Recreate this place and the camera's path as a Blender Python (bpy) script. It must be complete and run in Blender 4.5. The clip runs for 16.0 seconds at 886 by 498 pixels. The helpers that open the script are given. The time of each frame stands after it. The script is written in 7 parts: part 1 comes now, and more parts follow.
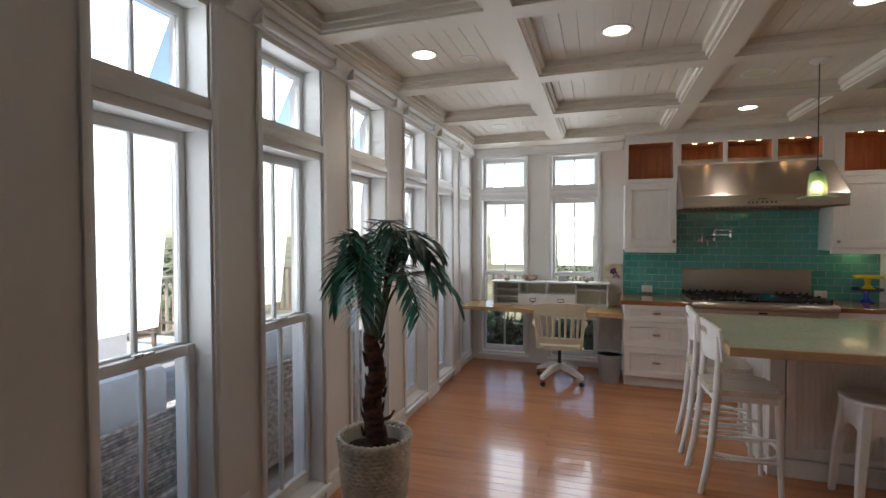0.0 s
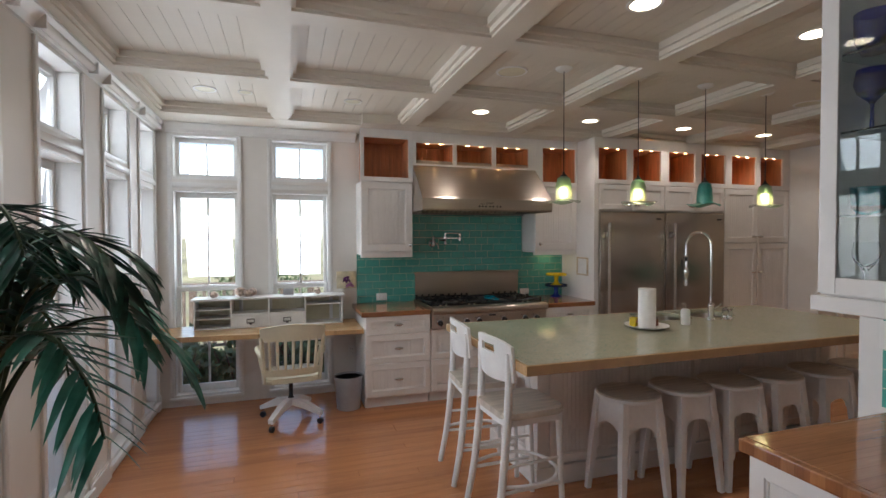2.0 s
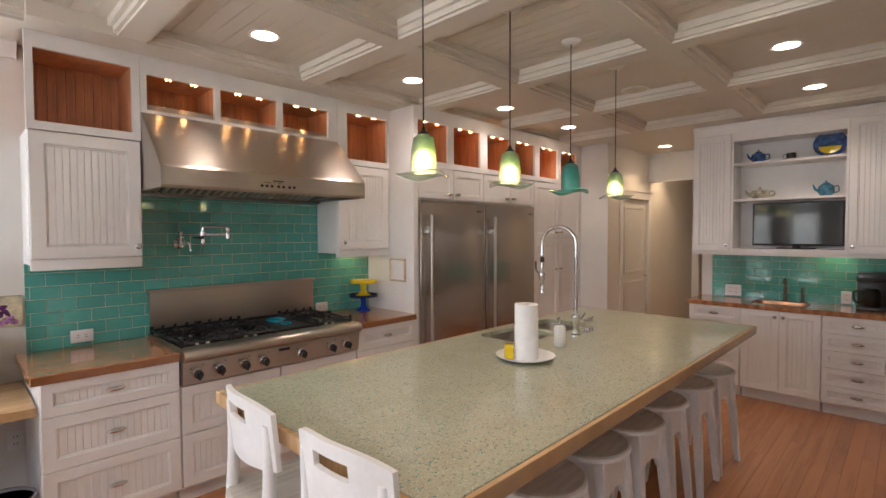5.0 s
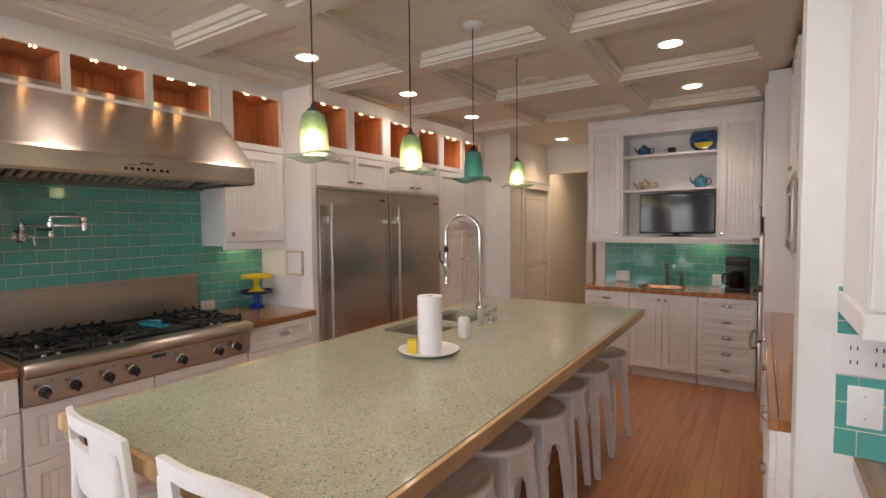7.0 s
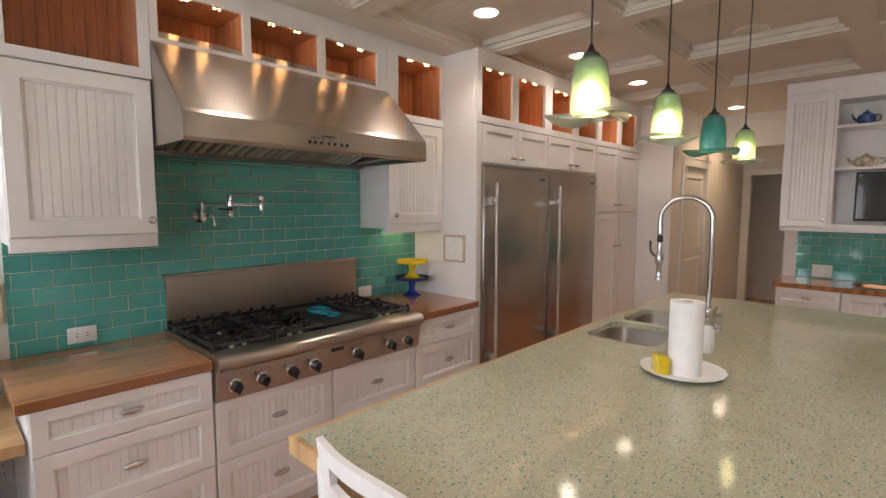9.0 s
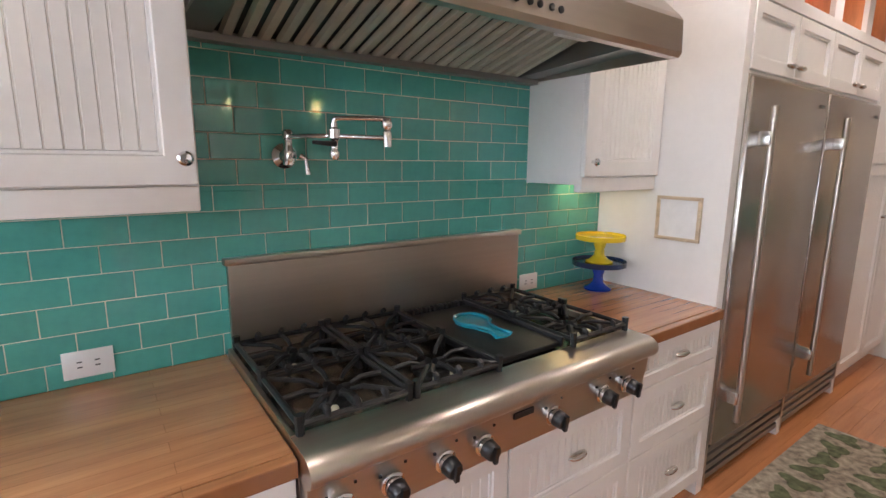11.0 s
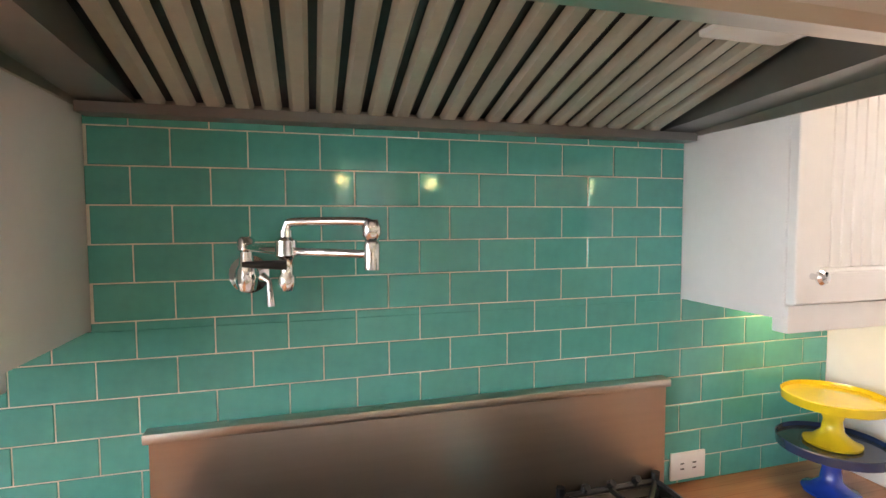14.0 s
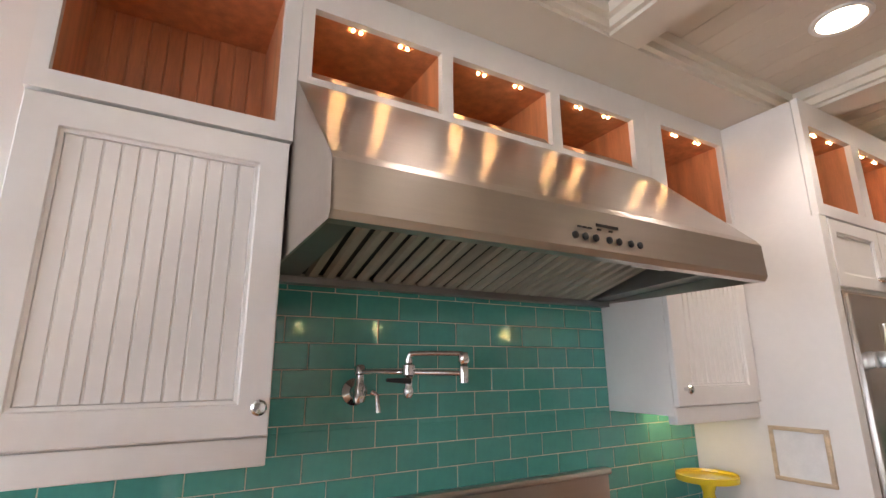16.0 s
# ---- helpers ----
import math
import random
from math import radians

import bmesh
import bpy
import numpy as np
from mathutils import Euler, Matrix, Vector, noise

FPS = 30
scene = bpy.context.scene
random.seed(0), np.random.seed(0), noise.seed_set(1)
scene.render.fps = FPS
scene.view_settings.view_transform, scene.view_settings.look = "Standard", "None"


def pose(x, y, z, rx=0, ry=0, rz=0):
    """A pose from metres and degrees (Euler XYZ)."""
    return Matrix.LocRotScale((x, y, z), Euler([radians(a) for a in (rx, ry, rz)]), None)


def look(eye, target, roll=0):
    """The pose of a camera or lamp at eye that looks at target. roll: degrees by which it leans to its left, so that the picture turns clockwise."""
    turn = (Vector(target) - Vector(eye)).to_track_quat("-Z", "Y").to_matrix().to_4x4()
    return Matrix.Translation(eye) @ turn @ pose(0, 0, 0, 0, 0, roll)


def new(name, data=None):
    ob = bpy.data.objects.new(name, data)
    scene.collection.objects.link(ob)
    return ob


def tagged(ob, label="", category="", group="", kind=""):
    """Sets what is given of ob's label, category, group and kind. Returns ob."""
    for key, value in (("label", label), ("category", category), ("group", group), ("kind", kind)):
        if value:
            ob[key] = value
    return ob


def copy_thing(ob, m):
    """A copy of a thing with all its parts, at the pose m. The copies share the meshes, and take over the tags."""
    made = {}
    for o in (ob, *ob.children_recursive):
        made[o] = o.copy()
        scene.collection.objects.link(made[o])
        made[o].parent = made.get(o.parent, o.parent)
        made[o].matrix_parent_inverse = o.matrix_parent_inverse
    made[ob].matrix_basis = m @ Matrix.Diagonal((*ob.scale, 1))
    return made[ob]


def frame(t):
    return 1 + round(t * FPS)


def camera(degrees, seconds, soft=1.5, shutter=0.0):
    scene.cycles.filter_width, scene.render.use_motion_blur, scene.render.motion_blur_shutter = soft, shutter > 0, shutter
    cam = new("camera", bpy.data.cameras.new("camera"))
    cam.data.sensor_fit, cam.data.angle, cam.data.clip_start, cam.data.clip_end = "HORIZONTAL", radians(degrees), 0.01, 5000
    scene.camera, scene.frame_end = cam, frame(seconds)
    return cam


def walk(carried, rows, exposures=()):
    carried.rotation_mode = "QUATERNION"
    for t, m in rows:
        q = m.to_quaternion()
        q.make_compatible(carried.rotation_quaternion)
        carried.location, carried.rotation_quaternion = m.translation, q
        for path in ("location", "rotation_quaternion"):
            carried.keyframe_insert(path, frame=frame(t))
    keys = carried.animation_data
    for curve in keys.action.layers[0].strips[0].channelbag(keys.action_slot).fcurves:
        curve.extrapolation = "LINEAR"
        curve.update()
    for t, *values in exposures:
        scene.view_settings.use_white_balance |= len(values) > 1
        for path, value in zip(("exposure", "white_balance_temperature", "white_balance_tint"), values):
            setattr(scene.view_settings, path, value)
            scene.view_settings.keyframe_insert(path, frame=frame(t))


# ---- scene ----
LENS = 85.0
cam = camera(LENS, 16.0)
# seconds, eye x y z, then yaw, pitch, roll in degrees
PATH = [
    (0.0, 0.145, 1.046, 1.598, 18.00, -1.58, -0.19),
    (0.5, -0.070, 1.260, 1.616, 7.74, -1.40, -0.37),
    (1.0, -0.261, 1.476, 1.628, -0.59, -1.15, -0.30),
    (1.5, -0.377, 1.683, 1.624, -10.70, -1.29, -0.23),
    (2.0, -0.293, 2.009, 1.605, -17.92, -1.36, -0.16),
    (2.5, -0.266, 2.241, 1.608, -23.62, -1.21, -0.12),
    (3.0, -0.240, 2.540, 1.607, -29.31, -1.02, 0.03),
    (5.3, 0.136, 3.467, 1.601, -48.62, -1.96, -0.40),
    (5.5, 0.158, 3.472, 1.601, -50.56, -1.99, -0.51),
    (6.0, 0.200, 3.481, 1.601, -53.10, -2.17, -0.49),
    (6.5, 0.218, 3.477, 1.585, -54.96, -2.24, -0.51),
    (7.0, 0.231, 3.499, 1.587, -56.67, -2.96, -0.51),
    (7.5, 0.221, 3.563, 1.579, -57.46, -3.45, -0.49),
    (8.0, 0.108, 3.694, 1.585, -56.86, -4.12, -0.46),
    (8.5, 0.117, 3.918, 1.601, -52.89, -4.66, -0.20),
    (9.0, 0.209, 4.278, 1.600, -46.47, -5.21, 0.09),
    (9.5, 0.350, 4.616, 1.573, -38.45, -5.25, -0.02),
    (10.0, 0.436, 4.941, 1.598, -36.57, -6.29, 0.28),
    (10.2, 0.486, 5.064, 1.566, -36.33, -6.93, 0.18),
    (12.3, 1.195, 6.033, 1.516, -29.54, -16.67, -0.52),
    (12.5, 1.266, 6.061, 1.550, -26.65, -16.98, -0.48),
    (13.0, 1.360, 6.075, 1.660, -20.07, -12.13, -0.47),
    (13.5, 1.372, 6.050, 1.652, -16.44, -5.51, -0.37),
    (14.0, 1.357, 6.022, 1.648, -15.30, -3.21, -0.26),
    (14.5, 1.285, 5.925, 1.695, -16.13, 3.15, -0.27),
    (15.0, 1.083, 5.883, 1.694, -18.67, 12.43, -0.25),
    (15.5, 0.885, 5.812, 1.680, -24.30, 14.01, -0.27),
    (16.0, 0.712, 5.639, 1.611, -29.53, 13.75, -0.31),
]
EXPOSURES = [(0.0, 1.12, 6600, 10), (1.0, 1.12, 6600, 10), (2.0, 1.35, 6450, 11), (3.2, 1.65, 6500, 13), (5.5, 2.05, 6800, 15), (8.5, 2.05, 6850, 15), (9.2, 2.05, 6600, 14), (10.2, 2.28, 6250, 14), (12.3, 3.0, 6500, 15), (13.5, 3.25, 6800, 14), (14.2, 3.15, 6800, 14), (15.0, 2.55, 6650, 16), (16.0, 2.4, 6550, 16)]


def aim(x, y, z, yaw, pitch, roll):
    a, b = radians(yaw), radians(pitch)
    return look((x, y, z), (x - math.sin(a) * math.cos(b), y + math.cos(a) * math.cos(b), z + math.sin(b)), roll)


walk(cam, [(t, aim(*row)) for t, *row in PATH], EXPOSURES)

# ---- sky, sun and lamps ----
SUN_UP, SUN_ROUND = 52.0, 165.0
world = bpy.data.worlds.new("sky")
scene.world = world
world.use_nodes = True
sky = world.node_tree.nodes.new("ShaderNodeTexSky")
sky.sky_type, sky.sun_disc = "NISHITA", False
sky.sun_elevation, sky.sun_rotation = radians(SUN_UP), radians(SUN_ROUND)
background = world.node_tree.nodes["Background"]
background.inputs["Strength"].default_value = 0.13
world.node_tree.links.new(sky.outputs[0], background.inputs[0])


def lamp(name, kind, m, energy, colour, **settings):
    data = bpy.data.lights.new(name, kind)
    data.energy, data.color = energy, colour
    for key, value in settings.items():
        if key == "size": data.size = value
        if key == "angle": data.angle = value
        if key == "spot": data.spot_size, data.spot_blend = value, 0.6
        if key == "radius": data.shadow_soft_size = value
    ob = new(name, data)
    ob.matrix_world = m
    return ob


sun_way = Vector((math.sin(radians(SUN_ROUND)) * math.cos(radians(SUN_UP)), math.cos(radians(SUN_ROUND)) * math.cos(radians(SUN_UP)), math.sin(radians(SUN_UP))))
lamp("sun", "SUN", look(sun_way * 50, (0, 0, 0)), 3.0, (1.0, 0.95, 0.88), angle=radians(0.5))
WEST, NORTH, EAST, SOUTH = -1.44, 7.125, 5.95, -1.6
WEST_WINDOWS = [(2.20, 2.715), (3.04, 3.58), (3.92, 4.49), (4.86, 5.395), (5.75, 6.27), (6.56, 7.02)]
NORTH_WINDOWS = [(-1.315, -0.74), (-0.435, 0.12)]
WARM = (1.0, 0.88, 0.79)
DOWNLIGHTS = [(x, 6.21) for x in (1.44, 2.625, 3.80, 4.96)] + [(x, 4.03) for x in (-0.95, 0.23, 1.43, 2.62, 3.82, 5.03)] + [(6.47, 5.71), (7.3, 5.72)]
PENDANTS = [(1.545, 4.96), (2.17, 4.96), (2.795, 4.96), (3.42, 4.96)]
CEIL, PANEL = 2.69, 2.775
for x, y in DOWNLIGHTS:
    lamp("downlight_lamp", "SPOT", look((x, y, (PANEL if x < 6 else CEIL) - 0.035), (x, y, 0)), 3.8 if x < 6 else 5, WARM if x < 6 else (1.0, 0.74, 0.46), spot=radians(125), radius=0.05)
for n, (x, y) in enumerate(PENDANTS):
    if n != 2:
        lamp("pendant_lamp", "POINT", pose(x, y, 1.93), 0.8, WARM, radius=0.025)


# daylight of the open sky, standing in the transom openings
DAY = (0.84, 0.92, 1.0)
for low, high in WEST_WINDOWS:
    lamp("transom_daylight", "AREA", look((WEST - 0.20, (low + high) / 2, 2.375), (WEST + 1, (low + high) / 2, 1.75)), 0.9, DAY, size=0.36)
for low, high in NORTH_WINDOWS:
    lamp("transom_daylight", "AREA", look(((low + high) / 2, NORTH + 0.20, 2.375), ((low + high) / 2, NORTH - 1, 1.75)), 1.0, DAY, size=0.36)
# and in the tall openings below them
for low, high in WEST_WINDOWS:
    ob = lamp("window_daylight", "AREA", look((WEST - 0.21, (low + high) / 2, 1.60), (WEST + 1, (low + high) / 2, 1.45)), 1.45, DAY, size=0.42)
    ob.data.shape, ob.data.size_y = "RECTANGLE", 0.8
for low, high in NORTH_WINDOWS:
    ob = lamp("window_daylight", "AREA", look(((low + high) / 2, NORTH + 0.21, 1.60), ((low + high) / 2, NORTH - 1, 1.25)), 2.6, DAY, size=0.42)
    ob.data.shape, ob.data.size_y = "RECTANGLE", 0.8
lamp("under_cabinet_lamp", "AREA", look((2.63, 7.02, 1.418), (2.63, 7.03, 0)), 0.085, (1.0, 0.70, 0.34), size=0.2)
lamp("under_cabinet_lamp", "AREA", look((5.82, 3.95, 1.385), (5.82, 3.95, 0)), 0.12, (1.0, 0.80, 0.40), size=0.25)


# ---- materials ----
def material(name, colour, rough=0.5, metal=0.0, vary=0.06, scale=6.0, bump=0.0, bump_scale=120.0, stretch=(1, 1, 1), coat=0.0, spread=0.0, glow=None):
    """A plain surface with two scales of variation; spread: how far single pieces differ."""
    m = bpy.data.materials.new(name)
    m.use_nodes = True
    nodes, links = m.node_tree.nodes, m.node_tree.links
    shader = nodes["Principled BSDF"]
    place = nodes.new("ShaderNodeTexCoord")
    mapping = nodes.new("ShaderNodeMapping")
    mapping.inputs["Scale"].default_value = stretch
    links.new(place.outputs["Object"], mapping.inputs[0])
    big, small = nodes.new("ShaderNodeTexNoise"), nodes.new("ShaderNodeTexNoise")
    big.inputs["Scale"].default_value, small.inputs["Scale"].default_value = scale, scale * 9
    small.inputs["Detail"].default_value = 4
    mix = nodes.new("ShaderNodeMath")
    mix.operation = "MULTIPLY_ADD"
    links.new(mapping.outputs[0], big.inputs[0]), links.new(mapping.outputs[0], small.inputs[0])
    mix.inputs[1].default_value = 0.45
    links.new(small.outputs[0], mix.inputs[0]), links.new(big.outputs[0], mix.inputs[2])
    last = mix.outputs[0]
    if spread:
        info, add = nodes.new("ShaderNodeObjectInfo"), nodes.new("ShaderNodeMath")
        add.operation, add.inputs[1].default_value = "MULTIPLY_ADD", spread
        links.new(info.outputs["Random"], add.inputs[0]), links.new(last, add.inputs[2])
        last = add.outputs[0]
    ramp = nodes.new("ShaderNodeValToRGB")
    low = [max(0.0, c * (1 - 2.2 * vary)) for c in colour]
    high = [min(1.0, c * (1 + 1.6 * vary)) for c in colour]
    ramp.color_ramp.elements[0].position, ramp.color_ramp.elements[1].position = 0.45, 1.0 + spread
    ramp.color_ramp.elements[0].color, ramp.color_ramp.elements[1].color = (*low, 1), (*high, 1)
    links.new(last, ramp.inputs[0])
    links.new(ramp.outputs[0], shader.inputs["Base Color"])
    shader.inputs["Roughness"].default_value, shader.inputs["Metallic"].default_value = rough, metal
    shader.inputs["Coat Weight"].default_value = coat
    if rough > 0.12:
        gloss = nodes.new("ShaderNodeMapRange")
        gloss.inputs["To Min"].default_value, gloss.inputs["To Max"].default_value = rough * 0.85, min(1, rough * 1.15)
        links.new(small.outputs[0], gloss.inputs[0]), links.new(gloss.outputs[0], shader.inputs["Roughness"])
    if bump:
        relief, grain = nodes.new("ShaderNodeBump"), nodes.new("ShaderNodeTexNoise")
        grain.inputs["Scale"].default_value = bump_scale
        links.new(mapping.outputs[0], grain.inputs[0]), links.new(grain.outputs[0], relief.inputs["Height"])
        relief.inputs["Strength"].default_value, relief.inputs["Distance"].default_value = bump, 0.002
        links.new(relief.outputs[0], shader.inputs["Normal"])
    if glow:
        shader.inputs["Emission Color"].default_value, shader.inputs["Emission Strength"].default_value = (*glow[0], 1), glow[1]
    return m


def glass_material(name, colour, rough=0.02, ior=1.45):
    m = bpy.data.materials.new(name)
    m.use_nodes = True
    shader = m.node_tree.nodes["Principled BSDF"]
    shader.inputs["Base Color"].default_value = (*colour, 1)
    shader.inputs["Transmission Weight"].default_value, shader.inputs["Roughness"].default_value, shader.inputs["IOR"].default_value = 1, rough, ior
    return m


def plank_material(name, colour, width, length, axis, rough, vary=0.3, coat=0.3):
    """Boards laid side by side, with grain along them. axis: 0 runs along x, 1 along y."""
    m = material(name, colour, rough, vary=vary, scale=1.6, stretch=(1, 14, 1) if axis == 0 else (14, 1, 1), coat=coat)
    nodes, links = m.node_tree.nodes, m.node_tree.links
    shader, ramp = nodes["Principled BSDF"], nodes["Color Ramp"]
    place, mapping, brick = nodes.new("ShaderNodeTexCoord"), nodes.new("ShaderNodeMapping"), nodes.new("ShaderNodeTexBrick")
    if axis == 1:
        mapping.inputs["Rotation"].default_value = (0, 0, radians(90))
    brick.inputs["Scale"].default_value, brick.inputs["Brick Width"].default_value, brick.inputs["Row Height"].default_value = 1, length, width
    brick.inputs["Mortar Size"].default_value, brick.inputs["Mortar Smooth"].default_value, brick.inputs["Bias"].default_value = 0.0012, 0.3, 0.0
    brick.inputs["Color1"].default_value, brick.inputs["Color2"].default_value, brick.inputs["Mortar"].default_value = (0.90, 0.88, 0.86, 1), (1, 1, 1, 1), (0.70, 0.66, 0.63, 1)
    links.new(place.outputs["Object"], mapping.inputs[0]), links.new(mapping.outputs[0], brick.inputs[0])
    both = nodes.new("ShaderNodeMixRGB")
    both.blend_type, both.inputs[0].default_value = "MULTIPLY", 1
    links.new(ramp.outputs[0], both.inputs[1]), links.new(brick.outputs[0], both.inputs[2]), links.new(both.outputs[0], shader.inputs["Base Color"])
    return m


def speckled_material(name, base, flecks, scale, rough):
    """Recycled-glass terrazzo: flecks of several colours in a pale ground."""
    m = bpy.data.materials.new(name)
    m.use_nodes = True
    nodes, links = m.node_tree.nodes, m.node_tree.links
    shader, place = nodes["Principled BSDF"], nodes.new("ShaderNodeTexCoord")
    last = None
    ground, tint = nodes.new("ShaderNodeTexNoise"), nodes.new("ShaderNodeValToRGB")
    ground.inputs["Scale"].default_value = 9
    tint.color_ramp.elements[0].color, tint.color_ramp.elements[1].color = (*[c * 0.86 for c in base], 1), (*[min(1, c * 1.1) for c in base], 1)
    links.new(place.outputs["Object"], ground.inputs[0]), links.new(ground.outputs[0], tint.inputs[0])
    last = tint.outputs[0]
    for n, (colour, amount, size) in enumerate(flecks):
        shift, cells, chosen, edge, both, mixed = nodes.new("ShaderNodeMapping"), nodes.new("ShaderNodeTexVoronoi"), nodes.new("ShaderNodeMath"), nodes.new("ShaderNodeMath"), nodes.new("ShaderNodeMath"), nodes.new("ShaderNodeMixRGB")
        shift.inputs["Location"].default_value, shift.inputs["Rotation"].default_value, shift.inputs["Scale"].default_value = (n * 3.7, n * 1.3, n), (0, 0, n * 0.7), (1, 1.5, 1)
        cells.inputs["Scale"].default_value, cells.inputs["Randomness"].default_value = scale * size, 1
        links.new(place.outputs["Object"], shift.inputs[0]), links.new(shift.outputs[0], cells.inputs[0])
        split = nodes.new("ShaderNodeSeparateColor")
        links.new(cells.outputs["Color"], split.inputs[0])
        chosen.operation, chosen.inputs[1].default_value = "LESS_THAN", amount
        edge.operation, edge.inputs[1].default_value = "LESS_THAN", 0.42
        both.operation = "MULTIPLY"
        links.new(split.outputs[0], chosen.inputs[0]), links.new(cells.outputs["Distance"], edge.inputs[0])
        links.new(chosen.outputs[0], both.inputs[0]), links.new(edge.outputs[0], both.inputs[1])
        mixed.inputs[2].default_value = (*colour, 1)
        links.new(both.outputs[0], mixed.inputs[0]), links.new(last, mixed.inputs[1])
        last = mixed.outputs[0]
    links.new(last, shader.inputs["Base Color"])
    shader.inputs["Roughness"].default_value = rough
    return m


def brushed_material(name, colour, rough, along, spread=(0.0, 0.35, 0.94)):
    """Brushed metal; spread: the way across the brush marks, in which highlights run out."""
    m = material(name, colour, rough, metal=1.0, vary=0.02, scale=2.0, stretch=along)
    shader = m.node_tree.nodes["Principled BSDF"]
    shader.inputs["Anisotropic"].default_value = 0.75
    for link in list(shader.inputs["Roughness"].links):
        m.node_tree.links.remove(link)
    across = m.node_tree.nodes.new("ShaderNodeCombineXYZ")
    for n in range(3):
        across.inputs[n].default_value = spread[n]
    m.node_tree.links.new(across.outputs[0], shader.inputs["Tangent"])
    return m


WALL = material("wall_paint", (0.76, 0.73, 0.69), 0.6, vary=0.02, scale=1.5, bump=0.12, bump_scale=220)
TRIM = material("trim_paint", (0.80, 0.79, 0.77), 0.35, vary=0.02, scale=3, bump=0.03, bump_scale=90)
CEILING_PAINT = material("ceiling_paint", (0.70, 0.64, 0.55), 0.5, vary=0.02, scale=2, bump=0.05, bump_scale=150)
CABINET_PAINT = material("cabinet_paint", (0.80, 0.77, 0.74), 0.33, vary=0.02, scale=4, bump=0.04, bump_scale=130)
BLOCK_WOOD = plank_material("butcher_block", (0.44, 0.19, 0.08), 0.045, 0.9, 0, 0.14, vary=0.13, coat=0.5)
PALE_WOOD = plank_material("maple_wood", (0.60, 0.38, 0.19), 0.05, 1.1, 0, 0.25, vary=0.12, coat=0.3)
CUBBY_WOOD = material("cubby_wood", (0.66, 0.28, 0.13), 0.4, vary=0.11, scale=3, stretch=(9, 9, 1), bump=0.05)
STEEL = brushed_material("brushed_steel", (0.52, 0.47, 0.42), 0.28, (1, 30, 30))
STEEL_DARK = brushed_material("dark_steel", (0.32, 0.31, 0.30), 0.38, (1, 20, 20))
FRIDGE_STEEL = brushed_material("fridge_steel", (0.46, 0.42, 0.39), 0.27, (30, 30, 1), (1.0, 0.0, 0.0))
PEWTER = material("pewter", (0.24, 0.23, 0.22), 0.35, metal=1.0, vary=0.3, scale=60)
CHROME = material("chrome", (0.75, 0.75, 0.76), 0.08, metal=1.0, vary=0.02)
NICKEL = material("nickel", (0.66, 0.65, 0.63), 0.22, metal=1.0, vary=0.05, scale=40)
IRON = material("cast_iron", (0.011, 0.011, 0.012), 0.42, vary=0.3, scale=30, bump=0.25, bump_scale=260)
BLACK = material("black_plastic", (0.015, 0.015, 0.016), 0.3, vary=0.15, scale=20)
ENAMEL = material("burner_pan", (0.16, 0.125, 0.10), 0.18, metal=0.85, vary=0.3, scale=16)
TERRAZZO = speckled_material("glass_terrazzo", (0.43, 0.42, 0.305), [((0.27, 0.32, 0.23), 0.20, 1.0), ((0.29, 0.25, 0.17), 0.12, 1.5), ((0.54, 0.53, 0.43), 0.24, 1.3), ((0.12, 0.27, 0.23), 0.09, 0.85)], 100, 0.09)
TILE = material("teal_tile", (0.09, 0.385, 0.33), 0.08, vary=0.07, scale=5, spread=0.18, coat=0.4)
GROUT = material("grout", (0.72, 0.72, 0.60), 0.8, vary=0.08, scale=12)
CHAIR_PAINT = material("white_lacquer", (0.80, 0.79, 0.77), 0.35, vary=0.04, scale=7, bump=0.05)
STOOL_SEAT = material("pale_stool_wood", (0.60, 0.54, 0.46), 0.35, vary=0.12, scale=5, stretch=(1, 8, 1))
CREAM = material("cream_paint", (0.70, 0.66, 0.50), 0.4, vary=0.05, scale=5)
WICKER = material("white_wicker", (0.72, 0.66, 0.56), 0.6, vary=0.15, scale=20)
LEAF = material("palm_leaf", (0.03, 0.12, 0.075), 0.35, vary=0.45, scale=5)
# same leaf, with the window's light put into a paler colour
LEAF_LIT = material("palm_leaf_lit", (0.04, 0.20, 0.14), 0.35, vary=0.4, scale=5)
STEM = material("palm_stem", (0.05, 0.09, 0.04), 0.5, vary=0.3, scale=14)
TRUNK = material("palm_trunk", (0.085, 0.032, 0.022), 0.9, vary=0.5, scale=18, bump=0.9, bump_scale=70, stretch=(1, 1, 2.5))
SOIL = material("potting_moss", (0.06, 0.035, 0.022), 0.95, vary=0.5, scale=40, bump=1.0, bump_scale=120)
CLEAR = glass_material("window_glass", (1, 1, 1), 0.0)
CABINET_GLASS = glass_material("cabinet_glass", (0.92, 0.97, 0.96), 0.0)
LIT = material("lit_diffuser", (0.9, 0.85, 0.75), 0.5, vary=0.0, glow=((1.0, 0.86, 0.66), 4.0))
SMALL_LIT = material("lit_puck", (0.9, 0.8, 0.6), 0.5, vary=0.0, glow=((1.0, 0.62, 0.26), 22.0))
PAPER = material("paper_towel", (0.82, 0.80, 0.78), 0.9, vary=0.03, scale=20, bump=0.3, bump_scale=90)
YELLOW = material("yellow_ceramic", (0.78, 0.56, 0.02), 0.12, vary=0.04, coat=0.5)
BLUE = material("blue_ceramic", (0.012, 0.05, 0.38), 0.12, vary=0.1, coat=0.5)
TEAL_CERAMIC = material("teal_ceramic", (0.01, 0.28, 0.38), 0.12, vary=0.1, coat=0.5)
WHITE_PLASTIC = material("white_plastic", (0.82, 0.81, 0.79), 0.3, vary=0.02)
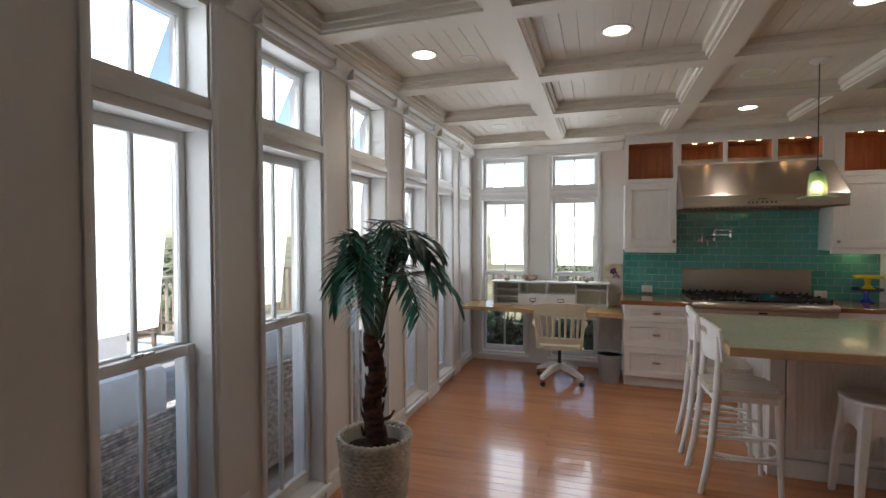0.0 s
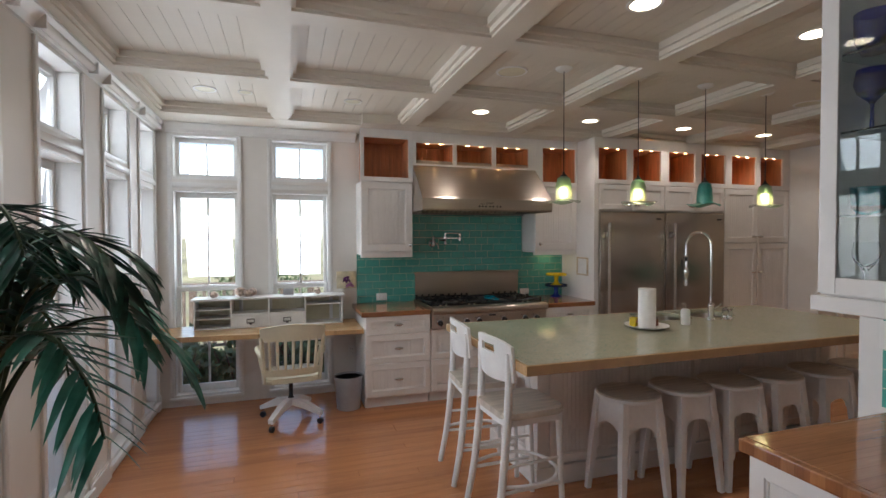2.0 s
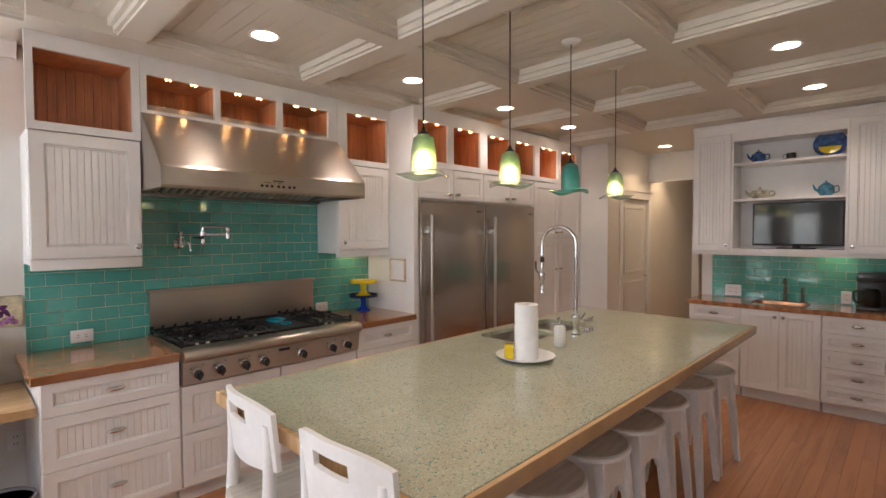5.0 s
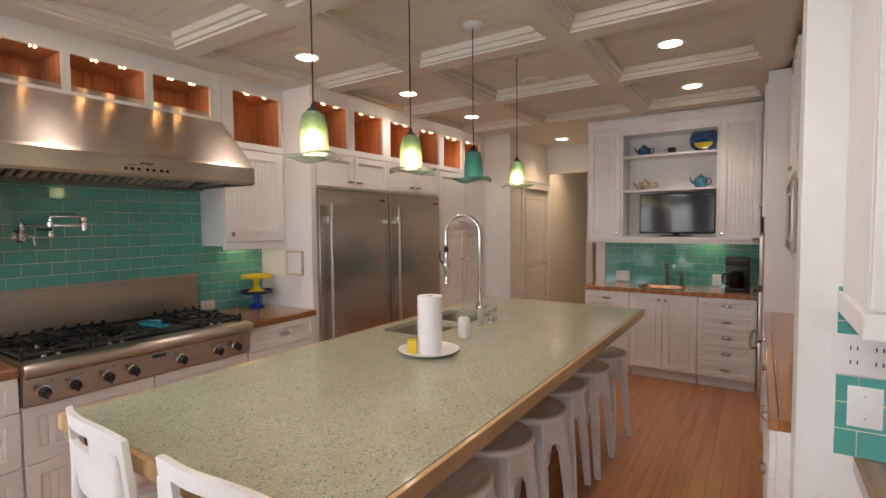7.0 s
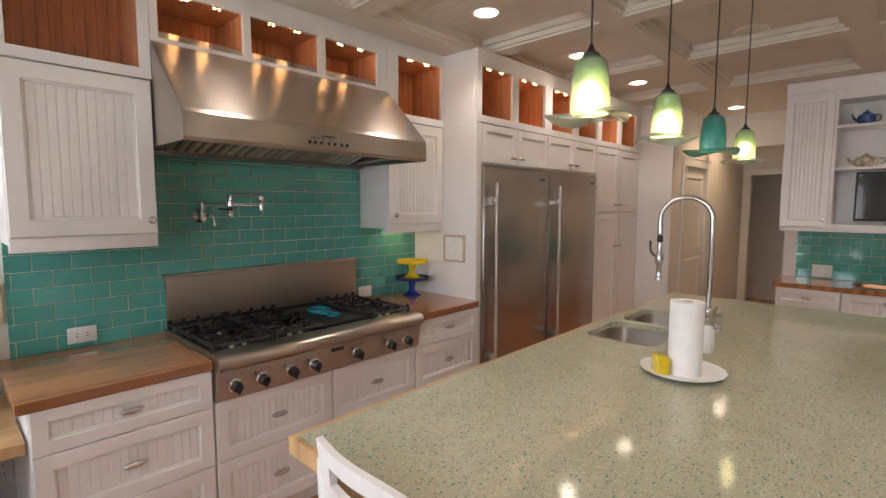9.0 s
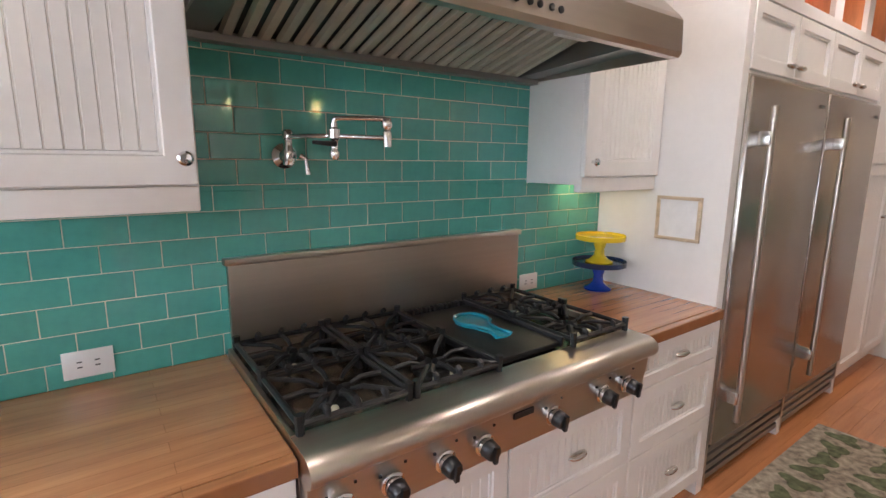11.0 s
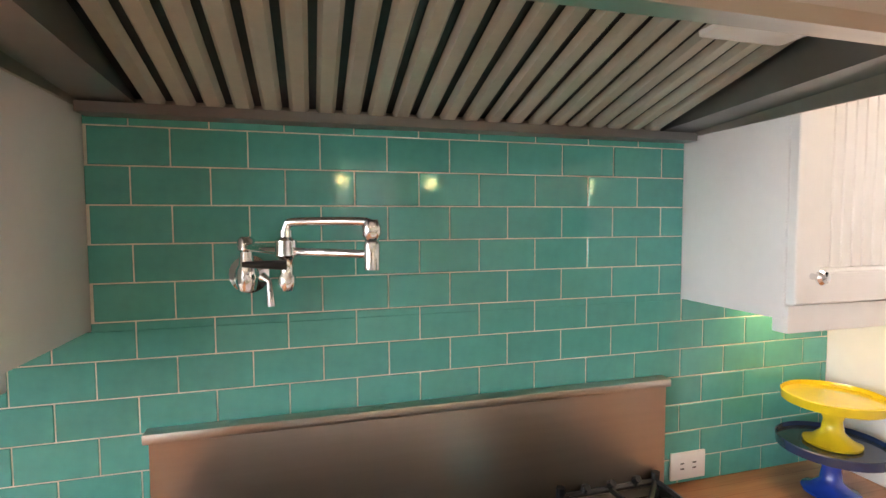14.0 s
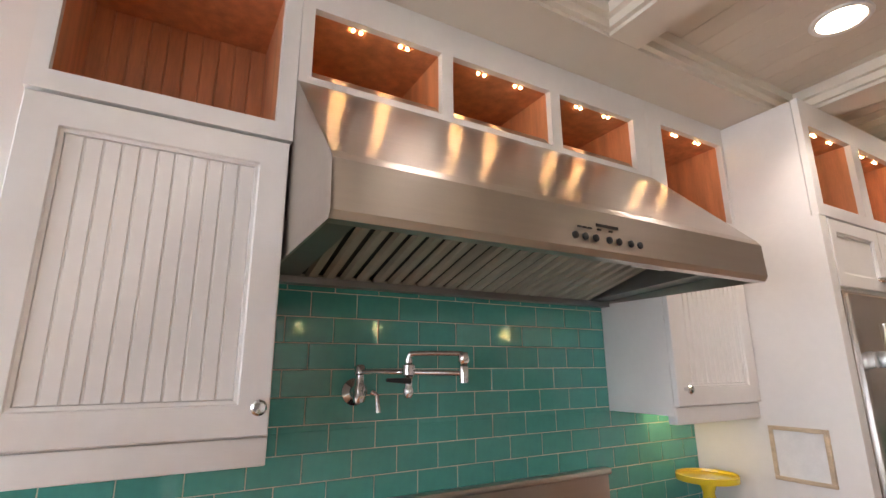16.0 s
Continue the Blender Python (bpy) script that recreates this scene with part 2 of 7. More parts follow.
SCREEN = material("tv_screen", (0.006, 0.006, 0.008), 0.08, vary=0.1)
BAFFLE = material("baffle_steel", (0.50, 0.48, 0.41), 0.48, metal=0.3, vary=0.06, scale=8)
GREY_PLASTIC = material("frosted_plastic", (0.40, 0.41, 0.44), 0.4, vary=0.06)
DECK = plank_material("weathered_deck", (0.42, 0.40, 0.38), 0.14, 3.0, 1, 0.8, vary=0.15, coat=0)
EARTH = material("dry_meadow", (0.24, 0.23, 0.13), 0.95, vary=0.4, scale=0.12)
SHRUB = material("shrub_leaf", (0.05, 0.085, 0.03), 0.6, vary=0.6, scale=3)
RAIL_WOOD = material("rail_wood", (0.16, 0.12, 0.09), 0.7, vary=0.25, scale=4)
COPPER = material("copper", (0.55, 0.27, 0.15), 0.3, metal=1.0, vary=0.15, scale=12)
CUSHION = material("pale_cushion", (0.62, 0.66, 0.70), 0.9, vary=0.06, scale=8, bump=0.3)


def board_material(name, colour, rough):
    """Single floor boards: every board has its own tone and its own stretch of grain."""
    m = material(name, colour, rough, vary=0.11, scale=1.5, stretch=(1, 16, 1), coat=0.35, spread=0.30)
    nodes, links = m.node_tree.nodes, m.node_tree.links
    info, shift = nodes.new("ShaderNodeObjectInfo"), nodes.new("ShaderNodeVectorMath")
    shift.operation, shift.inputs[1].default_value = "SCALE", (0, 0, 0)
    shift.inputs["Scale"].default_value = 37.0
    links.new(info.outputs["Random"], shift.inputs[0]), links.new(shift.outputs[0], nodes["Mapping"].inputs["Location"])
    return m


BOARD = board_material("varnished_board", (0.45, 0.185, 0.075), 0.22)
JOINT_DARK = material("board_joint", (0.12, 0.055, 0.03), 0.7, vary=0.1)


# ---- mesh helpers ----
def add_box(bm, x0, x1, y0, y1, z0, z1):
    v = [bm.verts.new((x, y, z)) for x in (x0, x1) for y in (y0, y1) for z in (z0, z1)]
    for a, b, c, d in ((0, 1, 3, 2), (4, 6, 7, 5), (0, 4, 5, 1), (2, 3, 7, 6), (0, 2, 6, 4), (1, 5, 7, 3)):
        bm.faces.new((v[a], v[b], v[c], v[d]))
    return bm


def boxes(*list_of, bevel=0.0, segments=2):
    bm = bmesh.new()
    for b in list_of:
        add_box(bm, *b)
    if bevel:
        bmesh.ops.bevel(bm, geom=bm.edges[:], offset=bevel, segments=segments, affect="EDGES", profile=0.5)
    return bm


def lathe(profile, seg=28, bm=None, at=(0, 0, 0), wave=None):
    """Turns (radius, height) round the z axis. wave(angle, n) scales a ring."""
    bm = bm or bmesh.new()
    rings = []
    for n, (r, z) in enumerate(profile):
        ring = []
        for k in range(seg):
            a = 2 * math.pi * k / seg
            dr, dz = wave(a, n) if wave else (1, 0)
            ring.append(bm.verts.new((at[0] + r * dr * math.cos(a), at[1] + r * dr * math.sin(a), at[2] + z + dz)))
        rings.append(ring)
    for p, q in zip(rings, rings[1:]):
        for k in range(seg):
            bm.faces.new((p[k], p[(k + 1) % seg], q[(k + 1) % seg], q[k]))
    if profile[0][0] > 1e-4: bm.faces.new(rings[0][::-1])
    if profile[-1][0] > 1e-4: bm.faces.new(rings[-1])
    return bm


def tube(points, radius, seg=10, bm=None):
    """A round bar along points; radius: one, or one a point."""
    bm = bm or bmesh.new()
    points = [Vector(p) for p in points]
    radii = radius if isinstance(radius, (list, tuple)) else [radius] * len(points)
    rings, side = [], None
    for n, p in enumerate(points):
        way = (points[min(n + 1, len(points) - 1)] - points[max(n - 1, 0)]).normalized()
        if side is None:
            side = way.orthogonal().normalized()
        side = (side - way * side.dot(way)).normalized()
        up = way.cross(side)
        rings.append([bm.verts.new(p + radii[n] * (math.cos(2 * math.pi * k / seg) * side + math.sin(2 * math.pi * k / seg) * up)) for k in range(seg)])
    for p, q in zip(rings, rings[1:]):
        for k in range(seg):
            bm.faces.new((p[k], p[(k + 1) % seg], q[(k + 1) % seg], q[k]))
    bm.faces.new(rings[0][::-1]), bm.faces.new(rings[-1])
    return bm


def bend(points, steps=6):
    """A smooth line through points."""
    pts, out = [Vector(p) for p in points], []
    for n in range(len(pts) - 1):
        a, b, c, d = pts[max(n - 1, 0)], pts[n], pts[n + 1], pts[min(n + 2, len(pts) - 1)]
        for k in range(steps):
            t = k / steps
            out.append(0.5 * (2 * b + (c - a) * t + (2 * a - 5 * b + 4 * c - d) * t * t + (3 * b - a - 3 * c + d) * t ** 3))
    return out + [pts[-1]]


def prism(outline, axis, low, high, bm=None):
    """An outline in the plane across an axis (0: y z, 1: x z, 2: x y), drawn out along it."""
    bm = bm or bmesh.new()
    def at(p, h):
        return ((h, *p), (p[0], h, p[1]), (*p, h))[axis]
    a, b = [bm.verts.new(at(p, low)) for p in outline], [bm.verts.new(at(p, high)) for p in outline]
    bm.faces.new(a), bm.faces.new(b[::-1])
    for k in range(len(outline)):
        j = (k + 1) % len(outline)
        bm.faces.new((a[k], b[k], b[j], a[j]))
    return bm


def finish(name, bm, mat, smooth=False):
    bmesh.ops.recalc_face_normals(bm, faces=bm.faces)
    mesh = bpy.data.meshes.new(name)
    bm.to_mesh(mesh)
    bm.free()
    mesh.materials.append(mat)
    if smooth:
        mesh.shade_smooth()
        mesh.set_sharp_from_angle(angle=radians(40))
    return mesh


def part(name, bm, mat, parent, label="", smooth=True):
    ob = new(name, finish(name, bm, mat, smooth))
    ob.parent = parent
    return tagged(ob, label)


def thing(name, m, label, category, group=""):
    ob = new(name)
    ob.empty_display_size = 0.1
    ob.matrix_world = m
    return tagged(ob, label, category, group)


def single(name, bm, mat, label, category, group="", m=None, smooth=True):
    ob = new(name, finish(name, bm, mat, smooth))
    if m is not None:
        ob.matrix_world = m
    return tagged(ob, label, category, group)


def setting(name, bm, mat, label, category, smooth=False):
    return tagged(new(name, finish(name, bm, mat, smooth)), label, category, "", "structure")


def piece(name, mesh, parent, m):
    ob = new(name, mesh)
    ob.parent = parent
    ob.matrix_basis = m
    return ob


# ---- the rooms ----
SILL, HEAD, TRANSOM, TRANSOM_TOP = 0.09, 2.06, 2.165, 2.585
THICK = 0.22

floor = setting("floor", boxes((-1.7, 10.1, SOUTH - 0.2, 7.4, -0.12, -0.009)), JOINT_DARK, "warm varnished wooden strip floor with soft window glare", "floor")


def window_wall(name, face, along_y, openings, start, stop, label):
    """A wall with a tall window and a transom in each opening."""
    bm = bmesh.new()
    sign = -1 if along_y else 1
    a, b = sorted((face, face + sign * THICK))
    def block(s0, s1, z0, z1):
        if s1 - s0 > 0.001:
            add_box(bm, *((a, b, s0, s1) if along_y else (s0, s1, a, b)), z0, z1)
    edge = start
    for s0, s1 in openings:
        block(edge, s0, 0, 2.95)
        block(s0, s1, 0, SILL), block(s0, s1, HEAD, TRANSOM), block(s0, s1, TRANSOM_TOP, 2.95)
        edge = s1
    block(edge, stop, 0, 2.95)
    return setting(name, bm, WALL, label, "wall")


window_wall("wall_west", WEST, True, WEST_WINDOWS, SOUTH, NORTH, "white painted wall with a row of deep tall windows")
window_wall("wall_north", NORTH, False, NORTH_WINDOWS, WEST - THICK, 9.2, "white painted wall with two tall windows and the cooking range")
setting("wall_south", boxes((WEST - THICK, 9.2, SOUTH - 0.2, SOUTH, 0, 2.95)), WALL, "plain white painted wall", "wall")
setting("wall_east", boxes((EAST, EAST + 0.12, 2.79, 5.11, 0, 2.95)), WALL, "white painted wall behind the bar cabinets", "wall")
setting("wall_kitchen_south", boxes((2.2, EAST + 0.12, 2.67, 2.79, 0, 2.95)), WALL, "white painted wall behind the oven run", "wall")
setting("wall_partition", boxes((2.0, 2.2, SOUTH, 3.40, 0, 2.95)), TRIM, "white painted partition wall with a squared end post", "wall")
setting("wall_pantry_return", boxes((5.75, 5.9, 6.12, NORTH, 0, 2.95)), WALL, "white painted return wall beside the pantry", "wall")
# passage beyond the kitchen, with door openings in its far wall
setting("wall_passage_north", boxes((5.9, 6.15, 6.12, 6.24, 0, 2.95), (6.15, 7.0, 6.12, 6.24, 2.06, 2.95), (7.0, 9.2, 6.12, 6.24, 0, 2.95)), WALL, "warmly lit passage wall with a doorway", "wall")
setting("wall_passage_south", boxes((EAST + 0.12, 9.2, 4.99, 5.11, 0, 2.95)), WALL, "plain warmly lit passage wall", "wall")
setting("wall_passage_end", boxes((8.9, 9.02, 5.11, 5.2, 0, 2.95), (8.9, 9.02, 5.2, 6.12, 2.06, 2.95), (8.9, 9.02, 6.0, 6.12, 0, 2.06)), WALL, "passage end wall with an opening", "wall")
setting("wall_passage_header", boxes((7.0, 7.12, 5.11, 6.12, 2.3, 2.95)), WALL, "dropped header across the passage", "wall")
setting("wall_far", boxes((9.9, 10.0, 4.0, 7.4, 0, 2.95), (9.0, 9.9, 4.6, 4.7, 0, 2.95), (9.0, 9.9, 6.3, 6.4, 0, 2.95)), WALL, "plain wall seen beyond the passage", "wall")

# coffered ceiling: boarded panels between beams with a moulded edge
BEAMS_X = [-1.38, -0.33, 0.85, 1.97, 3.12, 4.28, 5.44]
BEAMS_Y = [-0.875, 0.205, 1.285, 2.365, 3.445, 4.525, 5.605]
ceiling = bmesh.new()
add_box(ceiling, WEST - THICK, 10.0, SOUTH - 0.2, 7.4, PANEL + 0.012, 2.95)
# boards of the panels, with open joints
board = -1.36
while board < 5.55:
    add_box(ceiling, board + 0.0016, board + 0.0904, SOUTH, 6.8, PANEL, PANEL + 0.02)
    board += 0.092
for x in BEAMS_X:
    add_box(ceiling, x - 0.07, x + 0.07, SOUTH, 6.75, CEIL, PANEL + 0.01)
for y in BEAMS_Y:
    for x0, x1 in zip(BEAMS_X, BEAMS_X[1:]):
        add_box(ceiling, x0 + 0.07, x1 - 0.07, y - 0.07, y + 0.07, CEIL, PANEL + 0.01)
add_box(ceiling, WEST, 0.40, 6.70, NORTH, CEIL - 0.002, PANEL + 0.01)
add_box(ceiling, 0.40, 5.78, 6.59, NORTH, CEIL - 0.002, PANEL + 0.01)
add_box(ceiling, 5.51, 10.0, 3.0, 7.3, CEIL + 0.002, PANEL + 0.01)
rows_y = [(a + 0.07, b - 0.07) for a, b in zip(BEAMS_Y, BEAMS_Y[1:])]
for n, (x0, x1) in enumerate(zip(BEAMS_X, BEAMS_X[1:])):
    for y0, y1 in rows_y + [(BEAMS_Y[-1] + 0.07, 6.70 if n < 2 else 6.59)]:
        x0m, x1m = x0 + 0.07, x1 - 0.07
        for d, z0, z1 in ((0.02, CEIL + 0.014, CEIL + 0.045), (0.045, CEIL + 0.045, PANEL + 0.002)):
            add_box(ceiling, x0m, x0m + d, y0, y1, z0, z1), add_box(ceiling, x1m - d, x1m, y0, y1, z0, z1)
            add_box(ceiling, x0m + d, x1m - d, y0, y0 + d, z0, z1), add_box(ceiling, x0m + d, x1m - d, y1 - d, y1, z0, z1)
setting("ceiling", ceiling, CEILING_PAINT, "cream coffered ceiling with boarded panels and moulded beams", "ceiling")

setting("crown_moulding_west", prism([(WEST, 2.60), (WEST + 0.02, 2.60), (WEST + 0.035, 2.63), (WEST + 0.075, 2.675), (WEST + 0.075, CEIL), (WEST, CEIL)], 1, SOUTH, NORTH), TRIM, "white crown moulding along the window wall", "trim")
setting("crown_moulding_north", prism([(NORTH, 2.60), (NORTH - 0.02, 2.60), (NORTH - 0.035, 2.63), (NORTH - 0.075, 2.675), (NORTH - 0.075, CEIL), (NORTH, CEIL)], 0, WEST + 0.08, 0.40), TRIM, "white crown moulding above the desk windows", "trim")
def base_run(name, *runs):
    setting(name, boxes(*[(x0, x1, y0, y1, 0, 0.11) for x0, x1, y0, y1 in runs], *[((x0 + x1) / 2 - 0.006 if x1 - x0 < 0.03 else x0, (x0 + x1) / 2 + 0.002 if x1 - x0 < 0.03 else x1, y0, y1, 0.11, 0.135) for x0, x1, y0, y1 in runs], bevel=0.002), TRIM, "white painted baseboard", "trim")
base_run("baseboard_west", *[(WEST, WEST + 0.016, a, b) for a, b in zip([SOUTH] + [w[1] for w in WEST_WINDOWS], [w[0] for w in WEST_WINDOWS] + [NORTH])])
base_run("baseboard_passage", (5.734, 5.75, 6.12, 6.46))


def tall_window(name, face, along_y, s0, s1, label, m=None):
    """Double-hung lower window and a transom over it, set deep in the wall."""
    rot = pose(face, s0, 0, 0, 0, 90) if along_y else pose(s0, face, 0)
    w = s1 - s0
    window = tagged(thing(name, rot, label, "window"), kind="structure")
    deep = 0.165
    # casing strips proud of the wall, round both openings
    part("casing", boxes((-0.035, 0, -0.014, 0, SILL, TRANSOM_TOP), (w, w + 0.035, -0.014, 0, SILL, TRANSOM_TOP), (0, w, -0.012, 0, HEAD + 0.03, TRANSOM - 0.03), (-0.035, w + 0.035, -0.03, 0, SILL - 0.03, SILL), bevel=0.003), TRIM, window)
    part("jamb", boxes((0, 0.012, 0, deep, SILL, HEAD), (w - 0.012, w, 0, deep, SILL, HEAD), (0.012, w - 0.012, 0, deep, HEAD - 0.012, HEAD), (0.012, w - 0.012, 0, deep, SILL, SILL + 0.02), (0, 0.012, 0, deep, TRANSOM, TRANSOM_TOP), (w - 0.012, w, 0, deep, TRANSOM, TRANSOM_TOP), (0.012, w - 0.012, 0, deep, TRANSOM_TOP - 0.012, TRANSOM_TOP), (0.012, w - 0.012, 0, deep, TRANSOM, TRANSOM + 0.02)), TRIM, window)
    def sash(title, z0, z1, y, bar_low, bar_top):
        a, b, f = 0.012, w - 0.012, 0.034
        frame_ob = part(title, boxes((a, a + f, y, y + 0.035, z0, z1), (b - f, b, y, y + 0.035, z0, z1), (a + f, b - f, y, y + 0.035, z0, z0 + bar_low), (a + f, b - f, y, y + 0.035, z1 - bar_top, z1), (w / 2 - 0.009, w / 2 + 0.009, y + 0.004, y + 0.031, z0 + bar_low, z1 - bar_top), bevel=0.003), TRIM, window)
        for p0, p1 in ((a + f, w / 2 - 0.009), (w / 2 + 0.009, b - f)):
            pane = part("pane", boxes((p0, p1, y + 0.016, y + 0.020, z0 + bar_low, z1 - bar_top)), CLEAR, frame_ob, smooth=False)
            pane.visible_shadow = False
        return frame_ob
    lower = sash("lower_sash", SILL + 0.02, 1.135, deep - 0.075, 0.07, 0.045)
    sash("upper_sash", 1.10, HEAD - 0.012, deep - 0.037, 0.045, 0.05)
    sash("transom_sash", TRANSOM + 0.02, TRANSOM_TOP - 0.012, deep - 0.05, 0.042, 0.042)
    part("sash_lock", boxes((w / 2 - 0.05, w / 2 - 0.01, deep - 0.085, deep - 0.06, 1.135, 1.15), (w / 2 + 0.0, w / 2 + 0.045, deep - 0.08, deep - 0.06, 1.135, 1.145), bevel=0.003), NICKEL, lower)
    return window


for n, (s0, s1) in enumerate(WEST_WINDOWS):
    tall_window("window_%d" % (n + 1), WEST, True, s0, s1, "tall white double-hung window with a transom, deep white reveal")
for n, (s0, s1) in enumerate(NORTH_WINDOWS):
    tall_window("window_%d" % (n + 7), NORTH, False, s0, s1, "tall white double-hung window with a transom above the desk")
# roller blinds rolled up above the west windows
for s0, s1 in WEST_WINDOWS:
    blind = thing("roller_blind", pose(WEST, (s0 + s1) / 2, 2.60), "rolled-up pale roller blind above the window", "blind", "roller blinds")
    half = (s1 - s0) / 2 + 0.06
    part("roll", tube([(0.04, -half, 0.035), (0.04, half, 0.035)], 0.026, 14), WALL, blind, "cream fabric roll")
    part("bracket", boxes((0, 0.075, -half - 0.012, -half, 0.0, 0.07), bevel=0.003), TRIM, blind, "pale end bracket")
    part("bracket", boxes((0, 0.075, half, half + 0.012, 0.0, 0.07), bevel=0.003), TRIM, blind, "pale end bracket")


# ---- cabinet parts ----
BEAD = 0.032


def grooved(x0, x1, z0, z1, y, depth, count, bm=None):
    """One board face with narrow upright grooves, facing -y."""
    step, line = (x1 - x0) / count, [(x0, y)]
    for k in range(1, count):
        x = x0 + k * step
        line += [(x - 0.003, y), (x - 0.0015, y + depth), (x + 0.0015, y + depth), (x + 0.003, y)]
    line += [(x1, y), (x1, y + depth + 0.006), (x0, y + depth + 0.006)]
    return prism(line, 2, z0, z1, bm)


def panel_front(w, h, rail=0.055, bead=True, t=0.02):
    """A framed front in x z, facing -y, with a moulded step and a recessed panel of beaded boards."""
    bm = bmesh.new()
    r = min(rail, h * 0.28, w * 0.28)
    loops = []
    for inset, y in ((0, 0), (0, -t + 0.0025), (0.0025, -t), (r, -t), (r + 0.003, -t + 0.006), (r + 0.010, -t + 0.007), (r + 0.012, -0.001)):
        loops.append([bm.verts.new((x, y, z)) for x, z in ((inset, inset), (w - inset, inset), (w - inset, h - inset), (inset, h - inset))])
    for p, q in zip(loops, loops[1:]):
        for k in range(4):
            bm.faces.new((p[k], p[(k + 1) % 4], q[(k + 1) % 4], q[k]))
    bm.faces.new(loops[0][::-1])
    inner = w - 2 * r - 0.024
    grooved(r + 0.012, w - r - 0.012, r + 0.012, h - r - 0.012, -0.0095, 0.0032, max(2, round(inner / BEAD)) if bead else 1, bm)
    return bm


def add_knob(parent, x, z, y=-0.02):
    bm = lathe([(0.0, 0), (0.007, 0), (0.006, 0.012), (0.015, 0.018), (0.017, 0.024), (0.012, 0.030), (0.0, 0.031)], 16)
    bm.transform(pose(x, y, z, 90))
    return part("knob", bm, CHROME, parent, "round chrome knob")


def add_pull(parent, x, z, y=-0.02, wide=0.045):
    """An oval shell pull."""
    bm = lathe([(0.0, 0), (0.6, 0), (1.0, 0.002), (0.93, 0.011), (0.7, 0.018), (0.35, 0.0215), (0.0, 0.022)], 24)
    bm.transform(pose(x, y, z, 90) @ Matrix.Diagonal((wide, 0.014, 1, 1)))
    return part("pull", bm, NICKEL, parent, "oval nickel pull")


def add_rosette(parent, x, z, y=-0.02):
    """A cast flower-shaped knob with uneven petals."""
    bm = lathe([(0, 0), (0.010, 0), (0.009, 0.012), (0.026, 0.016), (0.030, 0.020), (0.020, 0.026), (0.010, 0.030), (0, 0.031)], 30, wave=lambda a, n: (1 + (0.20 * math.cos(6 * a) if n in (3, 4, 5) else 0), 0))
    bm.transform(pose(x, y, z, 90) @ Matrix.Diagonal((1.25, 0.9, 1, 1)))
    return part("rosette_knob", bm, PEWTER, parent, "dark pewter flower knob")


def add_front(parent, name, x, z, w, h, handle="", y=0.0, bead=True, handle_at=None, rail=0.055):
    ob = part(name, panel_front(w, h, rail, bead), CABINET_PAINT, parent, smooth=False)
    ob.matrix_basis = pose(x, y, z)
    hx, hz = handle_at or (w / 2, h / 2)
    if handle == "pull":
        add_pull(ob, hx, hz, wide=0.045 if w > 0.3 else 0.034)
    elif handle == "knob":
        add_knob(ob, hx, hz)
    elif handle == "rosette":
        add_rosette(ob, hx, hz)
    return ob


def base_cabinet(m, w, d, columns, label, name="base_cabinet", h=0.872, group="kitchen base cabinets", bead=True, handle="pull"):
    """columns: (width, rows), rows: (height share, kind). The front lies at y = 0, the back at y = d."""
    cab = thing(name, m, label, "cabinet", group)
    part("carcass", boxes((0, w, 0.001, d, 0.10, h), bevel=0.002), CABINET_PAINT, cab)
    part("plinth", boxes((0.005, w - 0.005, 0.06, d, 0, 0.10)), CABINET_PAINT, cab)
    x = 0.0
    for width, rows in columns:
        z, total, gap = 0.115, h - 0.115, 0.004
        for share, kind in rows[::-1]:
            height = total * share
            if kind == "drawer":
                add_front(cab, "drawer_front", x + gap, z + gap / 2, width - 2 * gap, height - gap, handle, bead=bead)
            elif kind == "doors":
                half = width / 2
                add_front(cab, "door", x + gap, z + gap / 2, half - 1.5 * gap, height - gap, "knob", handle_at=(half - 0.035, height - 0.06))
                add_front(cab, "door", x + half + gap / 2, z + gap / 2, half - 1.5 * gap, height - gap, "knob", handle_at=(0.03, height - 0.06))
            z += height
        x += width
    return cab


THREE = [(0.23, "drawer"), (0.36, "drawer"), (0.41, "drawer")]
FRONT_Y = 6.475
base_cabinet(pose(0.39, FRONT_Y, 0), 0.628, 0.66, [(0.628, THREE)], "white drawer cabinet with beaded fronts beside the range")
base_cabinet(pose(1.02, FRONT_Y, 0), 1.232, 0.66, [(0.616, [(0.48, "drawer"), (0.52, "drawer")]), (0.616, [(0.48, "drawer"), (0.52, "drawer")])], "white drawer cabinet with beaded fronts below the rangetop", h=0.715)
base_cabinet(pose(2.254, FRONT_Y, 0), 0.612, 0.66, [(0.612, THREE)], "white drawer cabinet with beaded fronts next to the refrigerator")


def counter(name, x0, x1, y0, y1, mat, label, z0=0.872, z1=0.914, front="y0"):
    top = thing(name, pose(x0, y0, 0), label, "countertop")
    w, d, e = x1 - x0, y1 - y0, 0.032
    slab = {"y0": (0, w, e, d), "y1": (0, w, 0, d - e), "x0": (e, w, 0, d)}[front]
    nose = {"y0": (0, w, 0, e), "y1": (0, w, d - e, d), "x0": (0, e, 0, d)}[front]
    part("slab", boxes((*slab, z0, z1), bevel=0.0015), mat, top, smooth=False)
    part("front_edge", boxes((*nose, z0 - 0.003, z1 - 0.0006), bevel=0.005), mat, top, "eased wooden front edge", smooth=False)
    return top


counter("wooden_countertop", 0.355, 1.018, 6.445, 7.148, BLOCK_WOOD, "red-brown butcher-block countertop beside the rangetop")
counter("wooden_countertop", 2.254, 2.868, 6.445, 7.148, BLOCK_WOOD, "red-brown butcher-block countertop holding the cake stands")


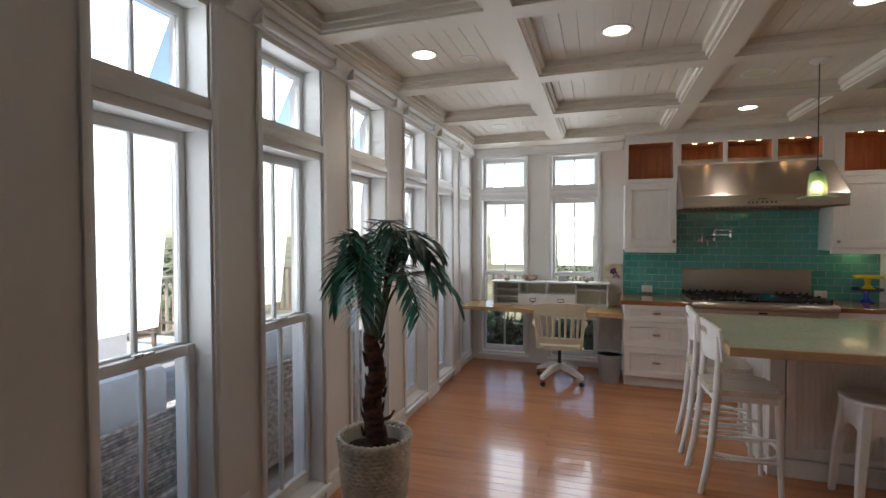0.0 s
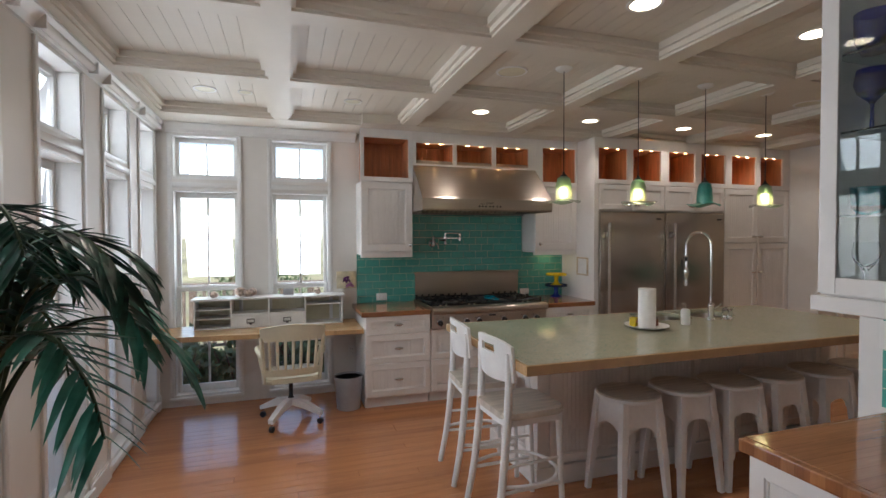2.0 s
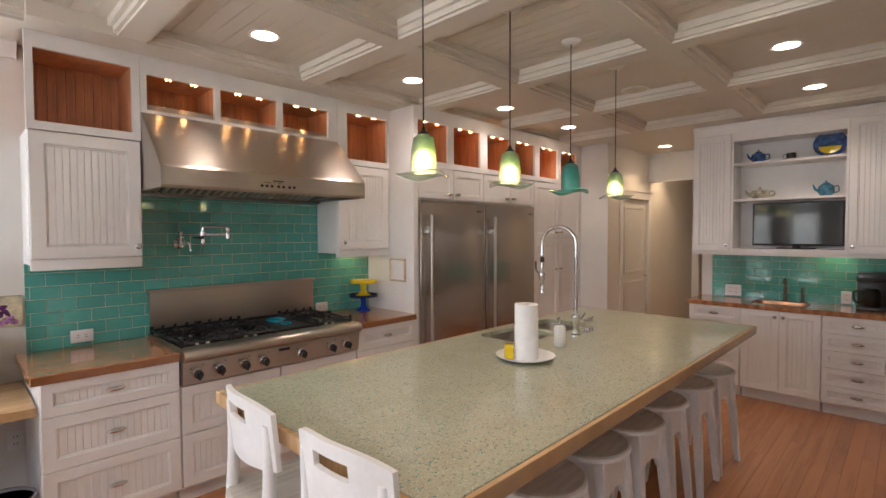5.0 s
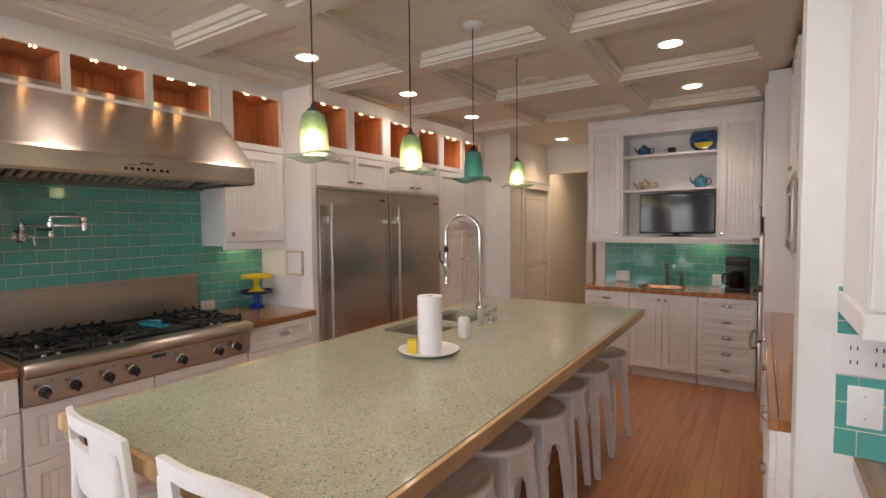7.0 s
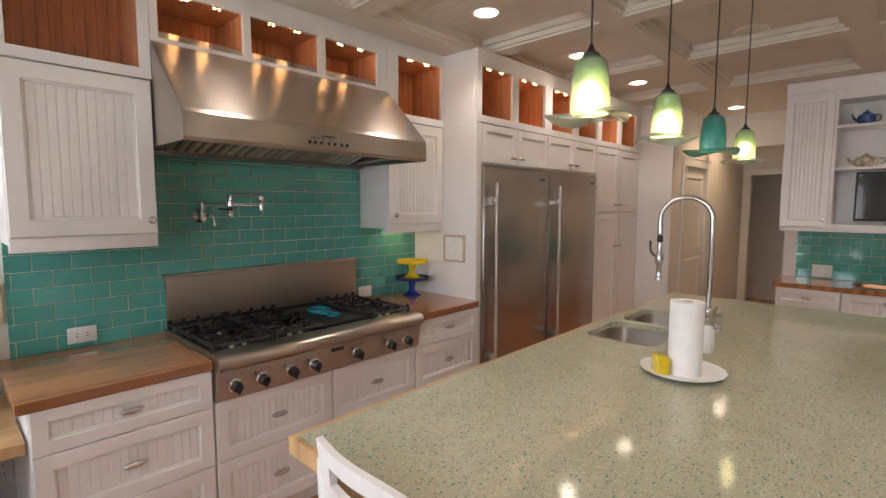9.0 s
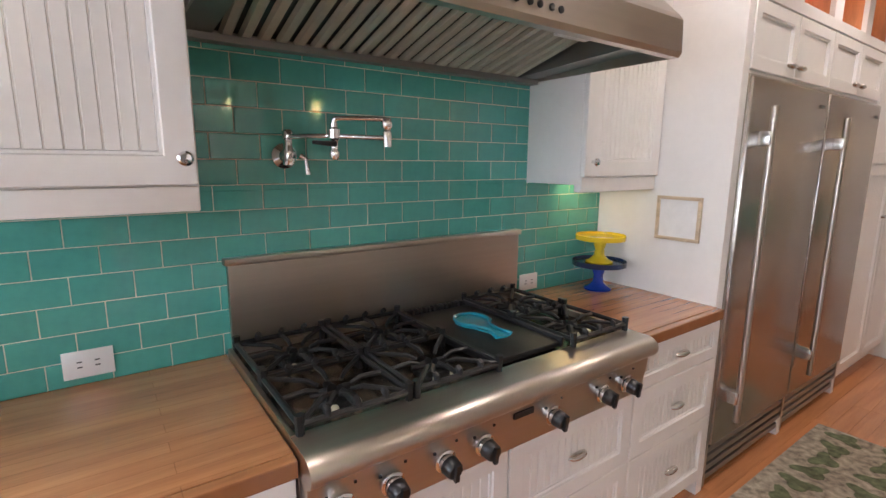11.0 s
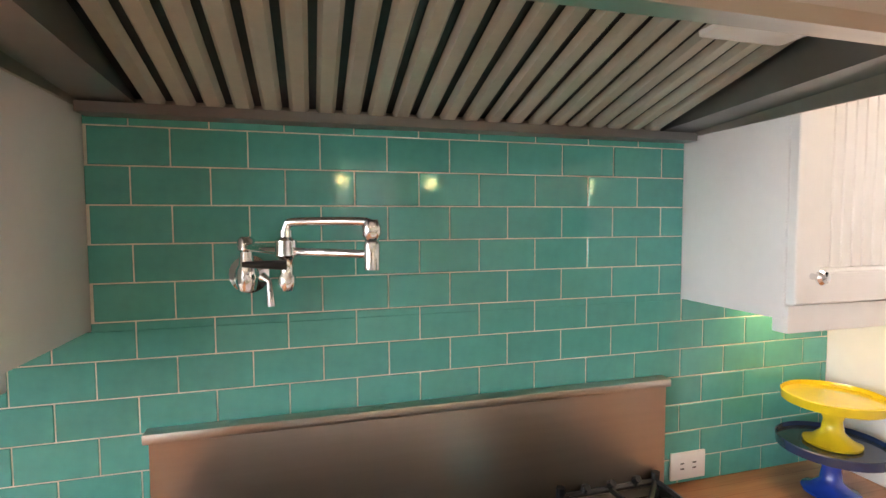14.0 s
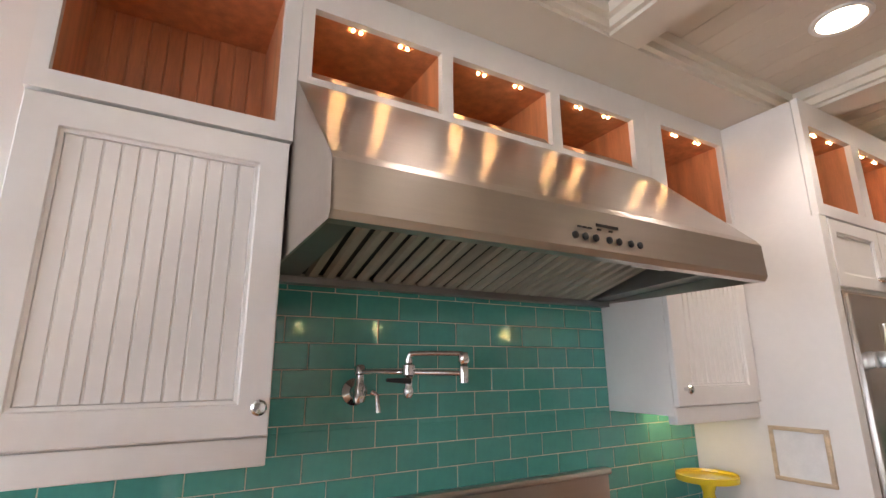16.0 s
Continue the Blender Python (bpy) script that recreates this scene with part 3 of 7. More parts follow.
def upper_cabinet(m, w, d, h, label, knob_x, name="wall_cabinet"):
    cab = thing(name, m, label, "cabinet", "kitchen wall cabinets")
    part("carcass", boxes((0, w, 0.001, d, 0, h), bevel=0.002), CABINET_PAINT, cab)
    part("light_rail", boxes((0.002, w - 0.002, -0.008, 0.03, -0.03, 0.03), bevel=0.004), CABINET_PAINT, cab)
    add_front(cab, "door", 0.004, 0.034, w - 0.008, h - 0.04, "knob", handle_at=(knob_x, 0.06), rail=0.065)
    return cab


def cubbies(name, m, d, z0, z1, cells, x0, x1, low, high, label, lit=True):
    """An open cubby row: white face frame and wooden boxes behind. cells: (left, right)."""
    row = thing(name, m, label, "shelf", "open cubbies")
    posts = [x0] + [v for c in cells for v in c] + [x1]
    strips = [(posts[k], posts[k + 1], -0.02, 0.004, low, high) for k in range(0, len(posts), 2)]
    rails = [(a, b, -0.02, 0.004, low, z0) for a, b in cells] + [(a, b, -0.02, 0.004, z1, high) for a, b in cells]
    part("face_frame", boxes(*strips, *rails), CABINET_PAINT, row, smooth=False)
    for a, b in cells:
        lining = bmesh.new()
        rings = [[lining.verts.new((x, y, z)) for x, z in ((a - o, z0 - o), (b + o, z0 - o), (b + o, z1 + o), (a - o, z1 + o))] for o, y in ((0.01, 0.004), (0.0, 0.004), (0.0, d - 0.02), (0.01, d))]
        for p, q in zip(rings, rings[1:]):
            for k in range(4):
                lining.faces.new((p[k], p[(k + 1) % 4], q[(k + 1) % 4], q[k]))
        lining.faces.new(rings[-1])
        box_ob = part("wooden_box", lining, CUBBY_WOOD, row, "red-brown wooden lining", smooth=False)
        part("back_board", grooved(a, b, z0, z1, d - 0.03, 0.004, max(3, int((b - a) / 0.045))), CUBBY_WOOD, box_ob, smooth=False)
        if lit:
            for x in (a + (b - a) * 0.30, a + (b - a) * 0.36, a + (b - a) * 0.68, a + (b - a) * 0.74):
                part("puck_light", lathe([(0, 0), (0.004, 0), (0.005, 0.004), (0, 0.004)], 10, at=(x, 0.016, z1 - 0.004)), SMALL_LIT, box_ob, "tiny lit puck light")
    return row


UP_Y = 6.82
upper_cabinet(pose(0.405, UP_Y, 1.435), 0.528, 0.328, 0.73, "white beaded wall cabinet with a round knob", 0.493)
upper_cabinet(pose(2.332, UP_Y, 1.435), 0.535, 0.328, 0.735, "white beaded wall cabinet beside the hood", 0.045)
cubbies("cubby_shelf", pose(0, UP_Y, 0), 0.325, 2.212, 2.60, [(0.44, 0.892)], 0.405, 0.935, 2.167, CEIL - 0.003, "open red-brown wooden cubby above the wall cabinet", False)
cubbies("cubby_shelf", pose(0, UP_Y, 0), 0.325, 2.362, 2.575, [(0.971, 1.37), (1.41, 1.815), (1.86, 2.25)], 0.937, 2.330, 2.325, CEIL - 0.003, "open red-brown wooden cubbies above the hood")
cubbies("cubby_shelf", pose(0, UP_Y, 0), 0.325, 2.222, 2.60, [(2.425, 2.848)], 2.332, 2.868, 2.172, CEIL - 0.003, "open red-brown wooden cubby beside the refrigerator wall")
FACE = 6.50
FRIDGE_CELLS = [(2.925, 3.30), (3.375, 3.755), (3.865, 4.245), (4.335, 4.70), (4.80, 5.19), (5.26, 5.63)]
cubbies("cubby_shelf", pose(0, FACE, 0), 0.40, 2.235, 2.575, FRIDGE_CELLS, 2.872, 5.748, 2.185, CEIL - 0.003, "row of open red-brown wooden cubbies above the refrigerators")
setting("wall_fridge_end", boxes((2.870, 2.927, 6.482, 7.123, 0, 2.184), (2.873, 2.924, 6.508, 7.123, 2.184, 2.686), bevel=0.002), CABINET_PAINT, "white painted return wall beside the refrigerator", "wall")


def refrigerator(m, w, label):
    unit = thing("refrigerator", m, label, "refrigerator", "twin refrigerators")
    part("body", boxes((0, w, 0.02, 0.62, 0.22, 1.885), bevel=0.003), STEEL_DARK, unit)
    door = part("door", boxes((0.012, w - 0.012, -0.035, 0.018, 0.235, 1.878), bevel=0.006), FRIDGE_STEEL, unit, "brushed steel door")
    part("trim", boxes((0, 0.012, -0.02, 0.02, 0.02, 1.888), (w - 0.012, w, -0.02, 0.02, 0.02, 1.888), (0.012, w - 0.012, -0.02, 0.02, 1.879, 1.888)), STEEL, unit)
    handle = part("handle", tube([(0.085, -0.095, 0.36), (0.085, -0.095, 1.76)], 0.014, 14), STEEL, door, "long steel bar handle")
    for z in (0.48, 1.63):
        part("handle_mount", boxes((0.055, 0.10, -0.10, -0.035, z - 0.03, z + 0.03), bevel=0.004), NICKEL, door)
    part("badge", boxes((w - 0.12, w - 0.06, -0.038, -0.035, 1.80, 1.815)), BLACK, door)
    grille = part("toe_grille", boxes((0.012, w - 0.012, 0.0, 0.02, 0.03, 0.23)), STEEL_DARK, unit)
    for k in range(4):
        part("slat", boxes((0.02, w - 0.02, -0.018, 0.0, 0.045 + k * 0.046, 0.075 + k * 0.046), bevel=0.004), STEEL_DARK, grille)
    part("foot_block", boxes((w - 0.05, w, -0.02, 0.10, 0, 0.10)), TRIM, unit)
    return unit


refrigerator(pose(2.929, FACE, 0), 0.878, "tall built-in brushed stainless steel refrigerator")
refrigerator(pose(3.809, FACE, 0), 0.878, "tall built-in brushed stainless steel freezer")
over = thing("over_fridge_cabinet", pose(2.929, FACE, 1.895), "white four-door cabinet above the refrigerators", "cabinet", "kitchen wall cabinets")
part("carcass", boxes((0, 1.758, 0.001, 0.6, 0, 0.288)), CABINET_PAINT, over)
for k in range(4):
    add_front(over, "door", 0.006 + k * 0.4385, 0.012, 0.431, 0.27, "pull", handle_at=(0.382 if k % 2 == 0 else 0.05, 0.05), bead=False, rail=0.05)
pantry = thing("pantry_cabinet", pose(4.689, FACE, 0), "tall white pantry cabinet with paired doors", "cabinet")
part("carcass", boxes((0, 1.059, 0.001, 0.6, 0.1, 2.183)), CABINET_PAINT, pantry)
part("plinth", boxes((0.0, 1.059, 0.05, 0.6, 0, 0.10)), CABINET_PAINT, pantry)
for k in range(2):
    add_front(pantry, "door", 0.006 + k * 0.526, 0.12, 0.518, 1.40, "pull", handle_at=(0.471 if k == 0 else 0.05, 1.05), rail=0.06)
    add_front(pantry, "door", 0.006 + k * 0.526, 1.535, 0.518, 0.64, "pull", handle_at=(0.471 if k == 0 else 0.05, 0.07), rail=0.06)


# ---- rangetop and hood ----
def rangetop():
    top = thing("rangetop", pose(1.02, 6.40, 0), "wide stainless steel gas rangetop with griddle and black cast-iron grates", "rangetop")
    w = 1.232
    part("body", boxes((0, w, 0.06, 0.70, 0.72, 0.905), bevel=0.002), STEEL_DARK, top)
    panel = part("front_panel", prism([(0.03, 0.725), (0.012, 0.86), (0.06, 0.86), (0.06, 0.725)], 0, 0.002, w - 0.002), STEEL, top, "brushed steel control panel", smooth=False)
    nose = [(0.07, 0.862)] + [(0.02 - 0.042 * math.sin(a), 0.898 - 0.036 * math.cos(a)) for a in [math.pi * k / 10 for k in range(11)]] + [(0.11, 0.934), (0.11, 0.90)]
    part("bullnose", prism(nose, 0, 0, w), STEEL, top, "rounded steel front edge")
    part("burner_pan", boxes((0.01, w - 0.01, 0.11, 0.685, 0.905, 0.916)), ENAMEL, top, "dark enamelled burner pan")
    part("side_rim", boxes((0, 0.012, 0.10, 0.70, 0.905, 0.938), (w - 0.012, w, 0.10, 0.70, 0.905, 0.938), (0.012, w - 0.012, 0.685, 0.70, 0.905, 0.938)), STEEL, top, smooth=False)
    part("badge", boxes((0.585, 0.66, 0.008, 0.016, 0.828, 0.845)), BLACK, panel)
    for x in (0.077, 0.205, 0.355, 0.481, 0.749, 0.984, 1.113):
        knob = lathe([(0.0, 0), (0.031, 0), (0.031, 0.006), (0.024, 0.009), (0.024, 0.022)], 24)
        knob.transform(pose(x, 0.018, 0.79, 97))
        ring = part("knob_bezel", knob, CHROME, panel, "chrome knob bezel")
        cap = lathe([(0.0, 0.020), (0.026, 0.020), (0.023, 0.046), (0.019, 0.050), (0.0, 0.050)], 20)
        add_box(cap, -0.006, 0.006, -0.024, 0.024, 0.048, 0.058)
        cap.transform(pose(x, 0.018, 0.79, 97))
        part("knob_cap", cap, BLACK, ring, "black knob cap")
        part("pilot_mark", boxes((x + 0.03, x + 0.036, 0.011, 0.02, 0.832, 0.838)), BLACK, panel)
        part("pilot_mark", boxes((x - 0.036, x - 0.030, 0.011, 0.02, 0.818, 0.824)), BLACK, panel)
    # burners in pairs, a griddle between them
    for x in (0.162, 0.465, 1.070):
        for y in (0.24, 0.54):
            burner = part("burner", lathe([(0.0, 0), (0.055, 0), (0.05, 0.014), (0.03, 0.016), (0.0, 0.016)], 20, at=(x, y, 0.916)), IRON, top)
            arms = bmesh.new()
            for k in range(5):
                a = 2 * math.pi * k / 5 + 0.3
                tube([(x + 0.02 * math.cos(a), y + 0.02 * math.sin(a), 0.938), (x + 0.062 * math.cos(a), y + 0.062 * math.sin(a), 0.934)], [0.014, 0.010], 8, arms)
            part("star_cap", arms, IRON, burner)
            for dx, dy in ((0.035, -0.062), (-0.028, -0.066)):
                part("igniter", lathe([(0.0, 0), (0.011, 0), (0.011, 0.014), (0.008, 0.019), (0.0, 0.020)], 12, at=(x + dx, y + dy, 0.916)), CREAM, burner, "ivory ceramic igniter")
            grate = bmesh.new()
            half, z = 0.140, 0.957
            for s in (-1, 1):
                tube([(x + s * half, y - half, z), (x + s * half, y + half, z)], 0.0085, 6, grate)
                tube([(x - half, y + s * half, z), (x + half, y + s * half, z)], 0.0085, 6, grate)
                for u in (-1, 1):
                    tube([(x + s * half, y + u * half, 0.916), (x + s * half, y + u * half, 0.982)], [0.010, 0.012], 6, grate)
            for k in range(8):
                a = math.pi * k / 4
                reach = half / max(abs(math.cos(a)), abs(math.sin(a)))
                tube([(x + reach * math.cos(a), y + reach * math.sin(a), z), (x + 0.075 * math.cos(a), y + 0.075 * math.sin(a), z + 0.004), (x + 0.045 * math.cos(a), y + 0.045 * math.sin(a), z - 0.006)], [0.0072, 0.0072, 0.0055], 6, grate)
            for u in (-0.075, 0.0, 0.075):
                tube([(x + u, y + half, z), (x + u, y + half - 0.004, z + 0.016), (x + u, y + half - 0.016, z + 0.024)], [0.009, 0.010, 0.009], 8, grate), tube([(x + u, y - half, z), (x + u, y - half + 0.004, z + 0.014), (x + u, y - half + 0.014, z + 0.020)], [0.009, 0.010, 0.008], 8, grate)
            part("grate", grate, IRON, top, "black cast-iron grate")
    griddle = part("griddle", boxes((0.622, 0.912, 0.135, 0.64, 0.925, 0.948), bevel=0.008), IRON, top, "flat black griddle plate")
    for k in range(14):
        part("griddle_rib", boxes((0.630 + k * 0.0198, 0.640 + k * 0.0198, 0.64, 0.672, 0.925, 0.962), bevel=0.002), IRON, griddle)
    part("griddle_rim", boxes((0.615, 0.627, 0.13, 0.665, 0.925, 0.960), bevel=0.003), IRON, griddle)
    part("griddle_rim", boxes((0.907, 0.919, 0.13, 0.665, 0.925, 0.960), bevel=0.003), IRON, griddle)
    return top


rangetop()
guard = thing("backguard", pose(1.025, 7.092, 0.914), "brushed stainless steel backguard behind the rangetop", "backguard")
part("panel", boxes((0.01, 1.242, 0.0, 0.028, 0.0, 0.30)), STEEL, guard, smooth=False)
part("cap", boxes((0.0, 1.252, -0.010, 0.030, 0.292, 0.314), bevel=0.004), STEEL, guard)


def range_hood():
    x0, x1 = 0.937, 2.330
    hood = thing("range_hood", pose(0, 0, -0.018), "wide stainless steel range hood with baffle filters and small round buttons", "hood")
    outer = [(7.145, 1.885), (7.145, 2.42), (6.84, 2.42), (6.80, 2.36), (6.455, 2.02), (6.44, 2.0), (6.435, 1.90), (6.445, 1.885), (6.475, 1.885), (6.475, 1.93), (6.52, 2.075), (7.10, 2.06), (7.10, 1.885)]
    shell = bmesh.new()
    a, b = [shell.verts.new((x0, *p)) for p in outer], [shell.verts.new((x1, *p)) for p in outer]
    for k in range(len(outer)):
        j = (k + 1) % len(outer)
        shell.faces.new((a[k], b[k], b[j], a[j]))
    part("shell", shell, STEEL, hood, smooth=False)
    side = [(7.145, 1.885), (7.145, 2.42), (6.84, 2.42), (6.80, 2.36), (6.455, 2.02), (6.44, 2.0), (6.435, 1.90), (6.445, 1.885)]
    part("end_plate", prism(side, 0, x0, x0 + 0.006), STEEL, hood, smooth=False)
    part("end_plate", prism(side, 0, x1 - 0.006, x1), STEEL, hood, smooth=False)
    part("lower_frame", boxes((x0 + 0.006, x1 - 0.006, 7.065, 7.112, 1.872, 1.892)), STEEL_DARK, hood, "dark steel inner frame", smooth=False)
    count = 22
    for k in range(count):
        x = x0 + 0.11 + (x1 - x0 - 0.22) * k / count
        wide = (x1 - x0 - 0.22) / count
        bm = prism([(x + 0.006, 0.0), (x + 0.014, -0.012), (x + wide - 0.016, -0.012), (x + wide - 0.008, 0.0)], 1, 0, 0.555)
        bm.transform(Matrix.Translation((0, 6.545, 2.045)) @ pose(0, 0, 0, -15))
        part("baffle", bm, BAFFLE, hood, "pale steel filter baffle", smooth=False)
    # black sheet added behind the baffles, as the shade in their gaps
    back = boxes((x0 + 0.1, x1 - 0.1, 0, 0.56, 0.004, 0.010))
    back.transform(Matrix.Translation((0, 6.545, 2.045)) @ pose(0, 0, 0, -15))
    # end cheeks in darker steel: the recess's shade is put into their colour
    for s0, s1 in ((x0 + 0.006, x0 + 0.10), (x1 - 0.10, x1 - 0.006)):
        part("shaded_cheek", prism([(6.48, 1.93), (6.52, 2.06), (7.09, 1.91), (7.09, 1.895)], 0, s0, s1), STEEL_DARK, hood, "steel cheek, darkened for the recess shade", smooth=False)
    part("gap_shade_sheet", back, BLACK, hood, "black sheet for the shade between the baffles", smooth=False)
    for k, x in enumerate((1.519, 1.551, 1.586, 1.632, 1.666, 1.709, 1.743)):
        bm = lathe([(0, 0), (0.0095, 0), (0.0090, 0.005), (0.007, 0.0065), (0, 0.0065)], 16)
        bm.transform(pose(x, 6.437, 1.929, 90))
        part("button", bm, BLACK, hood, "small black button")
    for x in (1.535, 1.552, 1.569, 1.60, 1.64):
        part("label_mark", boxes((x - 0.006, x + 0.006, 6.4345, 6.4385, 1.950, 1.954)), BLACK, hood)
    part("maker_mark", boxes((1.592, 1.668, 6.4355, 6.4395, 1.960, 1.967)), BLACK, hood, "dark maker's mark")
    part("lamp_lens", boxes((1.85, 1.99, 6.50, 6.56, 1.905, 1.915), bevel=0.008), WHITE_PLASTIC, hood)
    return hood


range_hood()


# ---- island ----
IX0, IX1, IY0, IY1, IZ = 0.86, 4.0, 4.20, 5.50, 0.95


def rounded(x0, x1, y0, y1, r, steps=6):
    out = []
    for cx, cy, a0 in ((x1 - r, y1 - r, 0), (x0 + r, y1 - r, 90), (x0 + r, y0 + r, 180), (x1 - r, y0 + r, 270)):
        out += [(cx + r * math.cos(radians(a0 + 90 * k / steps)), cy + r * math.sin(radians(a0 + 90 * k / steps))) for k in range(steps + 1)]
    return out


BOWLS = [(2.44, 2.84, 5.06, 5.42), (2.89, 3.28, 5.06, 5.42)]
island_top = thing("worktop", pose(0, 0, 0), "pale green recycled-glass island top edged in maple", "countertop")
slab = bmesh.new()
for b in ((IX0 + 0.02, IX1 - 0.02, IY0 + 0.02, 5.06), (IX0 + 0.02, 2.44, 5.06, 5.42), (2.84, 2.89, 5.06, 5.42), (3.28, IX1 - 0.02, 5.06, 5.42), (IX0 + 0.02, IX1 - 0.02, 5.42, IY1 - 0.02)):
    add_box(slab, *b, IZ - 0.03, IZ)
bmesh.ops.remove_doubles(slab, verts=slab.verts, dist=0.0005)
part("slab", slab, TERRAZZO, island_top, "pale green speckled terrazzo", smooth=False)
part("wood_edge", boxes((IX0, IX1, IY0, IY0 + 0.019, IZ - 0.055, IZ - 0.001), (IX0, IX1, IY1 - 0.019, IY1, IZ - 0.055, IZ - 0.001), (IX0, IX0 + 0.019, IY0 + 0.019, IY1 - 0.019, IZ - 0.055, IZ - 0.001), (IX1 - 0.019, IX1, IY0 + 0.019, IY1 - 0.019, IZ - 0.055, IZ - 0.001), bevel=0.003), PALE_WOOD, island_top, "maple edging", smooth=False)
part("underside", boxes((IX0 + 0.02, 2.42, IY0 + 0.02, IY1 - 0.02, IZ - 0.055, IZ - 0.031), (3.30, IX1 - 0.02, IY0 + 0.02, IY1 - 0.02, IZ - 0.055, IZ - 0.031), (2.42, 3.30, IY0 + 0.02, 5.04, IZ - 0.055, IZ - 0.031)), PALE_WOOD, island_top, smooth=False)
island = thing("kitchen_island", pose(0, 0, 0), "white beaded kitchen island base with panelled ends", "cabinet")
BX0, BX1, BY0, BY1 = 1.22, 3.86, 4.74, 5.46
part("carcass", boxes((BX0 + 0.02, 2.40, BY0 + 0.02, BY1 - 0.02, 0.0, 0.894), (3.32, BX1 - 0.02, BY0 + 0.02, BY1 - 0.02, 0.0, 0.894), (2.40, 3.32, BY0 + 0.02, BY1 - 0.02, 0.0, 0.62)), CABINET_PAINT, island, smooth=False)
part("corner_post", boxes((BX0, BX0 + 0.09, BY0, BY0 + 0.09, 0.0, 0.894), bevel=0.004), CABINET_PAINT, island, smooth=False)
part("corner_post", boxes((BX0, BX0 + 0.09, BY1 - 0.09, BY1, 0.0, 0.894), bevel=0.004), CABINET_PAINT, island, smooth=False)
part("corner_post", boxes((BX1 - 0.09, BX1, BY0, BY0 + 0.09, 0.0, 0.894), bevel=0.004), CABINET_PAINT, island, smooth=False)
part("plinth", boxes((BX0 - 0.012, BX1 + 0.012, BY0 - 0.012, BY0 + 0.02, 0, 0.12), (BX0 - 0.012, BX0 + 0.02, BY0 + 0.02, BY1 + 0.012, 0, 0.12), (BX1 - 0.02, BX1 + 0.012, BY0 + 0.02, BY1 + 0.012, 0, 0.12), bevel=0.003), CABINET_PAINT, island, smooth=False)
for k in range(4):
    w = (BX1 - BX0 - 0.19) / 4
    ob = part("panel", panel_front(w - 0.004, 0.75), CABINET_PAINT, island, smooth=False)
    ob.matrix_basis = pose(BX0 + 0.095 + k * w, BY0 + 0.02, 0.13)
ob = part("panel", panel_front(BY1 - BY0 - 0.19, 0.75), CABINET_PAINT, island, smooth=False)
ob.matrix_basis = pose(BX0 + 0.02, BY1 - 0.095, 0.13, 0, 0, -90)
for n, (kind, a, b) in enumerate((("drawer", 1.31, 2.39), ("doors", 2.41, 3.31), ("drawer", 3.33, 3.78))):
    ob = part("door", panel_front(b - a, 0.75), CABINET_PAINT, island, smooth=False)
    ob.matrix_basis = pose(b, BY1 - 0.02, 0.13, 0, 0, 180)
    add_pull(ob, (b - a) / 2, 0.68)


# ---- tiled walls: every tile a piece of its own ----
TILE_W, TILE_H, JOINT = 0.1467, 0.0777, 0.0030
tile_meshes = {}


def tile_mesh(w, h):
    key = (round(w, 3), round(h, 3))
    if key not in tile_meshes:
        bm, e = bmesh.new(), 0.0014
        a = [bm.verts.new(p) for p in ((0, 0, 0), (w, 0, 0), (w, 0, h), (0, 0, h))]
        m_ = [bm.verts.new(p) for p in ((0, -0.0045, 0), (w, -0.0045, 0), (w, -0.0045, h), (0, -0.0045, h))]
        b = [bm.verts.new(p) for p in ((e, -0.006, e), (w - e, -0.006, e), (w - e, -0.006, h - e), (e, -0.006, h - e))]
        for p, q in ((a, m_), (m_, b)):
            for k in range(4):
                bm.faces.new((p[k], p[(k + 1) % 4], q[(k + 1) % 4], q[k]))
        bm.faces.new(b)
        tile_meshes[key] = finish("tile", bm, TILE)
    return tile_meshes[key]


def tiled(name, m, regions, z0, start, label):
    """Running-bond tiles. regions: (x0, x1, z0, z1) in the wall's own x and z."""
    bm = boxes(*[(a, b, -0.0068, 0.0, c, d) for a, b, c, d in regions])
    bed = tagged(new(name, finish(name, bm, GROUT)), label, "backsplash", "", "structure")
    bed.matrix_world = m
    tilt = random.Random(7)
    for a, b, c, d in regions:
        k = math.floor((c - z0) / TILE_H + 0.01)
        while z0 + k * TILE_H < d - 0.008:
            low, high = max(c, z0 + k * TILE_H + JOINT / 2), min(d, z0 + (k + 1) * TILE_H - JOINT / 2)
            n = math.floor((a - start) / TILE_W) - 1
            while start + n * TILE_W < b:
                s0 = start + (n + (0.5 if k % 2 else 0.0)) * TILE_W + JOINT / 2
                left, right = max(a, s0), min(b, s0 + TILE_W - JOINT)
                if right - left > 0.012 and high - low > 0.012:
                    piece("tile", tile_mesh(right - left, high - low), bed, pose(left, -0.003, low, tilt.uniform(-0.25, 0.25), 0, tilt.uniform(-0.2, 0.2)))
                n += 1
            k += 1
    return bed


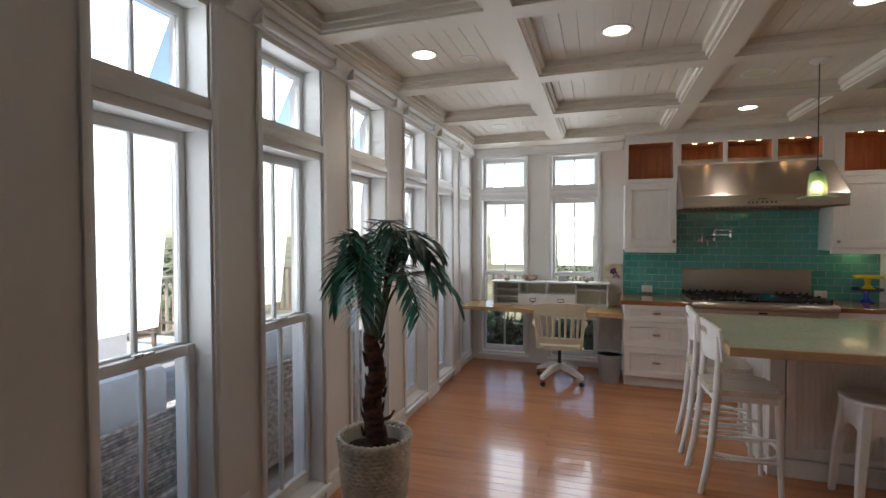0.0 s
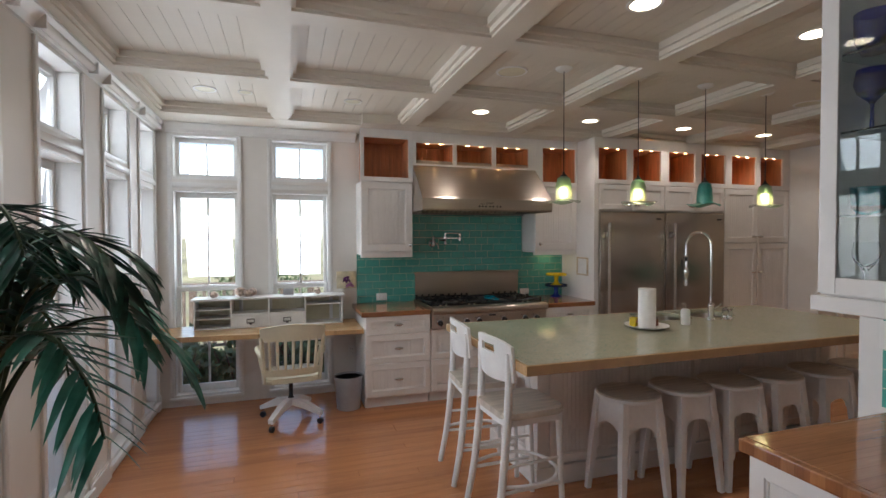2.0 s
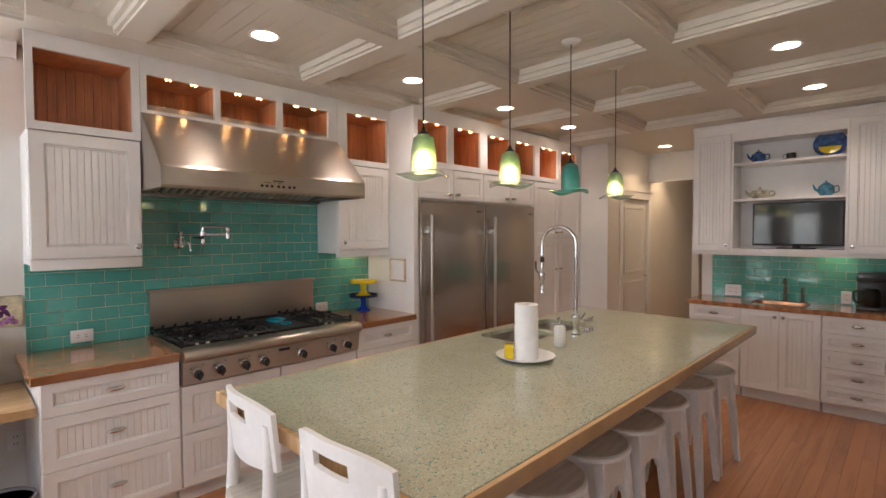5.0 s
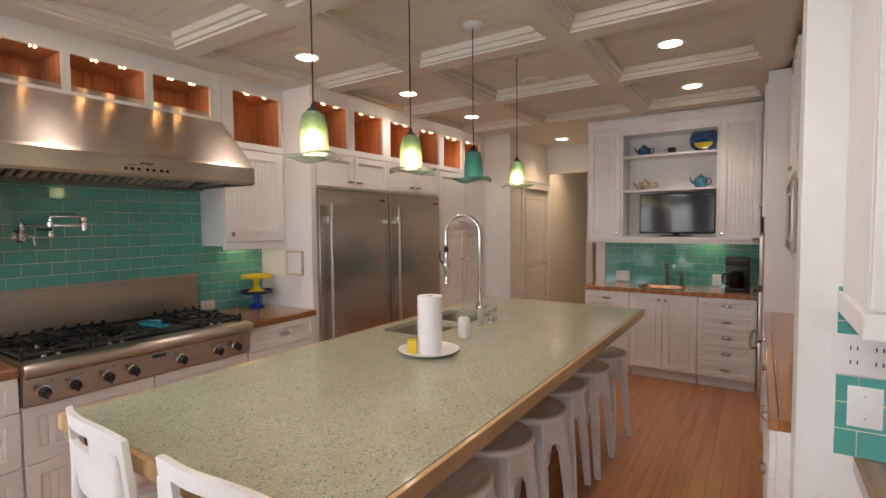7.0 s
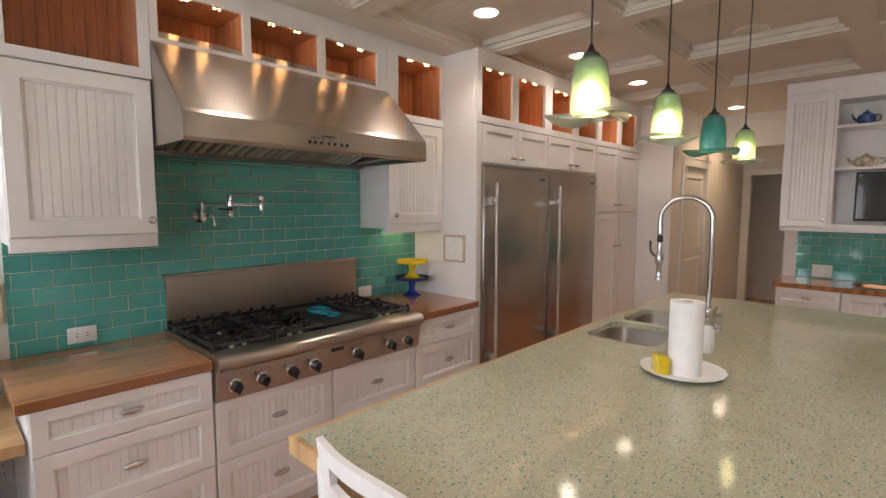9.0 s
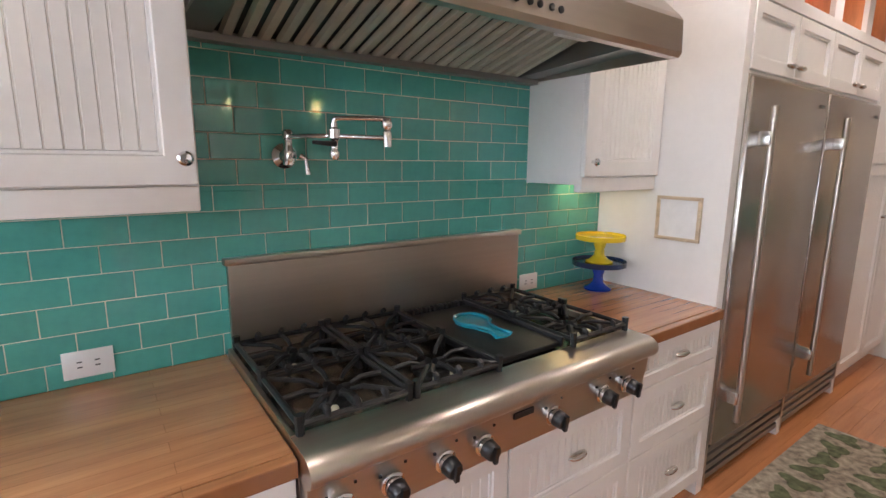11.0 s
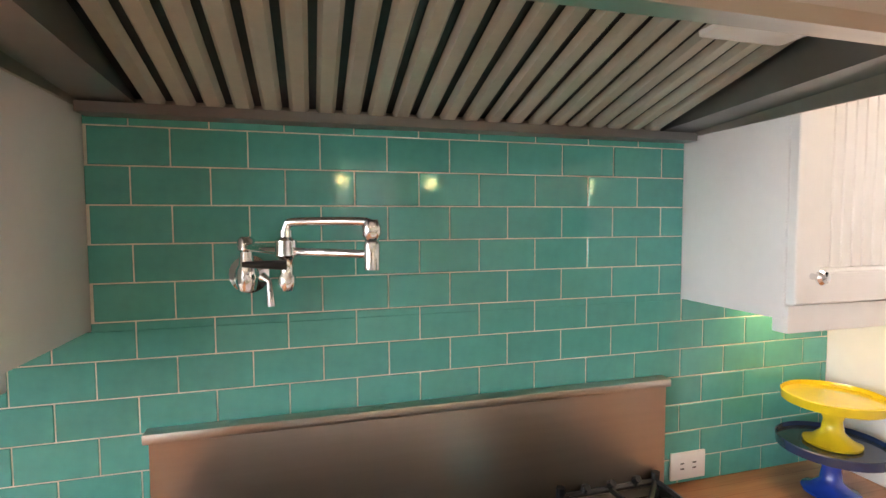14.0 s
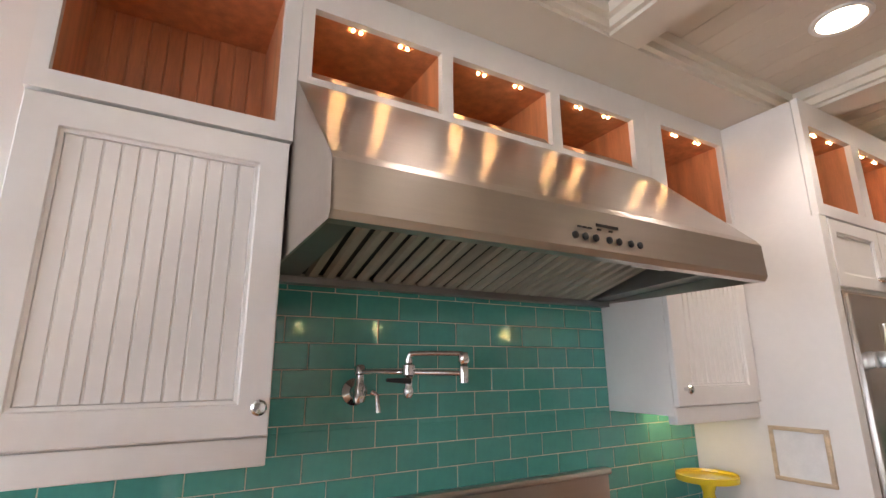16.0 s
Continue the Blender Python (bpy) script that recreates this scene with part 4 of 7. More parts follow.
# ---- lamps ----
for x, y in DOWNLIGHTS:
    light = thing("recessed_light", pose(x, y, PANEL if x < 6 else CEIL), "round recessed ceiling light, lit", "ceiling light", "recessed lights")
    part("trim_ring", lathe([(0.070, 0.004), (0.072, -0.004), (0.088, -0.006), (0.092, 0.0), (0.092, 0.004)], 32), WHITE_PLASTIC, light)
    part("diffuser", lathe([(0.0, -0.003), (0.071, -0.003), (0.071, 0.0), (0.0, 0.0)], 32), LIT, light, "glowing warm diffuser")
for x, y, r in ((-0.89, 6.21, 0.085), (-0.597, 6.21, 0.055), (0.26, 6.22, 0.075), (1.23, 5.13, 0.11), (-0.69, 4.2, 0.065), (4.09, 5.10, 0.11)):
    vent = thing("ceiling_speaker", pose(x, y, PANEL), "round flush cream ceiling speaker grille", "speaker", "ceiling speakers")
    part("rim", lathe([(r * 0.86, 0.0), (r * 0.86, -0.006), (r, -0.006), (r * 1.02, 0.0)], 28), WHITE_PLASTIC, vent)
    part("grille", lathe([(0, -0.004), (r * 0.5, -0.0055), (r * 0.86, -0.004), (r * 0.86, 0)], 28), CREAM, vent, "pale round grille")


def shade_material(name, top, middle, low, clear):
    """Mottled art glass, its colours running down the shade."""
    m = bpy.data.materials.new(name)
    m.use_nodes = True
    nodes, links = m.node_tree.nodes, m.node_tree.links
    shader, place, split = nodes["Principled BSDF"], nodes.new("ShaderNodeTexCoord"), nodes.new("ShaderNodeSeparateXYZ")
    swirl, add, ramp = nodes.new("ShaderNodeTexNoise"), nodes.new("ShaderNodeMath"), nodes.new("ShaderNodeValToRGB")
    swirl.inputs["Scale"].default_value, swirl.inputs["Distortion"].default_value = 22, 2.0
    links.new(place.outputs["Object"], swirl.inputs[0]), links.new(place.outputs["Object"], split.inputs[0])
    scaled = nodes.new("ShaderNodeMath")
    scaled.operation, scaled.inputs[1].default_value, scaled.inputs[2].default_value = "MULTIPLY_ADD", 4.2, -0.12
    links.new(split.outputs[2], scaled.inputs[0])
    add.operation, add.inputs[1].default_value = "MULTIPLY_ADD", 0.35
    links.new(swirl.outputs[0], add.inputs[0]), links.new(scaled.outputs[0], add.inputs[2])
    ramp.color_ramp.elements[0].position, ramp.color_ramp.elements[0].color = 0.15, (*low, 1)
    ramp.color_ramp.elements[1].position, ramp.color_ramp.elements[1].color = 0.85, (*top, 1)
    mid = ramp.color_ramp.elements.new(0.5)
    mid.color = (*middle, 1)
    links.new(add.outputs[0], ramp.inputs[0]), links.new(ramp.outputs[0], shader.inputs["Base Color"])
    shader.inputs["Transmission Weight"].default_value, shader.inputs["Roughness"].default_value = clear, 0.35
    shader.inputs["Coat Weight"].default_value = 0.6
    return m


SHADE_GREEN = shade_material("green_art_glass", (0.11, 0.22, 0.16), (0.40, 0.52, 0.28), (0.95, 0.92, 0.70), 0.7)
SHADE_TEAL = shade_material("teal_art_glass", (0.02, 0.20, 0.17), (0.02, 0.34, 0.28), (0.10, 0.55, 0.42), 0.35)
RIM_GLASS = material("pale_green_glass", (0.62, 0.80, 0.62), 0.15, vary=0.12, scale=20, coat=0.5)
RIM_GLASS.node_tree.nodes["Principled BSDF"].inputs["Alpha"].default_value = 0.5
BULB = material("lit_bulb", (1, 0.9, 0.7), 0.5, vary=0, glow=((1.0, 0.84, 0.56), 14.0))


def pendant(x, y, shade, lit):
    low = 1.852
    lampob = thing("pendant_light", pose(x, y, low), ("green and yellow art-glass pendant light with a flared rim, lit" if lit else "teal art-glass pendant light with a flared rim, unlit"), "pendant light", "pendant lights over the island")
    wall_in = [(0.053, 0.012), (0.053, 0.05), (0.049, 0.11), (0.040, 0.155), (0.020, 0.172)]
    profile = [(0.022, 0.177), (0.044, 0.160), (0.053, 0.112), (0.057, 0.05), (0.056, 0.010)] + wall_in
    part("shade", lathe(profile, 32), shade, lampob, "mottled art-glass bell")
    def ripple(a, n):
        return 1 + 0.10 * math.sin(3 * a + x * 5) * (n in (1, 2)), 0.012 * math.sin(3 * a + x * 5) * (n in (1, 2))
    part("flared_rim", lathe([(0.055, 0.014), (0.118, 0.0), (0.116, -0.003), (0.053, 0.010), (0.055, 0.014)], 40, wave=ripple), RIM_GLASS if lit else shade, lampob, "thin wavy flared glass rim")
    part("socket_cap", lathe([(0, 0.172), (0.024, 0.172), (0.025, 0.180), (0.012, 0.190), (0.005, 0.209), (0, 0.209)], 18), BLACK, lampob, "dark bronze socket cap")
    part("cord", tube([(0, 0, 0.208), (0, 0, CEIL - low + 0.06)], 0.0032, 8), BLACK, lampob, "thin dark cord")
    part("canopy", lathe([(0.0, 0.0), (0.035, 0.0), (0.055, 0.012), (0.06, 0.022), (0.0, 0.022)], 24, at=(0, 0, PANEL - low - 0.024)), WHITE_PLASTIC, lampob)
    if lit:
        part("bulb", lathe([(0, 0.035), (0.014, 0.040), (0.022, 0.058), (0.018, 0.082), (0.010, 0.10), (0, 0.105)], 16), BULB, lampob, "glowing bulb")
    return lampob


for n, (x, y) in enumerate(PENDANTS):
    pendant(x, y, SHADE_TEAL if n == 2 else SHADE_GREEN, n != 2)


# ---- seats ----
def bar_chair(m, label):
    chair = thing("bar_chair", m, label, "chair", "bar chairs at the island")
    seat_z = 0.655
    cushion = bmesh.new()
    prism(rounded(-0.20, 0.20, -0.195, 0.195, 0.06), 2, seat_z - 0.035, seat_z, cushion)
    bmesh.ops.bevel(cushion, geom=[e for e in cushion.edges if abs(e.verts[0].co.z - e.verts[1].co.z) < 0.001], offset=0.010, segments=2, affect="EDGES")
    part("seat", cushion, STOOL_SEAT, chair, "pale tan saddle seat")
    part("seat_rail", prism(rounded(-0.185, 0.185, -0.18, 0.18, 0.05), 2, seat_z - 0.075, seat_z - 0.035), CHAIR_PAINT, chair, "white seat rail")
    for s in (-1, 1):
        line = bend([(-0.255, s * 0.185, 0.0), (-0.205, s * 0.178, 0.26), (-0.172, s * 0.17, 0.58), (-0.160, s * 0.17, 0.80), (-0.165, s * 0.172, 0.98)], 5)
        part("back_leg", tube(line, [0.017 + 0.006 * math.sin(math.pi * k / (len(line) - 1)) for k in range(len(line))], 10), CHAIR_PAINT, chair)
        part("front_leg", tube([(0.19, s * 0.165, 0.0), (0.165, s * 0.155, seat_z - 0.04)], [0.015, 0.019], 10), CHAIR_PAINT, chair)
        part("stretcher", tube([(-0.20, s * 0.172, 0.22), (0.182, s * 0.163, 0.22)], 0.010, 8), CHAIR_PAINT, chair)
        part("stretcher", tube([(-0.185, s * 0.172, 0.36), (0.176, s * 0.160, 0.36)], 0.009, 8), CHAIR_PAINT, chair)
    ring = bend([(-0.20, -0.17, 0.255), (-0.05, -0.205, 0.255), (0.10, -0.19, 0.255), (0.205, -0.08, 0.255), (0.205, 0.08, 0.255), (0.10, 0.19, 0.255), (-0.05, 0.205, 0.255), (-0.20, 0.17, 0.255)], 5)
    part("foot_ring", tube(ring, 0.011, 8), CHAIR_PAINT, chair, "bent foot rail")
    # curved back board with a slot for lifting
    back = bmesh.new()
    cols, lows = 16, []
    def at(u, z, deep):
        s = u * 0.205
        lean = -0.128 - (z - 0.80) * 0.10
        return (lean - 0.045 * (1 - u * u) + deep, s, z)
    def top(u):
        return 1.055 - 0.035 * abs(u) ** 3
    def bottom(u):
        return 0.815 + 0.012 * u * u
    heights = [0.0, 0.62, 0.82, 1.0]
    grids = []
    for deep in (0.0, -0.018):
        grids.append([[back.verts.new(at(-1 + 2 * k / cols, bottom(-1 + 2 * k / cols) + h * (top(-1 + 2 * k / cols) - bottom(-1 + 2 * k / cols)), deep)) for h in heights] for k in range(cols + 1)])
    slot = range(5, 11)
    for g in grids:
        for k in range(cols):
            for h in range(3):
                if not (h == 1 and k in slot):
                    back.faces.new((g[k][h], g[k + 1][h], g[k + 1][h + 1], g[k][h + 1]))
    f, b = grids
    for k in range(cols):
        back.faces.new((f[k][0], f[k + 1][0], b[k + 1][0], b[k][0])), back.faces.new((f[k][3], f[k + 1][3], b[k + 1][3], b[k][3]))
        if k in slot:
            back.faces.new((f[k][1], f[k + 1][1], b[k + 1][1], b[k][1])), back.faces.new((f[k][2], f[k + 1][2], b[k + 1][2], b[k][2]))
    for h in range(3):
        back.faces.new((f[0][h], f[0][h + 1], b[0][h + 1], b[0][h])), back.faces.new((f[cols][h], f[cols][h + 1], b[cols][h + 1], b[cols][h]))
    back.faces.new((f[5][1], f[5][2], b[5][2], b[5][1])), back.faces.new((f[11][1], f[11][2], b[11][2], b[11][1]))
    part("backrest", back, CHAIR_PAINT, chair, "curved white back board with a hand slot")
    return chair


chair = bar_chair(pose(0.99, 4.54, 0, 0, 0, 3), "white lacquered bar chair with a tan seat and slotted back")
copy_thing(chair, pose(0.985, 5.09, 0, 0, 0, -4))


def stool(m, label):
    ob = thing("bar_stool", m, label, "stool", "stools along the island")
    top = 0.655
    part("seat", lathe([(0.0, top - 0.026), (0.175, top - 0.026), (0.190, top - 0.018), (0.190, top - 0.008), (0.180, top), (0.0, top - 0.006)], 32), STOOL_SEAT, ob, "round pale wooden seat")
    part("seat_rim", lathe([(0.178, top - 0.030), (0.192, top - 0.024), (0.193, top - 0.010), (0.188, top - 0.006), (0.178, top - 0.030)], 32), CHAIR_PAINT, ob)
    for a in (45, 135, 225, 315):
        c, s = math.cos(radians(a)), math.sin(radians(a))
        bm = bmesh.new()
        rings = []
        for z, reach, half in ((0.0, 0.235, 0.017), (0.30, 0.205, 0.021), (0.63, 0.165, 0.024)):
            rings.append([bm.verts.new((reach * c + u * half, reach * s + v * half, z)) for u, v in ((-1, -1), (1, -1), (1, 1), (-1, 1))])
        for p, q in zip(rings, rings[1:]):
            for k in range(4):
                bm.faces.new((p[k], p[(k + 1) % 4], q[(k + 1) % 4], q[k]))
        bm.faces.new(rings[0][::-1]), bm.faces.new(rings[-1])
        bmesh.ops.bevel(bm, geom=[e for e in bm.edges if abs(e.verts[0].co.z - e.verts[1].co.z) > 0.1], offset=0.004, segments=1, affect="EDGES")
        part("leg", bm, CHAIR_PAINT, ob)
    arch = [(-0.125, 0.625), (0.125, 0.625), (0.14, 0.40)] + [(0.105 * math.cos(t), 0.40 + 0.075 * math.sin(t)) for t in [math.pi * k / 10 for k in range(11)]] + [(-0.14, 0.40)]
    for k in range(4):
        bm = prism(arch, 1, -0.008, 0.008)
        bm.transform(pose(0, 0, 0, 0, 0, 90 * k) @ pose(0, -0.126, 0) @ pose(0, 0, 0))
        part("apron", bm, CHAIR_PAINT, ob, "arched white apron", smooth=False)
    return ob


first = stool(pose(1.70, 4.48, 0, 0, 0, 0), "white wooden stool with an arched apron tucked under the island")
for x, y, turn in ((2.12, 4.49, 3), (2.51, 4.48, -2), (2.92, 4.50, 4), (3.36, 4.48, 0), (3.78, 4.47, -5)):
    copy_thing(first, pose(x, y, 0, 0, 0, turn))


# ---- sink, tap and things on the island ----
sink = thing("sink", pose(0, 0, 0), "double-bowl stainless steel undermount sink", "sink")
for x0, x1, y0, y1 in BOWLS:
    bm = bmesh.new()
    rings = []
    for inset, z, r in ((-0.012, IZ - 0.031, 0.07), (0.0, IZ - 0.032, 0.07), (0.006, IZ - 0.17, 0.07), (0.03, IZ - 0.20, 0.06), (0.14, IZ - 0.205, 0.03)):
        rings.append([bm.verts.new((*p, z)) for p in rounded(x0 + inset, x1 - inset, y0 + inset, y1 - inset, r)])
    for p, q in zip(rings, rings[1:]):
        for k in range(len(p)):
            bm.faces.new((p[k], p[(k + 1) % len(p)], q[(k + 1) % len(p)], q[k]))
    bm.faces.new(rings[-1])
    bowl = part("bowl", bm, STEEL, sink, "brushed steel bowl")
    part("drain", lathe([(0, 0.002), (0.03, 0.002), (0.042, 0.004), (0.044, 0.0)], 20, at=((x0 + x1) / 2, (y0 + y1) / 2, IZ - 0.205)), CHROME, bowl)
# corner fillets of the cut-out
fillet = bmesh.new()
for x0, x1, y0, y1 in BOWLS:
    r = 0.07
    for cx, cy, sx, sy in ((x0, y0, 1, 1), (x1, y0, -1, 1), (x1, y1, -1, -1), (x0, y1, 1, -1)):
        pts = [(cx, cy)] + [(cx + sx * (r - r * math.cos(t)), cy + sy * (r - r * math.sin(t))) for t in [math.pi / 2 * k / 6 for k in range(7)]]
        prism(pts, 2, IZ - 0.0302, IZ - 0.0002, fillet)
tagged(part("cut_out_corner", fillet, TERRAZZO, island_top, smooth=False), kind="stuff")
TX, TY = 2.87, 4.96
tap = thing("kitchen_faucet", pose(TX, TY, IZ), "tall chrome gooseneck faucet with a pull-down sprayer", "faucet")
part("base", lathe([(0, 0), (0.030, 0), (0.030, 0.006), (0.022, 0.012), (0.020, 0.10), (0.024, 0.105), (0.024, 0.125), (0.016, 0.135), (0, 0.135)], 24), CHROME, tap)
arc = [(0, 0, 0.13), (0, 0, 0.40), (0, 0, 0.55)] + [(0, 0.125 - 0.125 * math.cos(t), 0.575 + 0.115 * math.sin(t)) for t in [math.pi * k / 10 for k in range(1, 11)]] + [(0, 0.25, 0.50)]
part("gooseneck", tube(bend(arc, 3), 0.0125, 14), CHROME, tap, "polished chrome neck")
spray = part("sprayer", lathe([(0, 0.25), (0.016, 0.25), (0.016, 0.262), (0.012, 0.27), (0.012, 0.33), (0.020, 0.34), (0.022, 0.38), (0.012, 0.40), (0.011, 0.50), (0.014, 0.505), (0, 0.505)], 20, at=(0, 0.25, 0)), CHROME, tap, "chrome spray head")
part("grip", lathe([(0.0125, 0.455), (0.015, 0.46), (0.015, 0.485), (0.0125, 0.49)], 16, at=(0, 0.25, 0)), BLACK, spray, "black grip ring")
part("lever", tube(bend([(0, 0.265, 0.375), (0, 0.295, 0.40), (0, 0.30, 0.46)], 4), 0.006, 8), BLACK, spray, "dark spray lever")
part("side_handle", tube([(0.0, 0, 0.085), (0.055, -0.015, 0.105), (0.085, -0.02, 0.13)], [0.012, 0.008, 0.006], 10), CHROME, tap)
for dx, dy, h in ((0.13, -0.01, 0.085), (0.19, 0.0, 0.075)):
    small = thing("deck_valve", pose(TX + dx, TY + dy, IZ), "short chrome deck valve beside the faucet", "faucet", "deck valves")
    part("stem", lathe([(0, 0), (0.024, 0), (0.022, 0.008), (0.017, 0.014), (0.017, h * 0.6), (0.022, h * 0.7), (0.020, h), (0, h + 0.004)], 20), CHROME, small)
    part("lever", tube([(0, 0, h), (0.03, -0.01, h + 0.012)], 0.005, 8), CHROME, small)
soap = thing("soap_dispenser", pose(2.54, 4.88, IZ), "white soap bottle with a steel pump", "soap dispenser")
part("bottle", lathe([(0, 0), (0.030, 0), (0.033, 0.006), (0.033, 0.10), (0.026, 0.115), (0.012, 0.12), (0, 0.12)], 24), WHITE_PLASTIC, soap)
part("pump", tube([(0, 0, 0.12), (0, 0, 0.155), (0.0, 0.0, 0.16), (-0.035, 0.0, 0.155)], 0.006, 8), NICKEL, soap)
plate = single("serving_plate", lathe([(0, 0.004), (0.09, 0.004), (0.13, 0.016), (0.150, 0.024), (0.152, 0.028), (0.13, 0.022), (0.09, 0.011), (0, 0.010)], 48, wave=lambda a, n: (1 + (0.018 * math.cos(18 * a) if n in (3, 4) else 0), 0)), WHITE_PLASTIC, "round white plate with a scalloped rim", "plate", m=pose(2.17, 4.862, IZ - 0.004))
roll = thing("paper_towel_roll", pose(2.165, 4.852, IZ + 0.006), "upright white paper towel roll on the plate", "paper towel")
part("paper", lathe([(0.021, 0.0), (0.060, 0.0), (0.0605, 0.28), (0.021, 0.28), (0.021, 0.0)], 36), PAPER, roll)
part("core", lathe([(0.017, 0.001), (0.0205, 0.001), (0.0205, 0.279), (0.017, 0.279), (0.017, 0.001)], 24), STOOL_SEAT, roll, "brown cardboard core")
packet = thing("tea_box", pose(2.115, 4.925, IZ + 0.007, 0, 0, 35), "small yellow cardboard packet on the plate", "box")
part("carton", boxes((-0.045, 0.045, -0.022, 0.022, 0, 0.065), bevel=0.002), YELLOW, packet)
part("print_bar", boxes((-0.03, 0.02, -0.0235, -0.022, 0.030, 0.042)), material("red_print", (0.5, 0.04, 0.02), 0.4), packet)
for x, y, r, h in ((2.24, 4.92, 0.020, 0.075), (2.26, 4.87, 0.018, 0.06)):
    jar = thing("spice_jar", pose(x, y, IZ + 0.010), "small glass spice jar with a brown filling", "jar", "spice jars")
    part("jar_body", lathe([(0, 0), (r, 0), (r, h * 0.75), (r * 0.8, h * 0.82), (0, h * 0.82)], 18), material("spice", (0.16, 0.05, 0.02), 0.3), jar)
    part("lid", lathe([(0, h * 0.82), (r * 0.9, h * 0.82), (r * 0.9, h), (0, h)], 18), NICKEL, jar)


# ---- things on the range side ----
def cake_stand(x, y, z, r, h, mat, label, dish=None):
    ob = thing("cake_stand", pose(x, y, z), label, "cake stand", "stacked cake stands")
    part("foot", lathe([(0, 0), (0.065, 0), (0.066, 0.006), (0.045, 0.016), (0.026, 0.035), (0.022, h * 0.5), (0.030, h * 0.68), (0.024, h * 0.8), (0.040, h - 0.022), (0, h - 0.022)], 32), mat, ob)
    part("plate", lathe([(0, h - 0.022), (r * 0.8, h - 0.022), (r, h - 0.018), (r * 1.01, h + 0.004), (r * 0.985, h + 0.006), (r * 0.97, h - 0.006), (0, h - 0.008)], 40), dish or mat, ob)
    return ob


cake_stand(2.70, 6.97, 0.914, 0.128, 0.138, BLUE, "glossy blue cake stand on the wooden counter", material("navy_glaze", (0.02, 0.035, 0.09), 0.15, vary=0.1, coat=0.4))
cake_stand(2.705, 6.975, 1.047, 0.118, 0.130, YELLOW, "glossy yellow cake stand stacked on the blue one")
rest = bmesh.new()
outline = []
for k in range(20):
    a = radians(40 + 280 * k / 19)
    outline.append((0.062 * math.cos(a) * 1.15, 0.062 * math.sin(a)))
outline += [(0.13, -0.018), (0.175, -0.034), (0.185, 0.0), (0.175, 0.034), (0.13, 0.018)]
prism([(-p[0], p[1]) for p in outline], 2, 0.0, 0.006, rest)
for k in range(26):
    a0 = radians(30 + 300 * k / 26)
    a1 = radians(30 + 300 * (k + 1) / 26)
    tube([(-0.071 * math.cos(a0), 0.062 * math.sin(a0), 0.012), (-0.071 * math.cos(a1), 0.062 * math.sin(a1), 0.012)], 0.006, 6, rest)
for s in (-1, 1):
    tube(bend([(-0.061, s * 0.031, 0.012), (-0.10, s * 0.020, 0.012), (-0.135, s * 0.019, 0.011), (-0.178, s * 0.034, 0.010)], 4), 0.005, 6, rest)
single("spoon_rest", rest, TEAL_CERAMIC, "turquoise ceramic spoon rest lying on the griddle", "spoon rest", m=pose(1.80, 6.84, 0.949, 0, 0, 88))
pf = thing("pot_filler", pose(0, 0, 0), "chrome wall-mounted folding pot filler tap", "faucet")
bm = lathe([(0, 0), (0.040, 0), (0.040, 0.008), (0.030, 0.016), (0.022, 0.024), (0.024, 0.045), (0.018, 0.062), (0, 0.066)], 24)
bm.transform(pose(1.231, 7.114, 1.54, 90))
part("wall_flange", bm, CHROME, pf)
part("valve_body", lathe([(0, -0.03), (0.017, -0.028), (0.021, -0.012), (0.021, 0.012), (0.015, 0.024), (0.013, 0.05), (0.017, 0.054), (0.017, 0.074), (0.012, 0.08), (0, 0.082)], 18, at=(1.231, 7.065, 1.54)), CHROME, pf)
part("lower_arm", tube([(1.231, 7.062, 1.600), (1.316, 6.905, 1.598), (1.456, 6.838, 1.594)], 0.0078, 12), CHROME, pf)
part("elbow", lathe([(0, -0.068), (0.010, -0.066), (0.015, -0.056), (0.015, -0.042), (0.011, -0.036), (0.012, -0.012), (0.019, -0.004), (0.019, 0.022), (0.011, 0.028), (0.011, 0.040), (0, 0.041)], 18, at=(1.316, 6.905, 1.595)), CHROME, pf)
part("upper_arm", tube(bend([(1.316, 6.905, 1.632), (1.318, 6.904, 1.643), (1.332, 6.897, 1.649), (1.436, 6.848, 1.649), (1.452, 6.84, 1.645), (1.456, 6.838, 1.634)], 4), 0.0078, 12), CHROME, pf)
part("spout", lathe([(0, -0.072), (0.0135, -0.072), (0.0145, -0.03), (0.011, -0.022), (0.0165, -0.014), (0.0165, -0.002), (0.012, 0.012), (0, 0.013)], 18, at=(1.456, 6.838, 1.640)), CHROME, pf)
part("lever", tube([(1.262, 7.045, 1.54), (1.276, 7.036, 1.532), (1.279, 7.032, 1.482)], [0.010, 0.006, 0.009], 10), CHROME, pf)
part("lever", tube([(1.316, 6.895, 1.575), (1.245, 6.89, 1.578)], [0.009, 0.005], 10), BLACK, pf, "dark lever handle")


